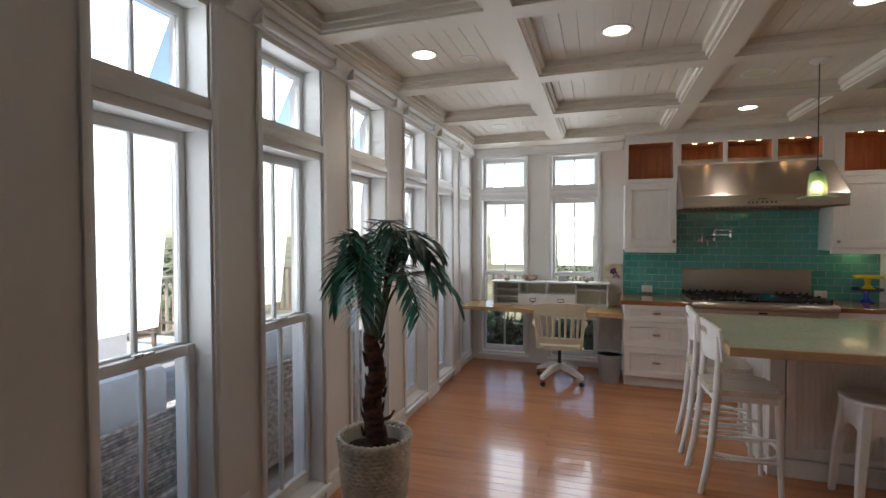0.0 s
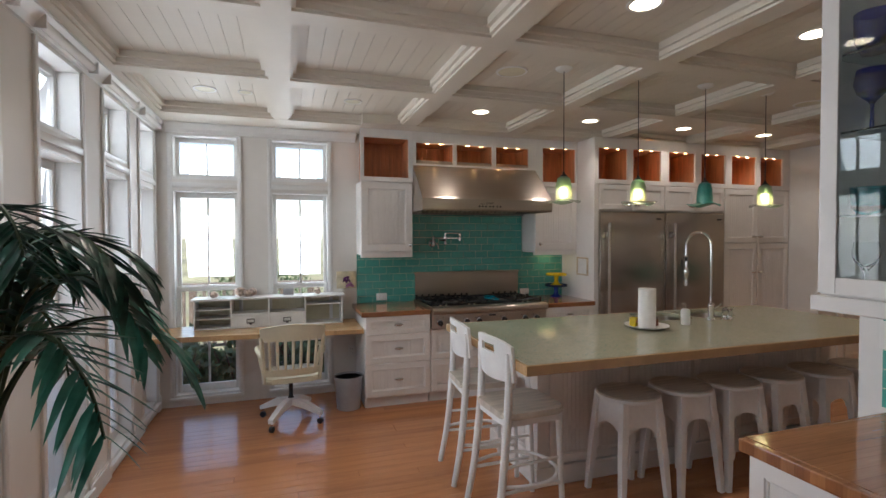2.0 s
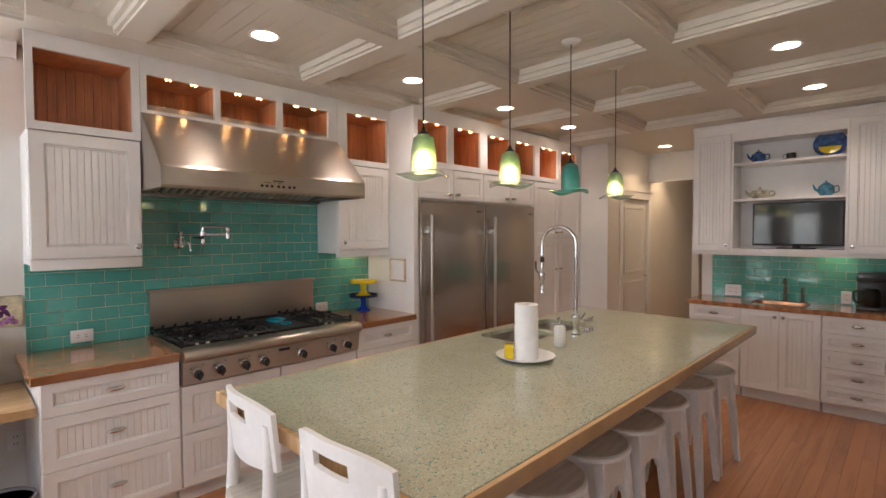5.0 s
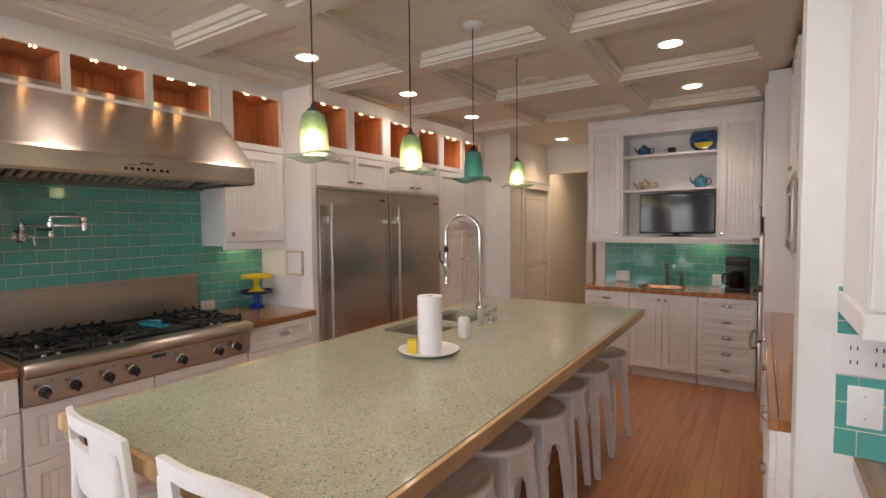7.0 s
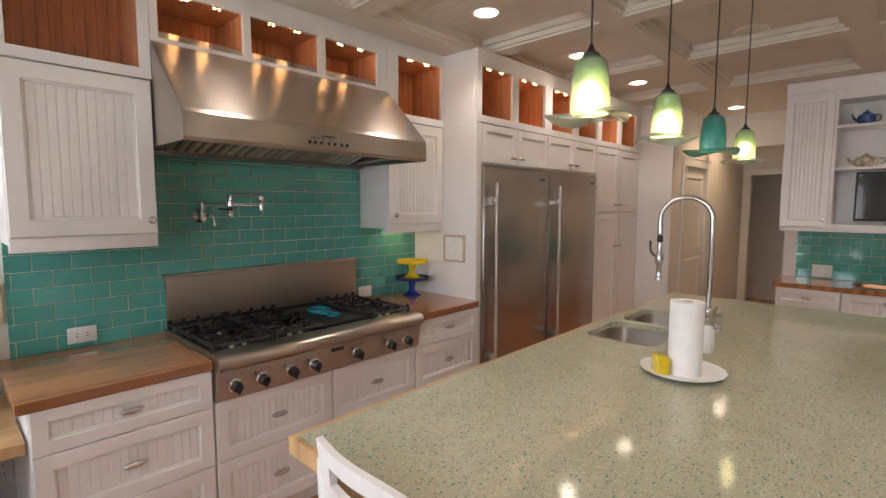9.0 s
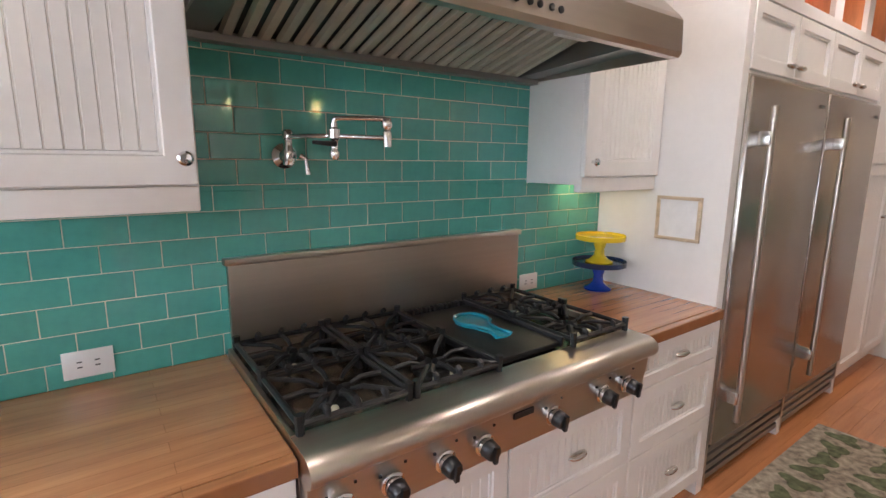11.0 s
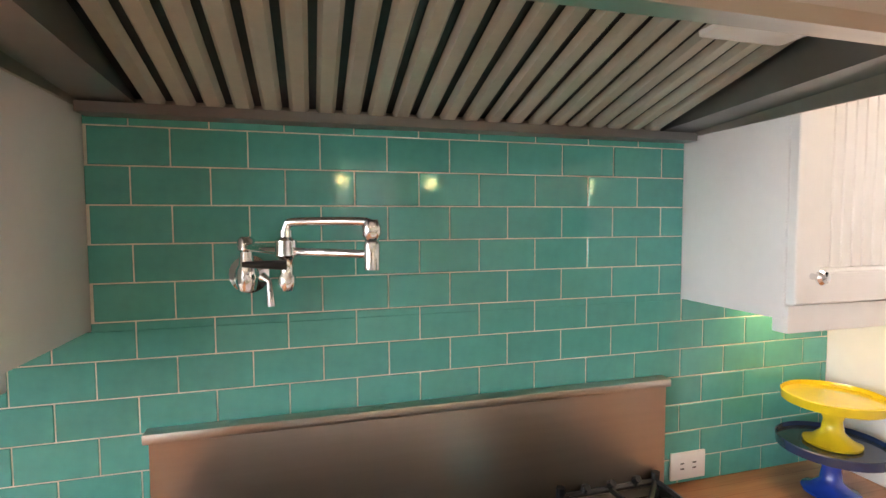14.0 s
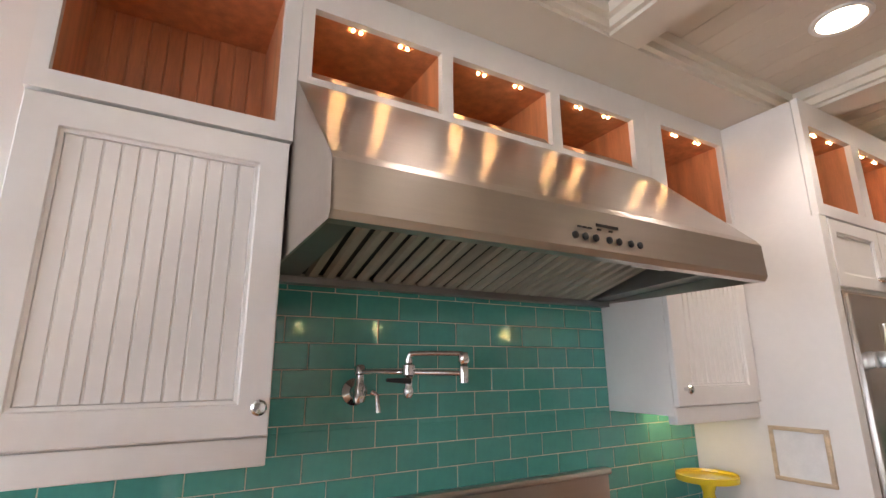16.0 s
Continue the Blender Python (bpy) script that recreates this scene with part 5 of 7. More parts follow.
def outlet(m, label, gangs=1, switch=False):
    ob = thing("wall_outlet", m, label, "outlet", "wall plates")
    w = 0.075 * gangs + 0.002
    part("plate", boxes((-w / 2, w / 2, -0.006, 0, -0.058, 0.058), bevel=0.002), WHITE_PLASTIC, ob)
    for g in range(gangs):
        x = (g - (gangs - 1) / 2) * 0.046 * (1.2 if gangs > 1 else 1)
        if switch:
            part("screw", boxes((x - 0.002, x + 0.002, -0.0075, -0.006, 0.030, 0.034), (x - 0.002, x + 0.002, -0.0075, -0.006, -0.034, -0.030)), NICKEL, ob)
        else:
            for z in (-0.02, 0.02):
                part("socket", boxes((x - 0.009, x - 0.006, -0.0075, -0.006, z - 0.006, z + 0.006), (x + 0.006, x + 0.009, -0.0075, -0.006, z - 0.006, z + 0.006)), BLACK, ob)
    return ob


outlet(pose(0.667, 7.114, 0.975, 0, 90, 0), "white double outlet on the tiles above the counter")
outlet(pose(2.36, 7.114, 0.967, 0, 90, 0), "white outlet on the tiles beside the backguard")
outlet(pose(0.345, 7.124, 0.42), "white outlet plate below the desk")
outlet(pose(WEST + 0.001, 2.88, 0.33, 0, 0, 90), "white outlet plate between the windows")
# small pictures
pic = thing("picture_frame", pose(2.869, 6.684, 1.279, 0, 0, -90), "small square pale wooden picture frame with a blank white mount", "picture")
part("frame_bar", boxes((-0.103, 0.103, -0.016, 0, 0.085, 0.10), (-0.103, 0.103, -0.016, 0, -0.10, -0.085), (-0.103, -0.088, -0.016, 0, -0.085, 0.085), (0.088, 0.103, -0.016, 0, -0.085, 0.085), bevel=0.002), material("pale_frame_wood", (0.62, 0.48, 0.33), 0.5, vary=0.15, stretch=(1, 1, 6)), pic)
part("mount", boxes((-0.088, 0.088, -0.008, 0, -0.085, 0.085)), PAPER, pic, "white blank mount")
art = thing("orchid_painting", pose(0.294, 7.124, 1.167), "small unframed canvas of a purple orchid on cream", "painting")
part("canvas", boxes((-0.098, 0.098, -0.022, 0, -0.088, 0.088), bevel=0.003), material("cream_canvas", (0.68, 0.60, 0.42), 0.8, vary=0.2, scale=14), art)
petal_dark, petal_pale = material("purple_petal", (0.10, 0.01, 0.10), 0.7, vary=0.5, scale=60), material("pale_petal", (0.45, 0.20, 0.42), 0.7, vary=0.4, scale=60)
for k, (x, z, w, h, turn) in enumerate(((0.0, 0.022, 0.036, 0.014, 15), (-0.018, 0.004, 0.034, 0.012, 60), (0.024, 0.0, 0.034, 0.012, -55), (0.002, -0.014, 0.014, 0.020, 0), (0.03, -0.05, 0.036, 0.018, 30), (0.058, -0.06, 0.024, 0.016, -20), (0.01, -0.062, 0.02, 0.014, 60))):
    bm = lathe([(0, 0), (1, 0), (0.9, 0.0015), (0, 0.002)], 18)
    bm.transform(pose(x, -0.022, z, 90) @ pose(0, 0, 0, 0, 0, turn) @ Matrix.Diagonal((w, h, 1, 1)))
    part("petal", bm, petal_dark if k < 4 else petal_pale, art, "brushed purple petal")
rug = thing("runner_rug", pose(3.35, 6.12, 0), "narrow patterned green and cream runner rug by the refrigerators", "rug")
part("ground_weave", boxes((-0.75, 0.75, -0.26, 0.26, 0.0, 0.008), bevel=0.003), material("rug_weave", (0.36, 0.31, 0.24), 0.95, vary=0.3, scale=30, bump=0.6, bump_scale=260), rug)
olive_yarn = material("rug_olive", (0.13, 0.15, 0.08), 0.95, vary=0.3, scale=30, bump=0.6, bump_scale=260)
for k in range(9):
    for s in (-1, 1):
        bm = bmesh.new()
        prism([(0.05 * math.cos(a) * (1 + 0.35 * math.cos(3 * a)), 0.075 * math.sin(a) * (1 + 0.35 * math.cos(3 * a))) for a in [2 * math.pi * j / 24 for j in range(24)]], 2, 0.007, 0.0105, bm)
        bm.transform(pose(-0.66 + k * 0.165, s * 0.11, 0, 0, 0, 40 * k + 25 * s))
        part("woven_leaf", bm, olive_yarn, rug, "olive leaf motif", smooth=False)


# ---- bar wall at the east end ----
ex = 5.43
base_cabinet(pose(ex, 5.075, 0, 0, 0, -90), 0.46, 0.50, [(0.46, [(0.2, "drawer"), (0.2, "drawer"), (0.2, "drawer"), (0.2, "drawer"), (0.2, "drawer")])], "white drawer cabinet at the end of the bar wall", group="bar base cabinets")
base_cabinet(pose(ex, 4.612, 0, 0, 0, -90), 0.62, 0.50, [(0.62, [(1.0, "doors")])], "white two-door cabinet below the bar sink", group="bar base cabinets")
base_cabinet(pose(ex, 3.99, 0, 0, 0, -90), 0.48, 0.50, [(0.48, [(0.2, "drawer")] * 5)], "white five-drawer cabinet at the bar wall", group="bar base cabinets")
bar_top = thing("bar_worktop", pose(0, 0, 0), "red-brown wooden bar worktop with a small copper sink", "countertop")
part("slab", boxes((5.40, 5.945, 3.48, 4.13, 0.872, 0.914), (5.40, 5.54, 4.13, 4.54, 0.872, 0.914), (5.80, 5.945, 4.13, 4.54, 0.872, 0.914), (5.40, 5.945, 4.54, 5.095, 0.872, 0.914)), BLOCK_WOOD, bar_top, smooth=False)
bm, rings = bmesh.new(), []
for inset, z in ((-0.02, 0.917), (0.0, 0.915), (0.012, 0.80), (0.05, 0.78)):
    rings.append([bm.verts.new((*p, z)) for p in rounded(5.54 + inset, 5.80 - inset, 4.13 + inset, 4.54 - inset, 0.06)])
for p, q in zip(rings, rings[1:]):
    for k in range(len(p)):
        bm.faces.new((p[k], p[(k + 1) % len(p)], q[(k + 1) % len(p)], q[k]))
bm.faces.new(rings[-1])
single("bar_sink", bm, COPPER, "small hammered copper bar sink in the wooden worktop", "sink")
for y, h, r in ((4.33, 0.20, 0.010), (4.19, 0.12, 0.008)):
    t2 = thing("bar_tap", pose(5.86, y, 0.914), "dark bronze bar tap behind the copper sink", "faucet", "bar taps")
    part("body", lathe([(0, 0), (0.022, 0), (0.022, 0.008), (0.014, 0.018), (0.014, h * 0.6), (0.018, h * 0.65), (0, h * 0.7)], 18), RAIL_WOOD, t2)
    part("spout", tube(bend([(0, 0, h * 0.6), (0, 0, h), (-0.04, 0, h + 0.02), (-0.08, 0, h - 0.02)], 5), r, 10), RAIL_WOOD, t2)
ux, ud = 5.62, 0.325
bar = thing("bar_wall_cabinet", pose(ux, 5.11, 1.40, 0, 0, -90), "white wall cabinet with an open shelf bay holding a television", "cabinet")
W_, H_ = 1.61, 1.19
for panel in ((0, 0.37, 0.001, ud, 0, H_), (1.25, W_, 0.001, ud, 0, H_), (0.37, 1.25, 0.001, ud, 0, 0.035), (0.37, 1.25, 0.001, ud, 1.105, H_), (0.37, 1.25, ud - 0.02, ud, 0.035, 1.105)):
    part("carcass_panel", boxes(panel), CABINET_PAINT, bar, smooth=False)
part("cornice", prism([(-0.03, H_ + 0.095), (-0.03, H_ + 0.07), (-0.004, H_ + 0.0), (0.1, H_ + 0.0), (0.1, H_ + 0.095)], 0, 0, W_), CABINET_PAINT, bar, smooth=False)
part("face_rail", boxes((0.355, 0.375, -0.018, 0.001, 0.0, H_), (1.245, 1.265, -0.018, 0.001, 0.0, H_), (0.375, 1.245, -0.018, 0.001, 0.0, 0.035), (0.375, 1.245, -0.018, 0.001, 1.10, H_)), CABINET_PAINT, bar, smooth=False)
for z in (0.505, 0.865):
    part("shelf", boxes((0.37, 1.25, 0.0, ud - 0.02, z, z + 0.022), bevel=0.002), CABINET_PAINT, bar)
add_front(bar, "door", 0.006, 0.01, 0.345, H_ - 0.02, "knob", handle_at=(0.315, 0.06))
add_front(bar, "door", 1.268, 0.01, 0.338, H_ - 0.02, "knob", handle_at=(0.03, 0.06))
part("light_rail", boxes((0, W_, -0.008, 0.02, -0.03, 0.0)), CABINET_PAINT, bar, smooth=False)


def on_shelf(y, z, deep=0.16):
    return pose(ux + deep, y, z, 0, 0, -90)


tv = thing("television", on_shelf(4.237, 1.436), "black flat-screen television in the shelf bay", "television")
part("casing", boxes((-0.36, 0.36, -0.02, 0.03, 0.03, 0.45), bevel=0.006), BLACK, tv)
part("screen", boxes((-0.345, 0.345, -0.024, -0.019, 0.05, 0.437)), SCREEN, tv, "dark glossy screen", smooth=False)
part("stand", boxes((-0.15, 0.15, -0.07, 0.07, 0.0, 0.012), (-0.03, 0.03, -0.015, 0.015, 0.012, 0.04), bevel=0.004), BLACK, tv)


def teapot(m, r, h, mat, label, squat=1.0):
    ob = thing("teapot", m, label, "teapot", "shelf pottery")
    part("pot_body", lathe([(0, 0), (r * 0.6, 0), (r * 0.95, h * 0.25), (r, h * 0.45), (r * 0.85, h * 0.68), (r * 0.45, h * 0.8), (0, h * 0.8)], 28), mat, ob)
    part("lid", lathe([(0, h * 0.78), (r * 0.5, h * 0.78), (r * 0.4, h * 0.86), (r * 0.12, h * 0.9), (r * 0.15, h), (0, h * 1.02)], 20), mat, ob)
    part("spout", tube(bend([(-r * 0.8, 0, h * 0.35), (-r * 1.25, 0, h * 0.5), (-r * 1.5, 0, h * 0.8)], 4), [r * 0.22] * 3 + [r * 0.16] * 3 + [r * 0.1] * 3, 10), mat, ob)
    part("handle", tube(bend([(r * 0.85, 0, h * 0.6), (r * 1.35, 0, h * 0.62), (r * 1.4, 0, h * 0.3), (r * 0.9, 0, h * 0.22)], 4), r * 0.08, 8), mat, ob)
    return ob


SLATE_BLUE = material("slate_blue_glaze", (0.05, 0.12, 0.30), 0.2, vary=0.5, scale=25, coat=0.4)
SAND_GLAZE = material("sand_glaze", (0.42, 0.37, 0.27), 0.4, vary=0.4, scale=25)
teapot(on_shelf(4.56, 2.287), 0.065, 0.13, SLATE_BLUE, "blue glazed teapot on the upper shelf")
teapot(on_shelf(4.02, 1.927), 0.065, 0.145, material("turquoise_glaze", (0.04, 0.20, 0.30), 0.2, vary=0.4, scale=25, coat=0.4), "turquoise glazed teapot with an orange mark")
fish = teapot(on_shelf(4.54, 1.927), 0.085, 0.12, SAND_GLAZE, "sand-coloured fish-shaped teapot on the lower shelf")
mug = thing("mug", on_shelf(4.29, 2.287), "small dark glazed mug on the upper shelf", "mug", "shelf pottery")
part("cup", lathe([(0, 0), (0.036, 0), (0.040, 0.02), (0.038, 0.07), (0.034, 0.07), (0.034, 0.01), (0, 0.008)], 22), material("dark_glaze", (0.06, 0.06, 0.06), 0.25, vary=0.4, scale=20), mug)
part("handle", tube(bend([(-0.036, 0, 0.06), (-0.062, 0, 0.055), (-0.062, 0, 0.025), (-0.038, 0, 0.015)], 4), 0.005, 8), SAND_GLAZE, mug)
bm = lathe([(0, 0), (0.09, 0.0), (0.125, 0.015), (0.127, 0.02), (0.09, 0.008), (0, 0.006)], 36)
dish = thing("display_plate", on_shelf(4.0, 2.287, 0.20) @ pose(0, 0, 0.122, 78), "round dark blue plate with a yellow sun, propped upright", "plate")
part("plate_body", bm, SLATE_BLUE, dish)
part("painted_sun", prism([(0.085 * math.cos(a), -0.02 + 0.07 * math.sin(a)) for a in [math.pi + math.pi * k / 12 for k in range(13)]], 2, 0.0065, 0.009), YELLOW, dish, "yellow painted half disc", smooth=False)
maker = thing("coffee_maker", pose(5.70, 3.68, 0.914, 0, 0, -90), "black drip coffee maker with a glass jug", "coffee maker")
part("base", boxes((-0.10, 0.10, -0.12, 0.12, 0, 0.035), bevel=0.008), BLACK, maker)
part("tower", boxes((-0.10, 0.10, 0.03, 0.12, 0.035, 0.33), bevel=0.010), BLACK, maker)
part("brew_head", boxes((-0.10, 0.10, -0.11, 0.03, 0.25, 0.33), bevel=0.012), BLACK, maker)
part("jug", lathe([(0, 0.04), (0.06, 0.04), (0.075, 0.09), (0.065, 0.16), (0.045, 0.19), (0.043, 0.19), (0.062, 0.16), (0.07, 0.09), (0.057, 0.044), (0, 0.044)], 26, at=(0, -0.04, 0)), glass_material("smoked_glass", (0.25, 0.22, 0.2), 0.02), maker, "dark glass jug")
part("jug_handle", tube(bend([(-0.06, -0.06, 0.17), (-0.115, -0.09, 0.16), (-0.11, -0.09, 0.08), (-0.07, -0.06, 0.07)], 4), 0.008, 8), BLACK, maker)
outlet(pose(5.94, 4.80, 0.985, 0, 0, -90), "white outlet on the bar tiles", 2)
outlet(pose(5.94, 3.87, 0.985, 0, 0, -90), "white outlet beside the coffee maker")


# ---- oven run on the south side ----
tower = thing("oven_tower", pose(5.40, 3.475, 0, 0, 0, 180), "tall white oven cabinet with two steel wall ovens", "oven")
part("carcass", boxes((0, 0.86, 0.001, 0.675, 0.0, 2.68)), CABINET_PAINT, tower, smooth=False)
for z0, z1 in ((0.22, 0.66), (0.68, 1.05), (1.10, 1.48)):
    oven = part("oven_door", boxes((0.05, 0.81, -0.03, 0.0, z0, z1), bevel=0.005), STEEL, tower, "steel oven door")
    part("oven_glass", boxes((0.14, 0.72, -0.034, -0.03, z0 + 0.08, z1 - 0.12)), SCREEN, oven)
    part("oven_handle", tube(bend([(0.12, -0.03, z1 - 0.05), (0.12, -0.075, z1 - 0.05), (0.74, -0.075, z1 - 0.05), (0.74, -0.03, z1 - 0.05)], 5), 0.011, 10), STEEL, oven)
for k in range(2):
    add_front(tower, "door", 0.02 + k * 0.41, 1.62, 0.40, 0.98, "pull", handle_at=(0.36 if k == 0 else 0.04, 0.08), bead=False)
base_cabinet(pose(4.536, 3.44, 0, 0, 0, 180), 2.33, 0.62, [(0.777, THREE), (0.777, THREE), (0.776, THREE)], "long white drawer run below the wooden counter", group="oven-side base cabinets")
counter("wooden_countertop", 2.202, 4.536, 2.792, 3.465, BLOCK_WOOD, "red-brown butcher-block countertop on the oven side", front="y1")
micro = thing("microwave_cabinet", pose(4.534, 3.32, 1.35, 0, 0, 180), "white wall cabinet with a built-in steel microwave", "microwave")
part("carcass", boxes((0, 0.76, 0.001, 0.522, 0.0, 1.33)), CABINET_PAINT, micro, smooth=False)
mw = part("microwave", boxes((0.06, 0.70, -0.03, 0.0, 0.05, 0.49), bevel=0.006), STEEL, micro, "steel microwave with vent slots")
part("microwave_window", boxes((0.10, 0.54, -0.034, -0.03, 0.13, 0.40)), SCREEN, mw)
for k in range(4):
    part("vent_slot", boxes((0.10, 0.66, -0.033, -0.03, 0.425 + k * 0.014, 0.433 + k * 0.014)), BLACK, mw)
    part("vent_slot", boxes((0.10, 0.66, -0.033, -0.03, 0.062 + k * 0.014, 0.070 + k * 0.014)), BLACK, mw)
for k in range(2):
    add_front(micro, "door", 0.01 + k * 0.372, 0.53, 0.367, 0.79, "pull", handle_at=(0.33 if k % 2 == 0 else 0.04, 0.05))
mixer = thing("hand_mixer", pose(2.75, 3.05, 0.914, 0, 0, 40), "white counter-top appliance with a dark power cord", "appliance")
part("housing", lathe([(0, 0), (0.09, 0), (0.10, 0.03), (0.085, 0.13), (0.05, 0.19), (0, 0.20)], 28), WHITE_PLASTIC, mixer)
part("top_knob", lathe([(0, 0.195), (0.02, 0.195), (0.018, 0.225), (0, 0.228)], 16), NICKEL, mixer)
part("power_cord", tube(bend([(0.09, 0, 0.02), (0.16, 0.02, 0.006), (0.15, 0.10, 0.006), (0.06, 0.15, 0.006), (0.0, 0.2, 0.006)], 6), 0.004, 6), BLACK, mixer)


# ---- peninsula with drawers and glass cabinet ----
px, GX = 1.205, 1.60
for n, y in enumerate((3.232, 2.645, 2.058)):
    base_cabinet(pose(px, y, 0, 0, 0, -90), 0.585, 0.79, [(0.585, [(0.26, "drawer"), (0.37, "drawer"), (0.37, "drawer")])], "white drawer cabinet of the peninsula", group="peninsula drawer cabinets", bead=False, handle="rosette")
counter("wooden_countertop", 1.178, 1.997, 1.45, 3.265, BLOCK_WOOD, "glossy red-brown wooden countertop of the peninsula", front="x0")
gl = thing("glass_cabinet", pose(GX, 3.30, 1.375, 0, 0, -90), "white glass-fronted wall cabinet full of blue glassware", "cabinet")
GW, GH, GD = 1.56, 1.305, 1.998 - GX
for panel in ((0, 0.02, 0.02, GD, 0, GH), (GW - 0.02, GW, 0.02, GD, 0, GH), (0.02, GW - 0.02, 0.02, GD, 0, 0.02), (0.02, GW - 0.02, 0.02, GD, GH - 0.02, GH), (0.02, GW - 0.02, GD - 0.015, GD, 0.02, GH - 0.02)):
    part("carcass_panel", boxes(panel), CABINET_PAINT, gl, smooth=False)
part("light_rail", boxes((-0.012, GW, -0.02, 0.03, -0.045, 0.012), (-0.012, 0.02, 0.03, GD, -0.045, 0.012), bevel=0.004), CABINET_PAINT, gl, smooth=False)
for k in range(3):
    x0, w = k * GW / 3, GW / 3
    door = part("door", boxes((x0 + 0.003, x0 + 0.063, -0.002, 0.02, 0.02, GH - 0.004), (x0 + w - 0.063, x0 + w - 0.003, -0.002, 0.02, 0.02, GH - 0.004), (x0 + 0.063, x0 + w - 0.063, -0.002, 0.02, 0.02, 0.08), (x0 + 0.063, x0 + w - 0.063, -0.002, 0.02, GH - 0.064, GH - 0.004), bevel=0.003), CABINET_PAINT, gl, smooth=False)
    pane = part("glass_pane", boxes((x0 + 0.063, x0 + w - 0.063, 0.007, 0.011, 0.08, GH - 0.064)), CABINET_GLASS, door, "clear glass", smooth=False)
    pane.visible_shadow = False
GLASS_SHELF = glass_material("shelf_glass", (0.75, 0.90, 0.86), 0.0)
for z in (0.30, 0.60, 0.88):
    part("glass_shelf", boxes((0.022, GW - 0.022, 0.03, GD - 0.02, z, z + 0.008)), GLASS_SHELF, gl, "greenish glass shelf", smooth=False).visible_shadow = False
COBALT, SEA, CRYSTAL = glass_material("cobalt_glass", (0.03, 0.06, 0.62), 0.02), glass_material("sea_glass", (0.10, 0.55, 0.62), 0.03), glass_material("crystal_glass", (0.95, 0.97, 0.97), 0.0)


def goblet(m, r, h, mat, label):
    bowl = [(0, 0), (r * 0.75, 0.002), (r * 0.7, 0.006), (0.007, 0.012), (0.006, h * 0.42), (0.012, h * 0.48), (r * 0.8, h * 0.62), (r, h * 0.78), (r * 0.86, h), (r * 0.83, h), (r * 0.96, h * 0.78), (r * 0.75, h * 0.63), (0, h * 0.52)]
    return single("goblet", lathe(bowl, 24), mat, label, "glass", "glassware in the cabinet", m)


def tumbler(m, r, h, mat, label):
    return single("glass_bowl", lathe([(0, 0), (r * 0.6, 0), (r * 0.95, h * 0.3), (r, h), (r * 0.95, h), (r * 0.88, h * 0.32), (0, 0.01)], 24), mat, label, "glass", "glassware in the cabinet", m)


inside = Matrix.Translation((GX, 3.30, 1.375)) @ pose(0, 0, 0, 0, 0, -90)
pick = random.Random(3)
for z, kind in ((0.02, 0), (0.308, 1), (0.608, 2), (0.888, 3)):
    for k in range(11):
        x, y = 0.10 + k * 0.135 + pick.uniform(-0.01, 0.01), 0.11 + 0.08 * (k % 2)
        spot = Matrix.Translation(inside @ Vector((x, y, z)))
        if kind == 0:
            goblet(spot, 0.042, 0.19, CRYSTAL, "clear crystal wine glass on a glass shelf")
        elif kind == 1:
            tumbler(spot, 0.055, 0.10, SEA, "small turquoise glass bowl on a glass shelf")
        elif kind == 2:
            goblet(spot, 0.055, 0.22, COBALT, "cobalt blue glass goblet on a glass shelf")
        else:
            tumbler(spot, 0.058, 0.14, SEA if k % 2 else COBALT, "deep blue glass tumbler on the top shelf")
outlet(pose(1.994, 3.245, 1.208, 0, 0, -90), "white plate with six small sockets on the turquoise tiles", 2)
outlet(pose(1.994, 3.245, 1.062, 0, 0, -90), "white blank switch plate on the turquoise tiles", 1, True)


# ---- desk corner ----
desk = thing("built_in_desk", pose(0, 0, 0), "built-in maple desk top between the window wall and the cabinets", "desk")
part("desk_top", prism([(0.38, 6.48), (0.38, 7.148), (WEST + 0.003, 7.148), (WEST + 0.003, 6.62)], 2, 0.715, 0.758), PALE_WOOD, desk, "pale maple top", smooth=False)
part("wall_cleat", boxes((WEST + 0.02, 0.37, 7.12, 7.147, 0.64, 0.714)), TRIM, desk, smooth=False)
part("drawer_rail", boxes((-0.55, 0.12, 6.62, 6.64, 0.66, 0.714)), TRIM, desk, smooth=False)
hutch = thing("desk_organizer", pose(-1.11, 6.90, 0.759), "cream desk organizer with pigeonholes and two small drawers", "desk organizer")
HW, HH, HD = 1.345, 0.265, 0.225
part("case", boxes((-0.02, HW + 0.02, -0.015, HD, HH, HH + 0.018), (0, 0.014, 0, HD, 0, HH), (HW - 0.014, HW, 0, HD, 0, HH), (0.014, HW - 0.014, 0, HD, 0, 0.012), (0.31, 0.322, 0, HD, 0.012, HH), (0.64, 0.652, 0, HD, 0.135, HH), (0.98, 0.992, 0, HD, 0.012, HH), (0.322, 0.98, 0, HD, 0.122, 0.135)), CHAIR_PAINT, hutch, "white painted case", smooth=False)
part("back_panel", boxes((0.014, HW - 0.014, HD - 0.012, HD - 0.002, 0.012, HH)), CREAM, hutch, "pale yellow-green back", smooth=False)
for z in (0.09, 0.175):
    part("divider", boxes((0.014, 0.31, 0.004, HD - 0.012, z, z + 0.009)), CHAIR_PAINT, hutch, smooth=False)
part("divider", boxes((0.992, HW - 0.014, 0.004, HD - 0.012, 0.19, 0.199)), CHAIR_PAINT, hutch, smooth=False)
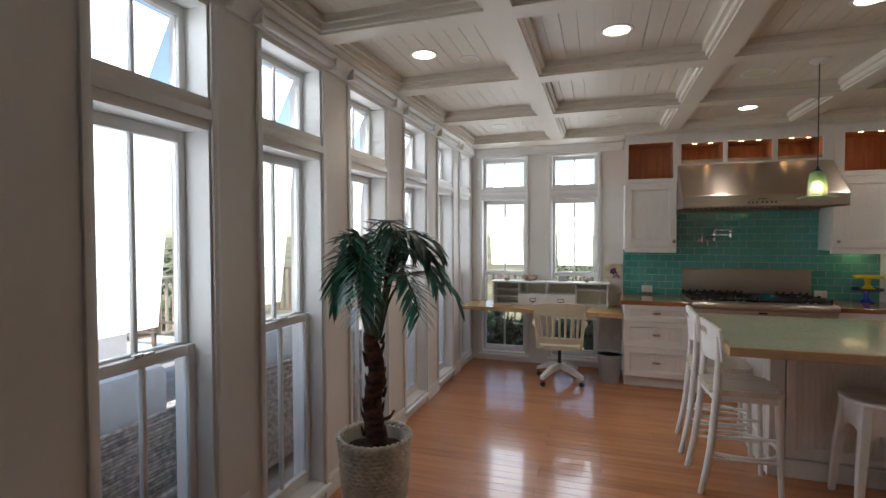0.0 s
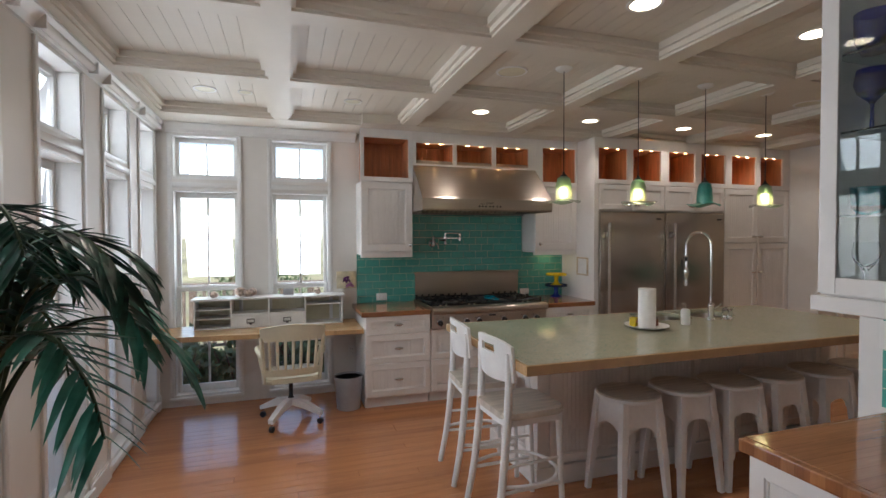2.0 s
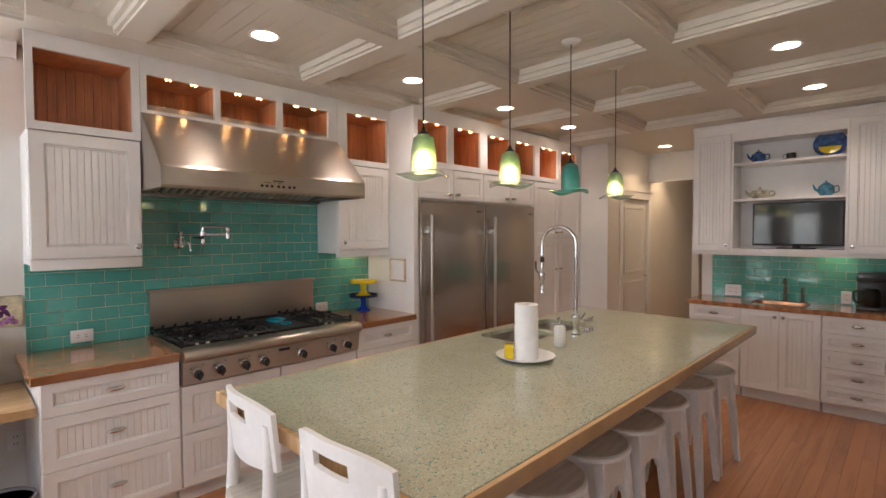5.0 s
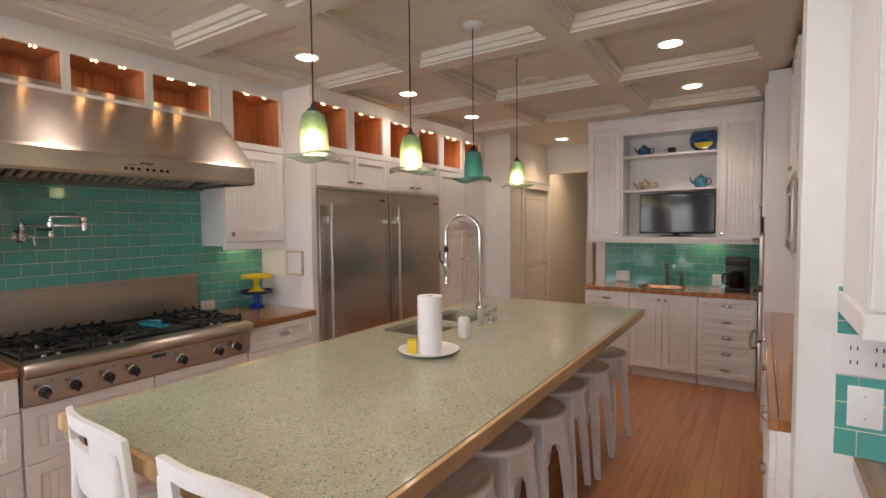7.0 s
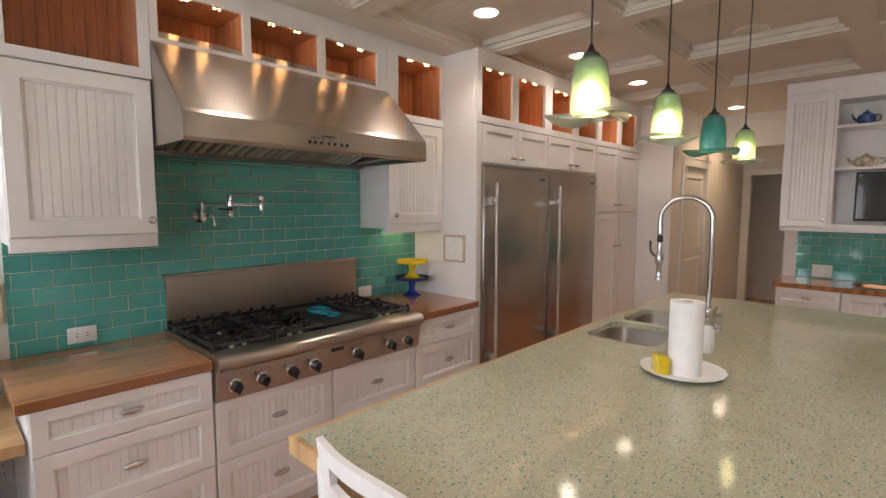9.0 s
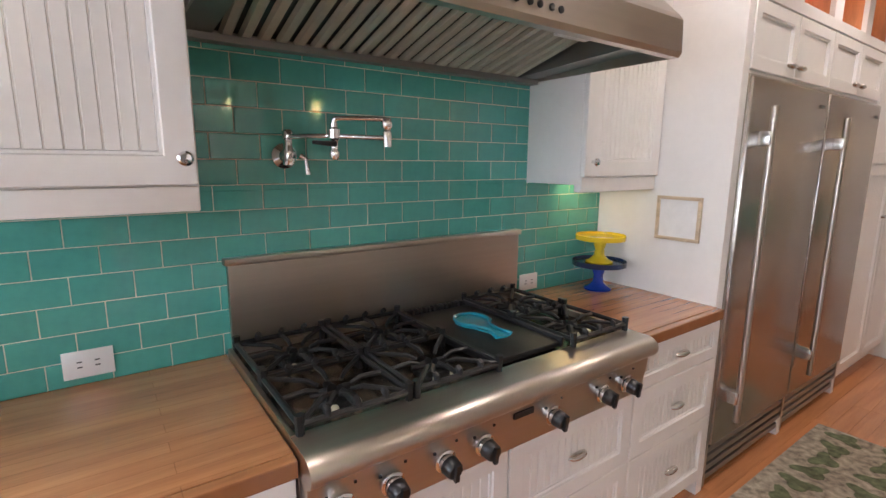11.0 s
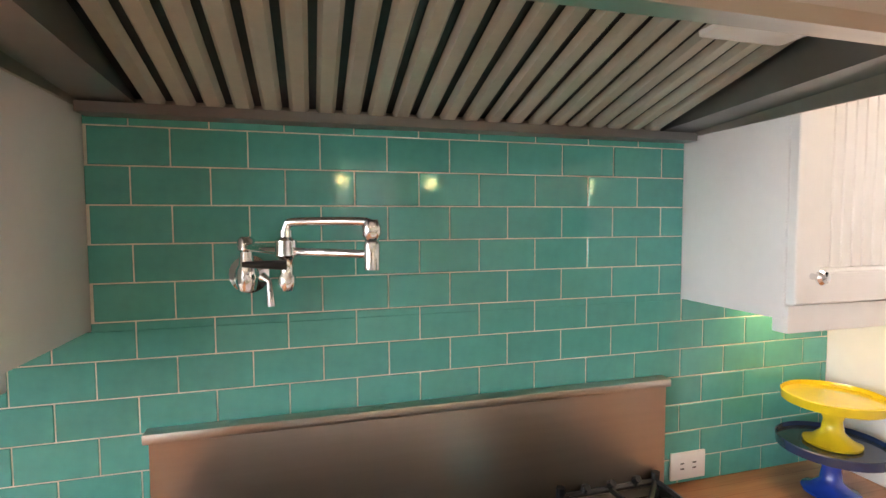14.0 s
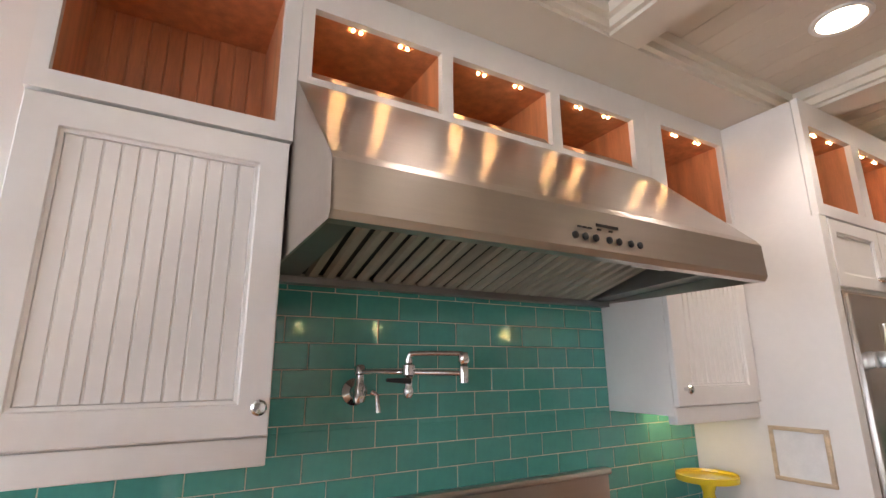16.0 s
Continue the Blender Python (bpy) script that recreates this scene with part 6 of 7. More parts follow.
for x0, x1 in ((0.324, 0.650), (0.653, 0.978)):
    dr = part("drawer", boxes((x0, x1, -0.004, HD - 0.02, 0.014, 0.12), bevel=0.002), CHAIR_PAINT, hutch, smooth=False)
    mid = (x0 + x1) / 2
    part("label_holder", boxes((mid - 0.035, mid + 0.035, -0.009, -0.004, 0.078, 0.084), (mid - 0.035, mid - 0.029, -0.009, -0.004, 0.05, 0.078), (mid + 0.029, mid + 0.035, -0.009, -0.004, 0.05, 0.078), (mid - 0.035, mid + 0.035, -0.011, -0.004, 0.042, 0.050), (mid - 0.010, mid + 0.010, -0.022, -0.004, 0.032, 0.042)), BLACK, dr, "dark metal label holder", smooth=False)
shells = random.Random(5)
for x, y, r in ((-0.72, 7.02, 0.055), (-0.66, 7.0, 0.045), (-0.62, 7.04, 0.05), (0.0, 7.02, 0.035), (-0.95, 7.0, 0.04)):
    bm = bmesh.new()
    bmesh.ops.create_icosphere(bm, subdivisions=2, radius=r)
    for v in bm.verts:
        v.co *= 1 + 0.35 * noise.noise(v.co * 40 + Vector((x * 9, 0, 0)))
        v.co.z *= 0.8
    low = min(v.co.z for v in bm.verts)
    for v in bm.verts:
        v.co.z -= low
    single("seashell", bm, material("shell_%d" % int(r * 1000), (0.55, 0.42, 0.33), 0.5, vary=0.4, scale=40), "knobbly pale brown seashell on the desk organizer", "shell", "shells on the desk", pose(x, y, 0.759 + HH + 0.018))
lampish = thing("photo_frame", pose(-0.28, 7.03, 0.759 + HH + 0.018, -12), "small propped dark photo frame on the desk organizer", "picture")
part("frame_bar", boxes((-0.05, 0.05, -0.01, 0, 0, 0.065), bevel=0.002), GREY_PLASTIC, lampish)


def desk_chair():
    ch = thing("desk_chair", pose(-0.27, 6.44, 0, 0, 0, 4), "cream wooden swivel desk chair with a slatted back", "chair")
    part("post", lathe([(0, 0.17), (0.028, 0.17), (0.028, 0.20), (0.018, 0.22), (0.018, 0.34), (0.045, 0.36), (0.05, 0.385), (0, 0.385)], 20), BLACK, ch, "black swivel post")
    for k in range(4):
        a = radians(45 + 90 * k + 8)
        c, s = math.cos(a), math.sin(a)
        bm = bmesh.new()
        rr = []
        for reach, z0, z1, half in ((0.02, 0.145, 0.205, 0.026), (0.15, 0.12, 0.185, 0.026), (0.30, 0.075, 0.11, 0.024)):
            rr.append([bm.verts.new((reach * c - s * h, reach * s + c * h, z)) for h, z in ((-half, z0), (half, z0), (half, z1), (-half, z1))])
        for p, q in zip(rr, rr[1:]):
            for j in range(4):
                bm.faces.new((p[j], p[(j + 1) % 4], q[(j + 1) % 4], q[j]))
        bm.faces.new(rr[0][::-1]), bm.faces.new(rr[-1])
        leg = part("leg", bm, CHAIR_PAINT, ch, smooth=False)
        part("caster", tube([(0.285 * c - s * 0.012, 0.285 * s + c * 0.012, 0.026), (0.285 * c + s * 0.012, 0.285 * s - c * 0.012, 0.026)], 0.026, 16), BLACK, leg, "black caster wheel")
        part("caster_stem", tube([(0.285 * c, 0.285 * s, 0.04), (0.285 * c, 0.285 * s, 0.085)], 0.008, 8), NICKEL, leg)
    seat = bmesh.new()
    prism(rounded(-0.235, 0.235, -0.22, 0.22, 0.07), 2, 0.39, 0.435, seat)
    bmesh.ops.bevel(seat, geom=[e for e in seat.edges if abs(e.verts[0].co.z - e.verts[1].co.z) < 0.001], offset=0.014, segments=3, affect="EDGES")
    part("seat", seat, CREAM, ch, "scooped cream wooden seat")
    # back: two posts, a curved crest rail, a lower rail and slats
    def back_at(u, z):
        return (u * 0.225 * (1 + 0.10 * (z - 0.45) / 0.4), -0.215 - (z - 0.43) * 0.22 - 0.045 * (1 - u * u) + 0.02, z)
    for s in (-1, 1):
        part("back_post", tube([back_at(s, 0.40), back_at(s, 0.60), back_at(s, 0.80)], 0.017, 10), CREAM, ch)
    for name, z0, z1, extra in (("crest_rail", 0.765, 0.875, 0.03), ("lower_rail", 0.46, 0.52, 0.0)):
        bm = bmesh.new()
        cols = []
        for k in range(13):
            u = -1.04 + 2.08 * k / 12
            x0, y0, _ = back_at(u, z0)
            x1, y1, _ = back_at(u, z1)
            rise = extra * (1 - u * u)
            cols.append([bm.verts.new(p) for p in ((x0, y0 + 0.010, z0), (x1, y1 + 0.010, z1 + rise), (x1, y1 - 0.010, z1 + rise), (x0, y0 - 0.010, z0))])
        for p, q in zip(cols, cols[1:]):
            for j in range(4):
                bm.faces.new((p[j], p[(j + 1) % 4], q[(j + 1) % 4], q[j]))
        bm.faces.new(cols[0]), bm.faces.new(cols[-1][::-1])
        part(name, bm, CREAM, ch)
    for k in range(7):
        u = -0.78 + 1.56 * k / 6
        part("slat", tube([back_at(u, 0.50), back_at(u, 0.64), back_at(u, 0.785)], [0.011, 0.013, 0.011], 8), CREAM, ch)
    for s in (-1, 1):
        part("arm_rest", tube(bend([back_at(s, 0.63), (s * 0.265, -0.12, 0.645), (s * 0.275, 0.05, 0.645), (s * 0.255, 0.15, 0.635)], 5), 0.019, 10), CREAM, ch)
        part("arm_post", tube([(s * 0.225, 0.08, 0.42), (s * 0.268, 0.07, 0.635)], 0.014, 10), CREAM, ch)
    return ch


desk_chair()
bin_ = thing("waste_bin", pose(0.25, 6.60, 0), "small round frosted grey waste bin below the desk", "waste bin")
part("bin_body", lathe([(0, 0.0), (0.105, 0.0), (0.108, 0.01), (0.128, 0.30), (0.125, 0.30), (0.103, 0.015), (0, 0.012)], 30), GREY_PLASTIC, bin_)
part("rim", lathe([(0.124, 0.292), (0.133, 0.295), (0.133, 0.308), (0.124, 0.308), (0.124, 0.292)], 30), GREY_PLASTIC, bin_)


# ---- potted palm ----
def potted_palm(x, y):
    palm = thing("potted_palm", pose(x, y, 0), "artificial palm with drooping fronds in a white wicker pot", "plant")
    pot = bmesh.new()
    rows, seg, rim_z = 26, 56, 0.56
    for k in range(rows):
        z, r = 0.01 + rim_z * k / rows, 0.135 + 0.045 * (k / rows)
        pts = []
        for j in range(seg + 1):
            a = 2 * math.pi * j / seg
            w = 0.006 * (1 if (j + k) % 2 else -1)
            pts.append(((r + w) * math.cos(a), (r + w) * math.sin(a), z))
        tube(pts, 0.0085, 5, pot)
    weave = part("wicker_wall", pot, WICKER, palm, "woven white wicker")
    part("pot_liner", lathe([(0, 0.0), (0.128, 0.0), (0.130, 0.02), (0.168, rim_z), (0.160, rim_z), (0.15, 0.46), (0, 0.46)], 32), STOOL_SEAT, palm)
    rim = bmesh.new()
    for ph in (0, math.pi):
        tube([((0.180 + 0.008 * math.cos(18 * t + ph)) * math.cos(t), (0.180 + 0.008 * math.cos(18 * t + ph)) * math.sin(t), rim_z + 0.012 + 0.008 * math.sin(18 * t + ph)) for t in [2 * math.pi * j / 120 for j in range(121)]], 0.009, 6, rim)
    part("braided_rim", rim, WICKER, palm, "braided rim")
    bm = lathe([(0.0, 0.52), (0.06, 0.525), (0.12, 0.515), (0.158, 0.50), (0.158, 0.45)], 30)
    for v in bm.verts:
        v.co.z += 0.02 * noise.noise(v.co * 25)
    part("moss", bm, SOIL, palm, "dark potting moss")
    trunk = bmesh.new()
    line = [Vector((0.015 * math.sin(k * 0.5), 0.01 * math.sin(k * 0.7 + 1), 0.50 + 0.60 * k / 24)) for k in range(25)]
    tube(line, [(0.056 - 0.018 * (k / 24)) * (1 + 0.07 * math.sin(k * 2.2)) for k in range(25)], 18, trunk)
    for v in trunk.verts:
        d = noise.noise(v.co * 28)
        v.co.x *= 1 + 0.13 * d
        v.co.y *= 1 + 0.13 * d
    part("trunk", trunk, TRUNK, palm, "shaggy dark brown trunk")
    pick = random.Random(11)
    for k in range(26):
        a, z = pick.uniform(0, 6.28), 0.55 + 0.54 * k / 25
        c, s = math.cos(a), math.sin(a)
        r = 0.051 - 0.015 * (k / 25)
        part("bark_scale", tube([(r * c, r * s, z), ((r + 0.012) * c, (r + 0.012) * s, z + 0.03), ((r + 0.02) * c, (r + 0.02) * s, z + 0.055)], [0.012, 0.008, 0.002], 5), TRUNK, palm)
    part("side_shoot", tube(bend([(0.05, 0.0, 0.66), (0.09, -0.01, 0.68), (0.12, -0.02, 0.72)], 4), [0.010] * 5 + [0.006] * 4, 6), TRUNK, palm)
    # fronds: tall stems in a bundle that arch over, with paired hanging leaflets
    for f in range(26):
        a = 2 * math.pi * (f * 0.382) + pick.uniform(-0.2, 0.2)
        tier = f % 3
        rise = pick.uniform(0.50, 0.60) * (1.0, 0.86, 0.66)[tier]
        reach = pick.uniform(0.21, 0.30) * (0.85, 1.0, 1.0)[tier] * (0.92 + 0.46 * math.cos(a + 0.15))
        droop = pick.uniform(0.10, 0.17) * (0.8, 1.2, 1.3)[tier]
        c, s = math.cos(a), math.sin(a)
        start = Vector((0.03 * c, 0.03 * s, 1.07))
        stem = bend([start, start + Vector((0.05 * c, 0.05 * s, rise * 0.58)), start + Vector((reach * 0.36 * c, reach * 0.36 * s, rise * 0.95)), start + Vector((reach * 0.68 * c, reach * 0.68 * s, rise)), start + Vector((reach * 0.93 * c, reach * 0.93 * s, rise - droop * 0.45)), start + Vector((reach * 1.04 * c, reach * 1.04 * s, rise - droop))], 7)
        count = len(stem)
        frond = part("frond_stem", tube(stem, [0.009 - 0.0065 * k / (count - 1) for k in range(count)], 6), STEM, palm, "arching green stem")
        leaves = bmesh.new()
        fine = [(p, q - p) for p, q in zip(stem, stem[1:])]
        fine = fine[int(len(fine) * 0.30):]
        for n, (p, way) in enumerate(fine):
            if n % 4 == 3:
                continue
            way = way.normalized()
            side = Vector((-s, c, 0))
            share = n / len(fine)
            for sgn in (-1, 1):
                length = (0.110 * math.sin(math.pi * (0.22 + 0.62 * share)) + 0.035) * pick.uniform(0.85, 1.15)
                out = (side * sgn * pick.uniform(0.72, 0.92) + way * (0.50 + 0.55 * share) + Vector((0, 0, pick.uniform(0.0, 0.22)))).normalized()
                half = 0.0095
                across = out.cross(Vector((0, 0, 1)).cross(out)).normalized().cross(out).normalized()
                fall = pick.uniform(0.15, 0.38) * length
                pts = []
                for u, wide in ((0, 0.35), (0.22, 1.0), (0.55, 0.85), (0.82, 0.45)):
                    centre = p + out * length * u + Vector((0, 0, -fall * u * u))
                    pts.append((leaves.verts.new(centre + across * half * wide), leaves.verts.new(centre - Vector((0, 0, 0.003))), leaves.verts.new(centre - across * half * wide)))
                tip = leaves.verts.new(p + out * length + Vector((0, 0, -fall)))
                for (a0, b0, c0), (a1, b1, c1) in zip(pts, pts[1:]):
                    leaves.faces.new((a0, a1, b1, b0)), leaves.faces.new((b0, b1, c1, c0))
                leaves.faces.new((pts[-1][0], tip, pts[-1][1])), leaves.faces.new((pts[-1][1], tip, pts[-1][2]))
        # two fronds in three take the colour with window light in it
        tagged(part("leaf_blade", leaves, LEAF if f % 3 == 0 else LEAF_LIT, frond, "slender blue-green leaflets"), kind="stuff")
    return palm


potted_palm(-0.955, 3.28)


# ---- passage ----
def panel_door(m, w, h, label):
    ob = tagged(thing("door_1", m, label, "door"), kind="structure")
    part("leaf", boxes((0.0, w, 0.03, 0.045, 0.005, h)), TRIM, ob, smooth=False)
    for z0, z1 in ((0.12, 0.95), (1.05, h - 0.1)):
        part("door_panel", panel_front(w - 0.2, z1 - z0, 0.03, False), TRIM, ob, smooth=False).matrix_basis = pose(0.1, 0.03, z0)
    part("casing", boxes((-0.09, 0.0, -0.02, 0.0, 0, h + 0.09), (w, w + 0.09, -0.02, 0.0, 0, h + 0.09), (0, w, -0.02, 0.0, h, h + 0.09), (-0.11, w + 0.11, -0.03, 0.0, h + 0.09, h + 0.115), bevel=0.003), TRIM, ob, smooth=False)
    part("lever", tube([(w - 0.06, 0.03, 1.0), (w - 0.06, -0.02, 1.0), (w - 0.15, -0.02, 1.0)], 0.008, 8), NICKEL, ob)
    return ob


panel_door(pose(6.16, 6.12, 0), 0.83, 2.05, "white panelled passage door with a wide casing, closed")
setting("doorway_casing", boxes((8.86, 8.90, 5.112, 5.20, 0, 2.15), (8.86, 8.90, 5.20, 6.0, 2.06, 2.15), (8.86, 8.90, 6.0, 6.1, 0, 2.15), bevel=0.004), TRIM, "white casing round the passage opening", "trim")
mirror = thing("oval_mirror", pose(7.9, 5.111, 1.45, 0, 0, 180), "oval dark-framed wall mirror in the passage", "mirror")
part("mirror_rim", tube([(0.19 * math.cos(t), -0.015, 0.32 * math.sin(t)) for t in [2 * math.pi * k / 40 for k in range(41)]], 0.016, 8), RAIL_WOOD, mirror, "dark wooden rim")
part("mirror_glass", prism([(0.19 * math.cos(t), 0.32 * math.sin(t)) for t in [2 * math.pi * k / 40 for k in range(40)]], 1, -0.012, -0.004), material("mirror_silver", (0.8, 0.8, 0.8), 0.02, metal=1.0, vary=0), mirror, smooth=False)


# ---- outdoors ----
ground = bmesh.new()
add_box(ground, -900, 900, -900, 900, -0.9, -0.75)
setting("ground", ground, EARTH, "dry green meadow reaching the horizon", "ground")
setting("deck", boxes((-6.5, WEST - THICK, -6, 9.7, -0.18, -0.04), (WEST - THICK, 3.0, 9.2, 9.7, -0.18, -0.04)), DECK, "sunlit weathered grey deck boards", "deck")
setting("house_wall_outside", boxes((-3.6, -3.15, 2.6, 3.68, -0.04, 3.4)), material("white_stucco", (0.80, 0.80, 0.80), 0.8, vary=0.04, scale=3, bump=0.4), "sunlit white outside wall beside the deck", "wall")


def deck_rail(m, length, mat, label):
    ob = thing("deck_railing", m, label, "railing", "deck railings")
    part("top_rail", boxes((0, length, -0.05, 0.05, 0.97, 1.01), bevel=0.004), mat, ob)
    part("lower_rail", boxes((0, length, -0.02, 0.02, 0.10, 0.14)), mat, ob, smooth=False)
    for k in range(int(length / 1.6) + 1):
        part("post", boxes((k * 1.6, k * 1.6 + 0.09, -0.045, 0.045, 0, 1.0), bevel=0.004), mat, ob, smooth=False)
    for k in range(int(length / 0.13)):
        if k * 0.13 + 0.05 < length:
            part("baluster", boxes((k * 0.13 + 0.03, k * 0.13 + 0.07, -0.012, 0.012, 0.14, 0.97)), mat, ob, smooth=False)
    return ob


deck_rail(pose(-6.4, 9.55, -0.04), 9.3, RAIL_WOOD, "dark weathered wooden deck railing with balusters")
# west side of the railing: sunlight put into a paler wood colour
deck_rail(pose(-6.4, -4, -0.04, 0, 0, 90), 13.4, material("sunlit_rail", (0.5, 0.42, 0.33), 0.7, vary=0.2), "wooden deck railing with balusters, toned pale for sunlight")


def wicker_sofa(m, label):
    ob = thing("wicker_sofa", m, label, "outdoor sofa", "deck furniture")
    cane = material("grey_wicker", (0.48, 0.46, 0.43), 0.8, vary=0.3, scale=30, bump=0.8, bump_scale=160)
    part("seat_base", boxes((-0.4, 0.4, -0.9, 0.9, 0.08, 0.36), bevel=0.03), cane, ob, "grey wicker base")
    back = bmesh.new()
    for k in range(22):
        tube([(0.36 + 0.004 * (k % 2), -0.92, 0.36 + k * 0.019), (0.40 + 0.004 * (k % 2), 0.0, 0.36 + k * 0.019), (0.36 + 0.004 * (k % 2), 0.92, 0.36 + k * 0.019)], 0.011, 6, back)
    tagged(part("woven_back", back, cane, ob, "woven grey wicker back"), kind="stuff")
    part("arm", boxes((-0.4, 0.4, -1.0, -0.88, 0.08, 0.62), bevel=0.04), cane, ob)
    part("arm", boxes((-0.4, 0.4, 0.88, 1.0, 0.08, 0.62), bevel=0.04), cane, ob)
    for y in (-0.44, 0.44):
        part("seat_cushion", boxes((-0.38, 0.3, y - 0.43, y + 0.43, 0.36, 0.50), bevel=0.05), CUSHION, ob, "pale blue-grey cushion")
        part("back_cushion", boxes((0.14, 0.32, y - 0.43, y + 0.43, 0.50, 0.99), bevel=0.06), CUSHION, ob, "pale blue-grey cushion")
    for x in (-0.33, 0.33):
        for y in (-0.85, 0.85):
            part("foot", boxes((x - 0.03, x + 0.03, y - 0.03, y + 0.03, 0, 0.09)), cane, ob)
    return ob


wicker_sofa(pose(-2.30, 2.12, -0.04, 0, 0, 0), "grey wicker deck sofa with pale cushions")
wicker_sofa(pose(-2.34, 4.25, -0.04, 0, 0, 0), "grey wicker deck sofa with pale cushions")
lounge = thing("deck_chair", pose(-4.55, 5.15, -0.04), "dark slatted deck chair with a white seat cushion", "chair", "deck furniture")
for k in range(7):
    part("back_slat", boxes((-0.27, -0.245, -0.24, 0.24, 0.50 + k * 0.065, 0.545 + k * 0.065), bevel=0.004), RAIL_WOOD, lounge)
for y in (-0.27, 0.24):
    part("rear_post", boxes((-0.28, -0.235, y, y + 0.03, 0, 0.97), bevel=0.004), RAIL_WOOD, lounge)
    part("front_leg", boxes((0.24, 0.28, y, y + 0.03, 0, 0.62), bevel=0.004), RAIL_WOOD, lounge)
    part("arm", boxes((-0.26, 0.30, y - 0.01, y + 0.04, 0.62, 0.645), bevel=0.006), RAIL_WOOD, lounge)
part("seat_frame", boxes((-0.235, 0.24, -0.24, 0.24, 0.34, 0.39), bevel=0.004), RAIL_WOOD, lounge)
part("seat_cushion", boxes((-0.23, 0.25, -0.235, 0.235, 0.39, 0.49), bevel=0.035), CUSHION, lounge, "white seat cushion")
table = thing("deck_table", pose(-4.3, 4.6, -0.04), "low pale table standing on the deck", "table", "deck furniture")
part("table_top", boxes((-0.5, 0.5, -0.6, 0.6, 0.42, 0.46), bevel=0.01), CUSHION, table)
for x in (-0.42, 0.42):
    for y in (-0.52, 0.52):
        part("leg", boxes((x - 0.03, x + 0.03, y - 0.03, y + 0.03, 0, 0.42)), CUSHION, table)


def shrub(x, y, r, h, seed, count=1500):
    pick = random.Random(seed)
    ob = thing("shrub", pose(x, y, -0.75), "dense green shrub beyond the deck", "shrub", "garden shrubs")
    stems = bmesh.new()
    for k in range(9):
        a = pick.uniform(0, 6.28)
        tube([(0, 0, 0), (r * 0.3 * math.cos(a), r * 0.3 * math.sin(a), h * 0.4), (r * 0.7 * math.cos(a), r * 0.7 * math.sin(a), h * 0.8)], [0.03, 0.02, 0.006], 5, stems)
    part("branches", stems, TRUNK, ob)
    verts, faces = [], []
    for k in range(count):
        d = Vector((pick.gauss(0, 1), pick.gauss(0, 1), pick.gauss(0, 1))).normalized()
        s = pick.uniform(0.6, 1.0) * (0.8 + 0.3 * noise.noise(d * 2.5 + Vector((seed, 0, 0))))
        c = Vector((d.x * r * s, d.y * r * s, h * 0.5 + d.z * h * 0.5 * s))
        u = Vector((pick.gauss(0, 1), pick.gauss(0, 1), pick.gauss(0, 1))).normalized()
        v = u.orthogonal().normalized()
        size = pick.uniform(0.035, 0.08)
        n = len(verts)
        verts += [c + u * size, c + v * size * 0.5, c - u * size, c - v * size * 0.5]
        faces.append((n, n + 1, n + 2, n + 3))
    mesh = bpy.data.meshes.new("crown")
    mesh.from_pydata(verts, [], faces)
    mesh.materials.append(SHRUB)
    crown = new("crown", mesh)
    crown.parent = ob
    tagged(crown, "dense small leaves", kind="stuff")


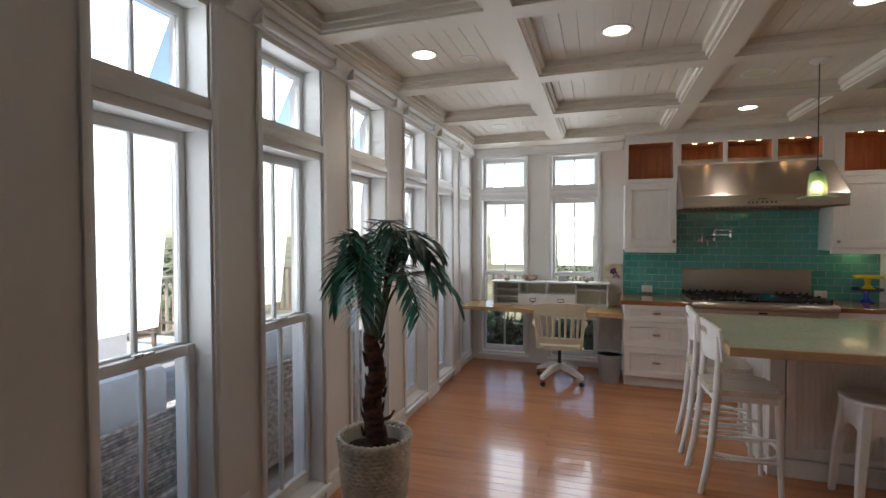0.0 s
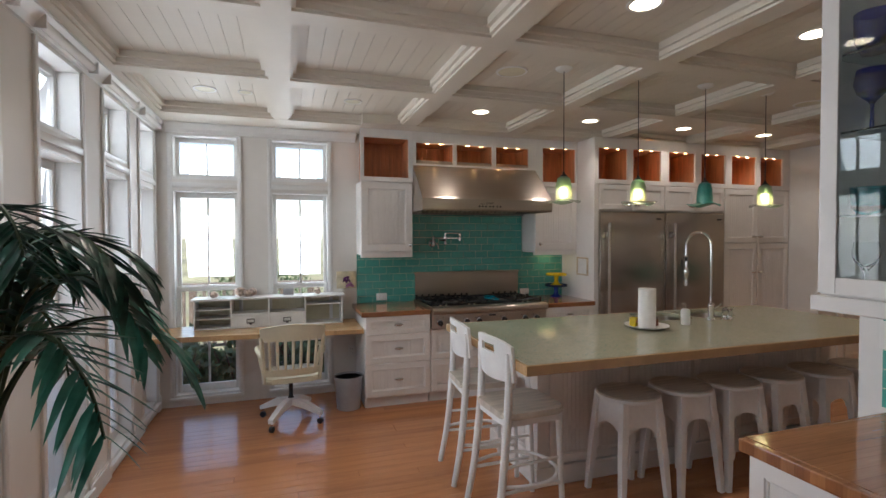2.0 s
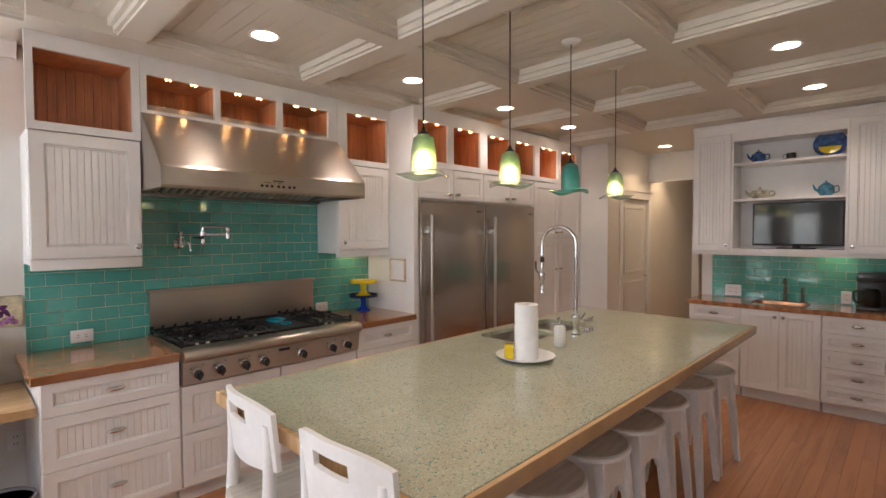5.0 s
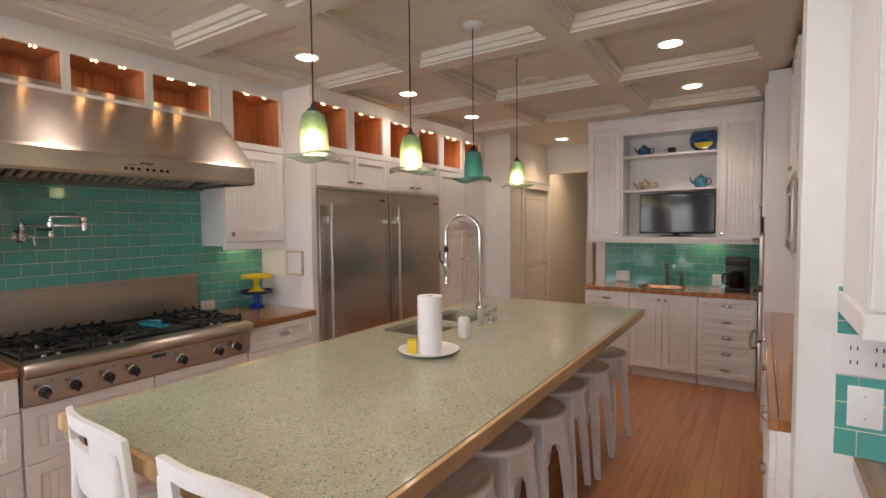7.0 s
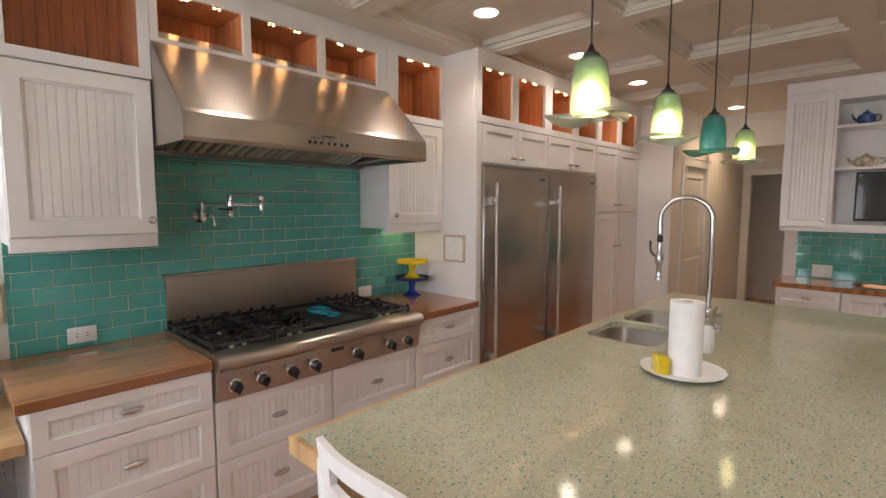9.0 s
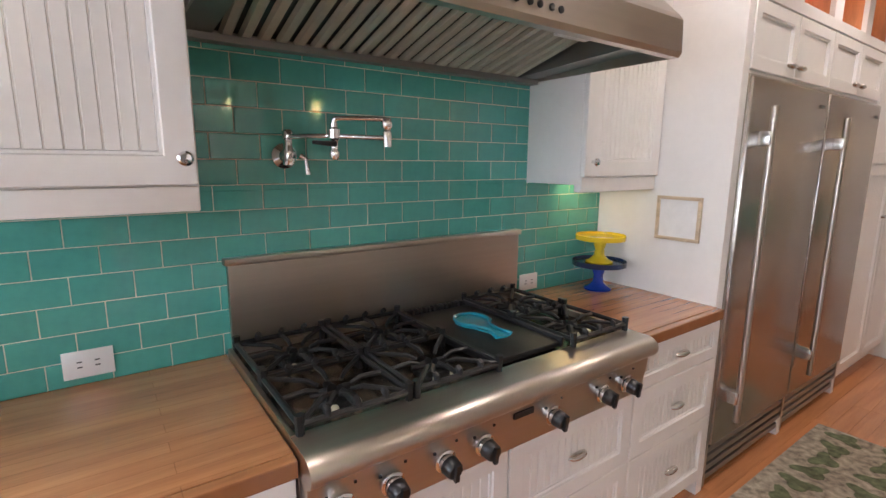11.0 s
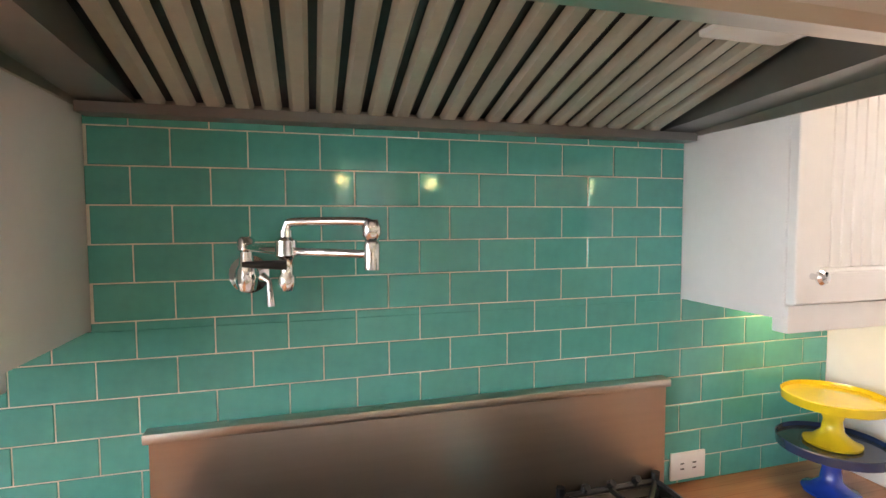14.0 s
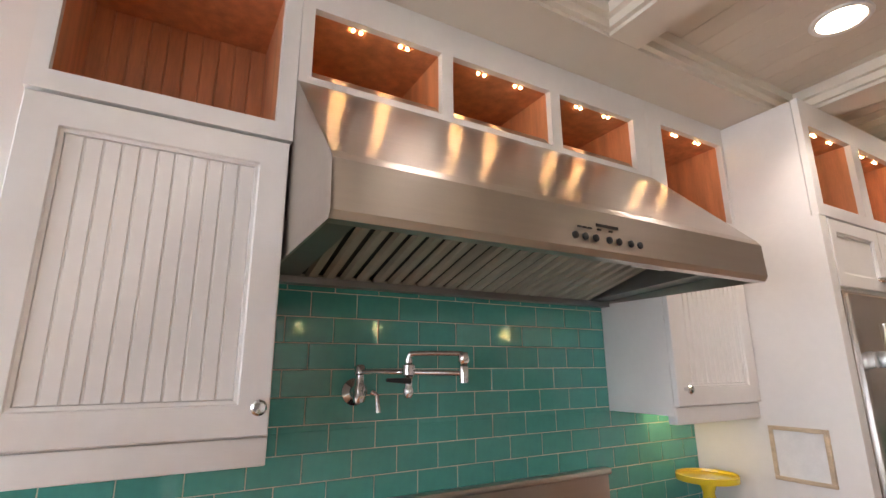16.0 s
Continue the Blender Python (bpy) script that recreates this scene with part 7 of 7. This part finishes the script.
for n, (x, y, r, h) in enumerate(((-1.5, 8.25, 0.62, 1.42), (-0.75, 8.2, 0.6, 1.36), (0.0, 8.25, 0.62, 1.40), (0.75, 8.3, 0.6, 1.35), (-2.4, 8.5, 0.7, 1.3), (1.8, 10.9, 1.0, 1.6), (-3.0, 11.2, 1.0, 1.5), (-5.0, 13.0, 1.6, 1.9), (-9.0, 9.0, 1.8, 2.5), (-9.5, 4.0, 1.8, 2.3), (3.5, 14.0, 1.8, 1.9), (-1.0, 17.0, 2.0, 1.7), (-8.0, 16.0, 2.0, 2.0))):
    shrub(x, y, r, h, n + 1)


# ---- floor boards, then tiles ----
board_meshes = {}


def board_mesh(length):
    key = round(length, 2)
    if key not in board_meshes:
        bm, w, e = bmesh.new(), 0.0829, 0.0009
        rings = [[bm.verts.new(p) for p in ((i, i, z), (key - 0.0008 - i, i, z), (key - 0.0008 - i, w - i, z), (i, w - i, z))] for i, z in ((0, -0.009), (0, -0.0012), (e, 0.0))]
        for p, q in zip(rings, rings[1:]):
            for k in range(4):
                bm.faces.new((p[k], p[(k + 1) % 4], q[(k + 1) % 4], q[k]))
        bm.faces.new(rings[-1])
        board_meshes[key] = finish("floor_board", bm, BOARD)
    return board_meshes[key]


lay, rest_boards = random.Random(21), bmesh.new()
row = 0
y = SOUTH
while y < 7.13:
    x, first_board = WEST, True
    while x < 9.9:
        length = lay.choice((0.8, 1.2, 1.6, 2.0)) if first_board else 2.4
        first_board = False
        length = min(length, 10.0 - x)
        if 2.55 < y < 6.5 and x < 4.3:
            piece("floor_board", board_mesh(length), floor, pose(x, y, 0))
        else:
            add_box(rest_boards, x, x + length - 0.0008, y, y + 0.0829, -0.009, 0.0)
        x += length
    y += 0.0835
remainder = new("floor_board_rest", finish("floor_board_rest", rest_boards, BOARD))
remainder.parent = floor
tagged(remainder, "varnished wooden floor boards", kind="stuff")
tiled("backsplash_range", pose(0, NORTH, 0), [(0.405, 2.868, 0.915, 1.433), (0.935, 2.330, 1.433, 1.866)], 0.907, 1.60, "teal glass subway tiles in running bond behind the range")
tiled("backsplash_bar", pose(EAST, 5.005, 0, 0, 0, -90), [(0.0, 1.515, 0.915, 1.398)], 0.914, 0.03, "teal glass subway tiles in running bond at the bar")
tiled("backsplash_peninsula", pose(2.0, 3.31, 0, 0, 0, -90), [(0.0, 1.7, 0.915, 1.40)], 0.914, 0.05, "turquoise glass subway tiles on the peninsula wall")
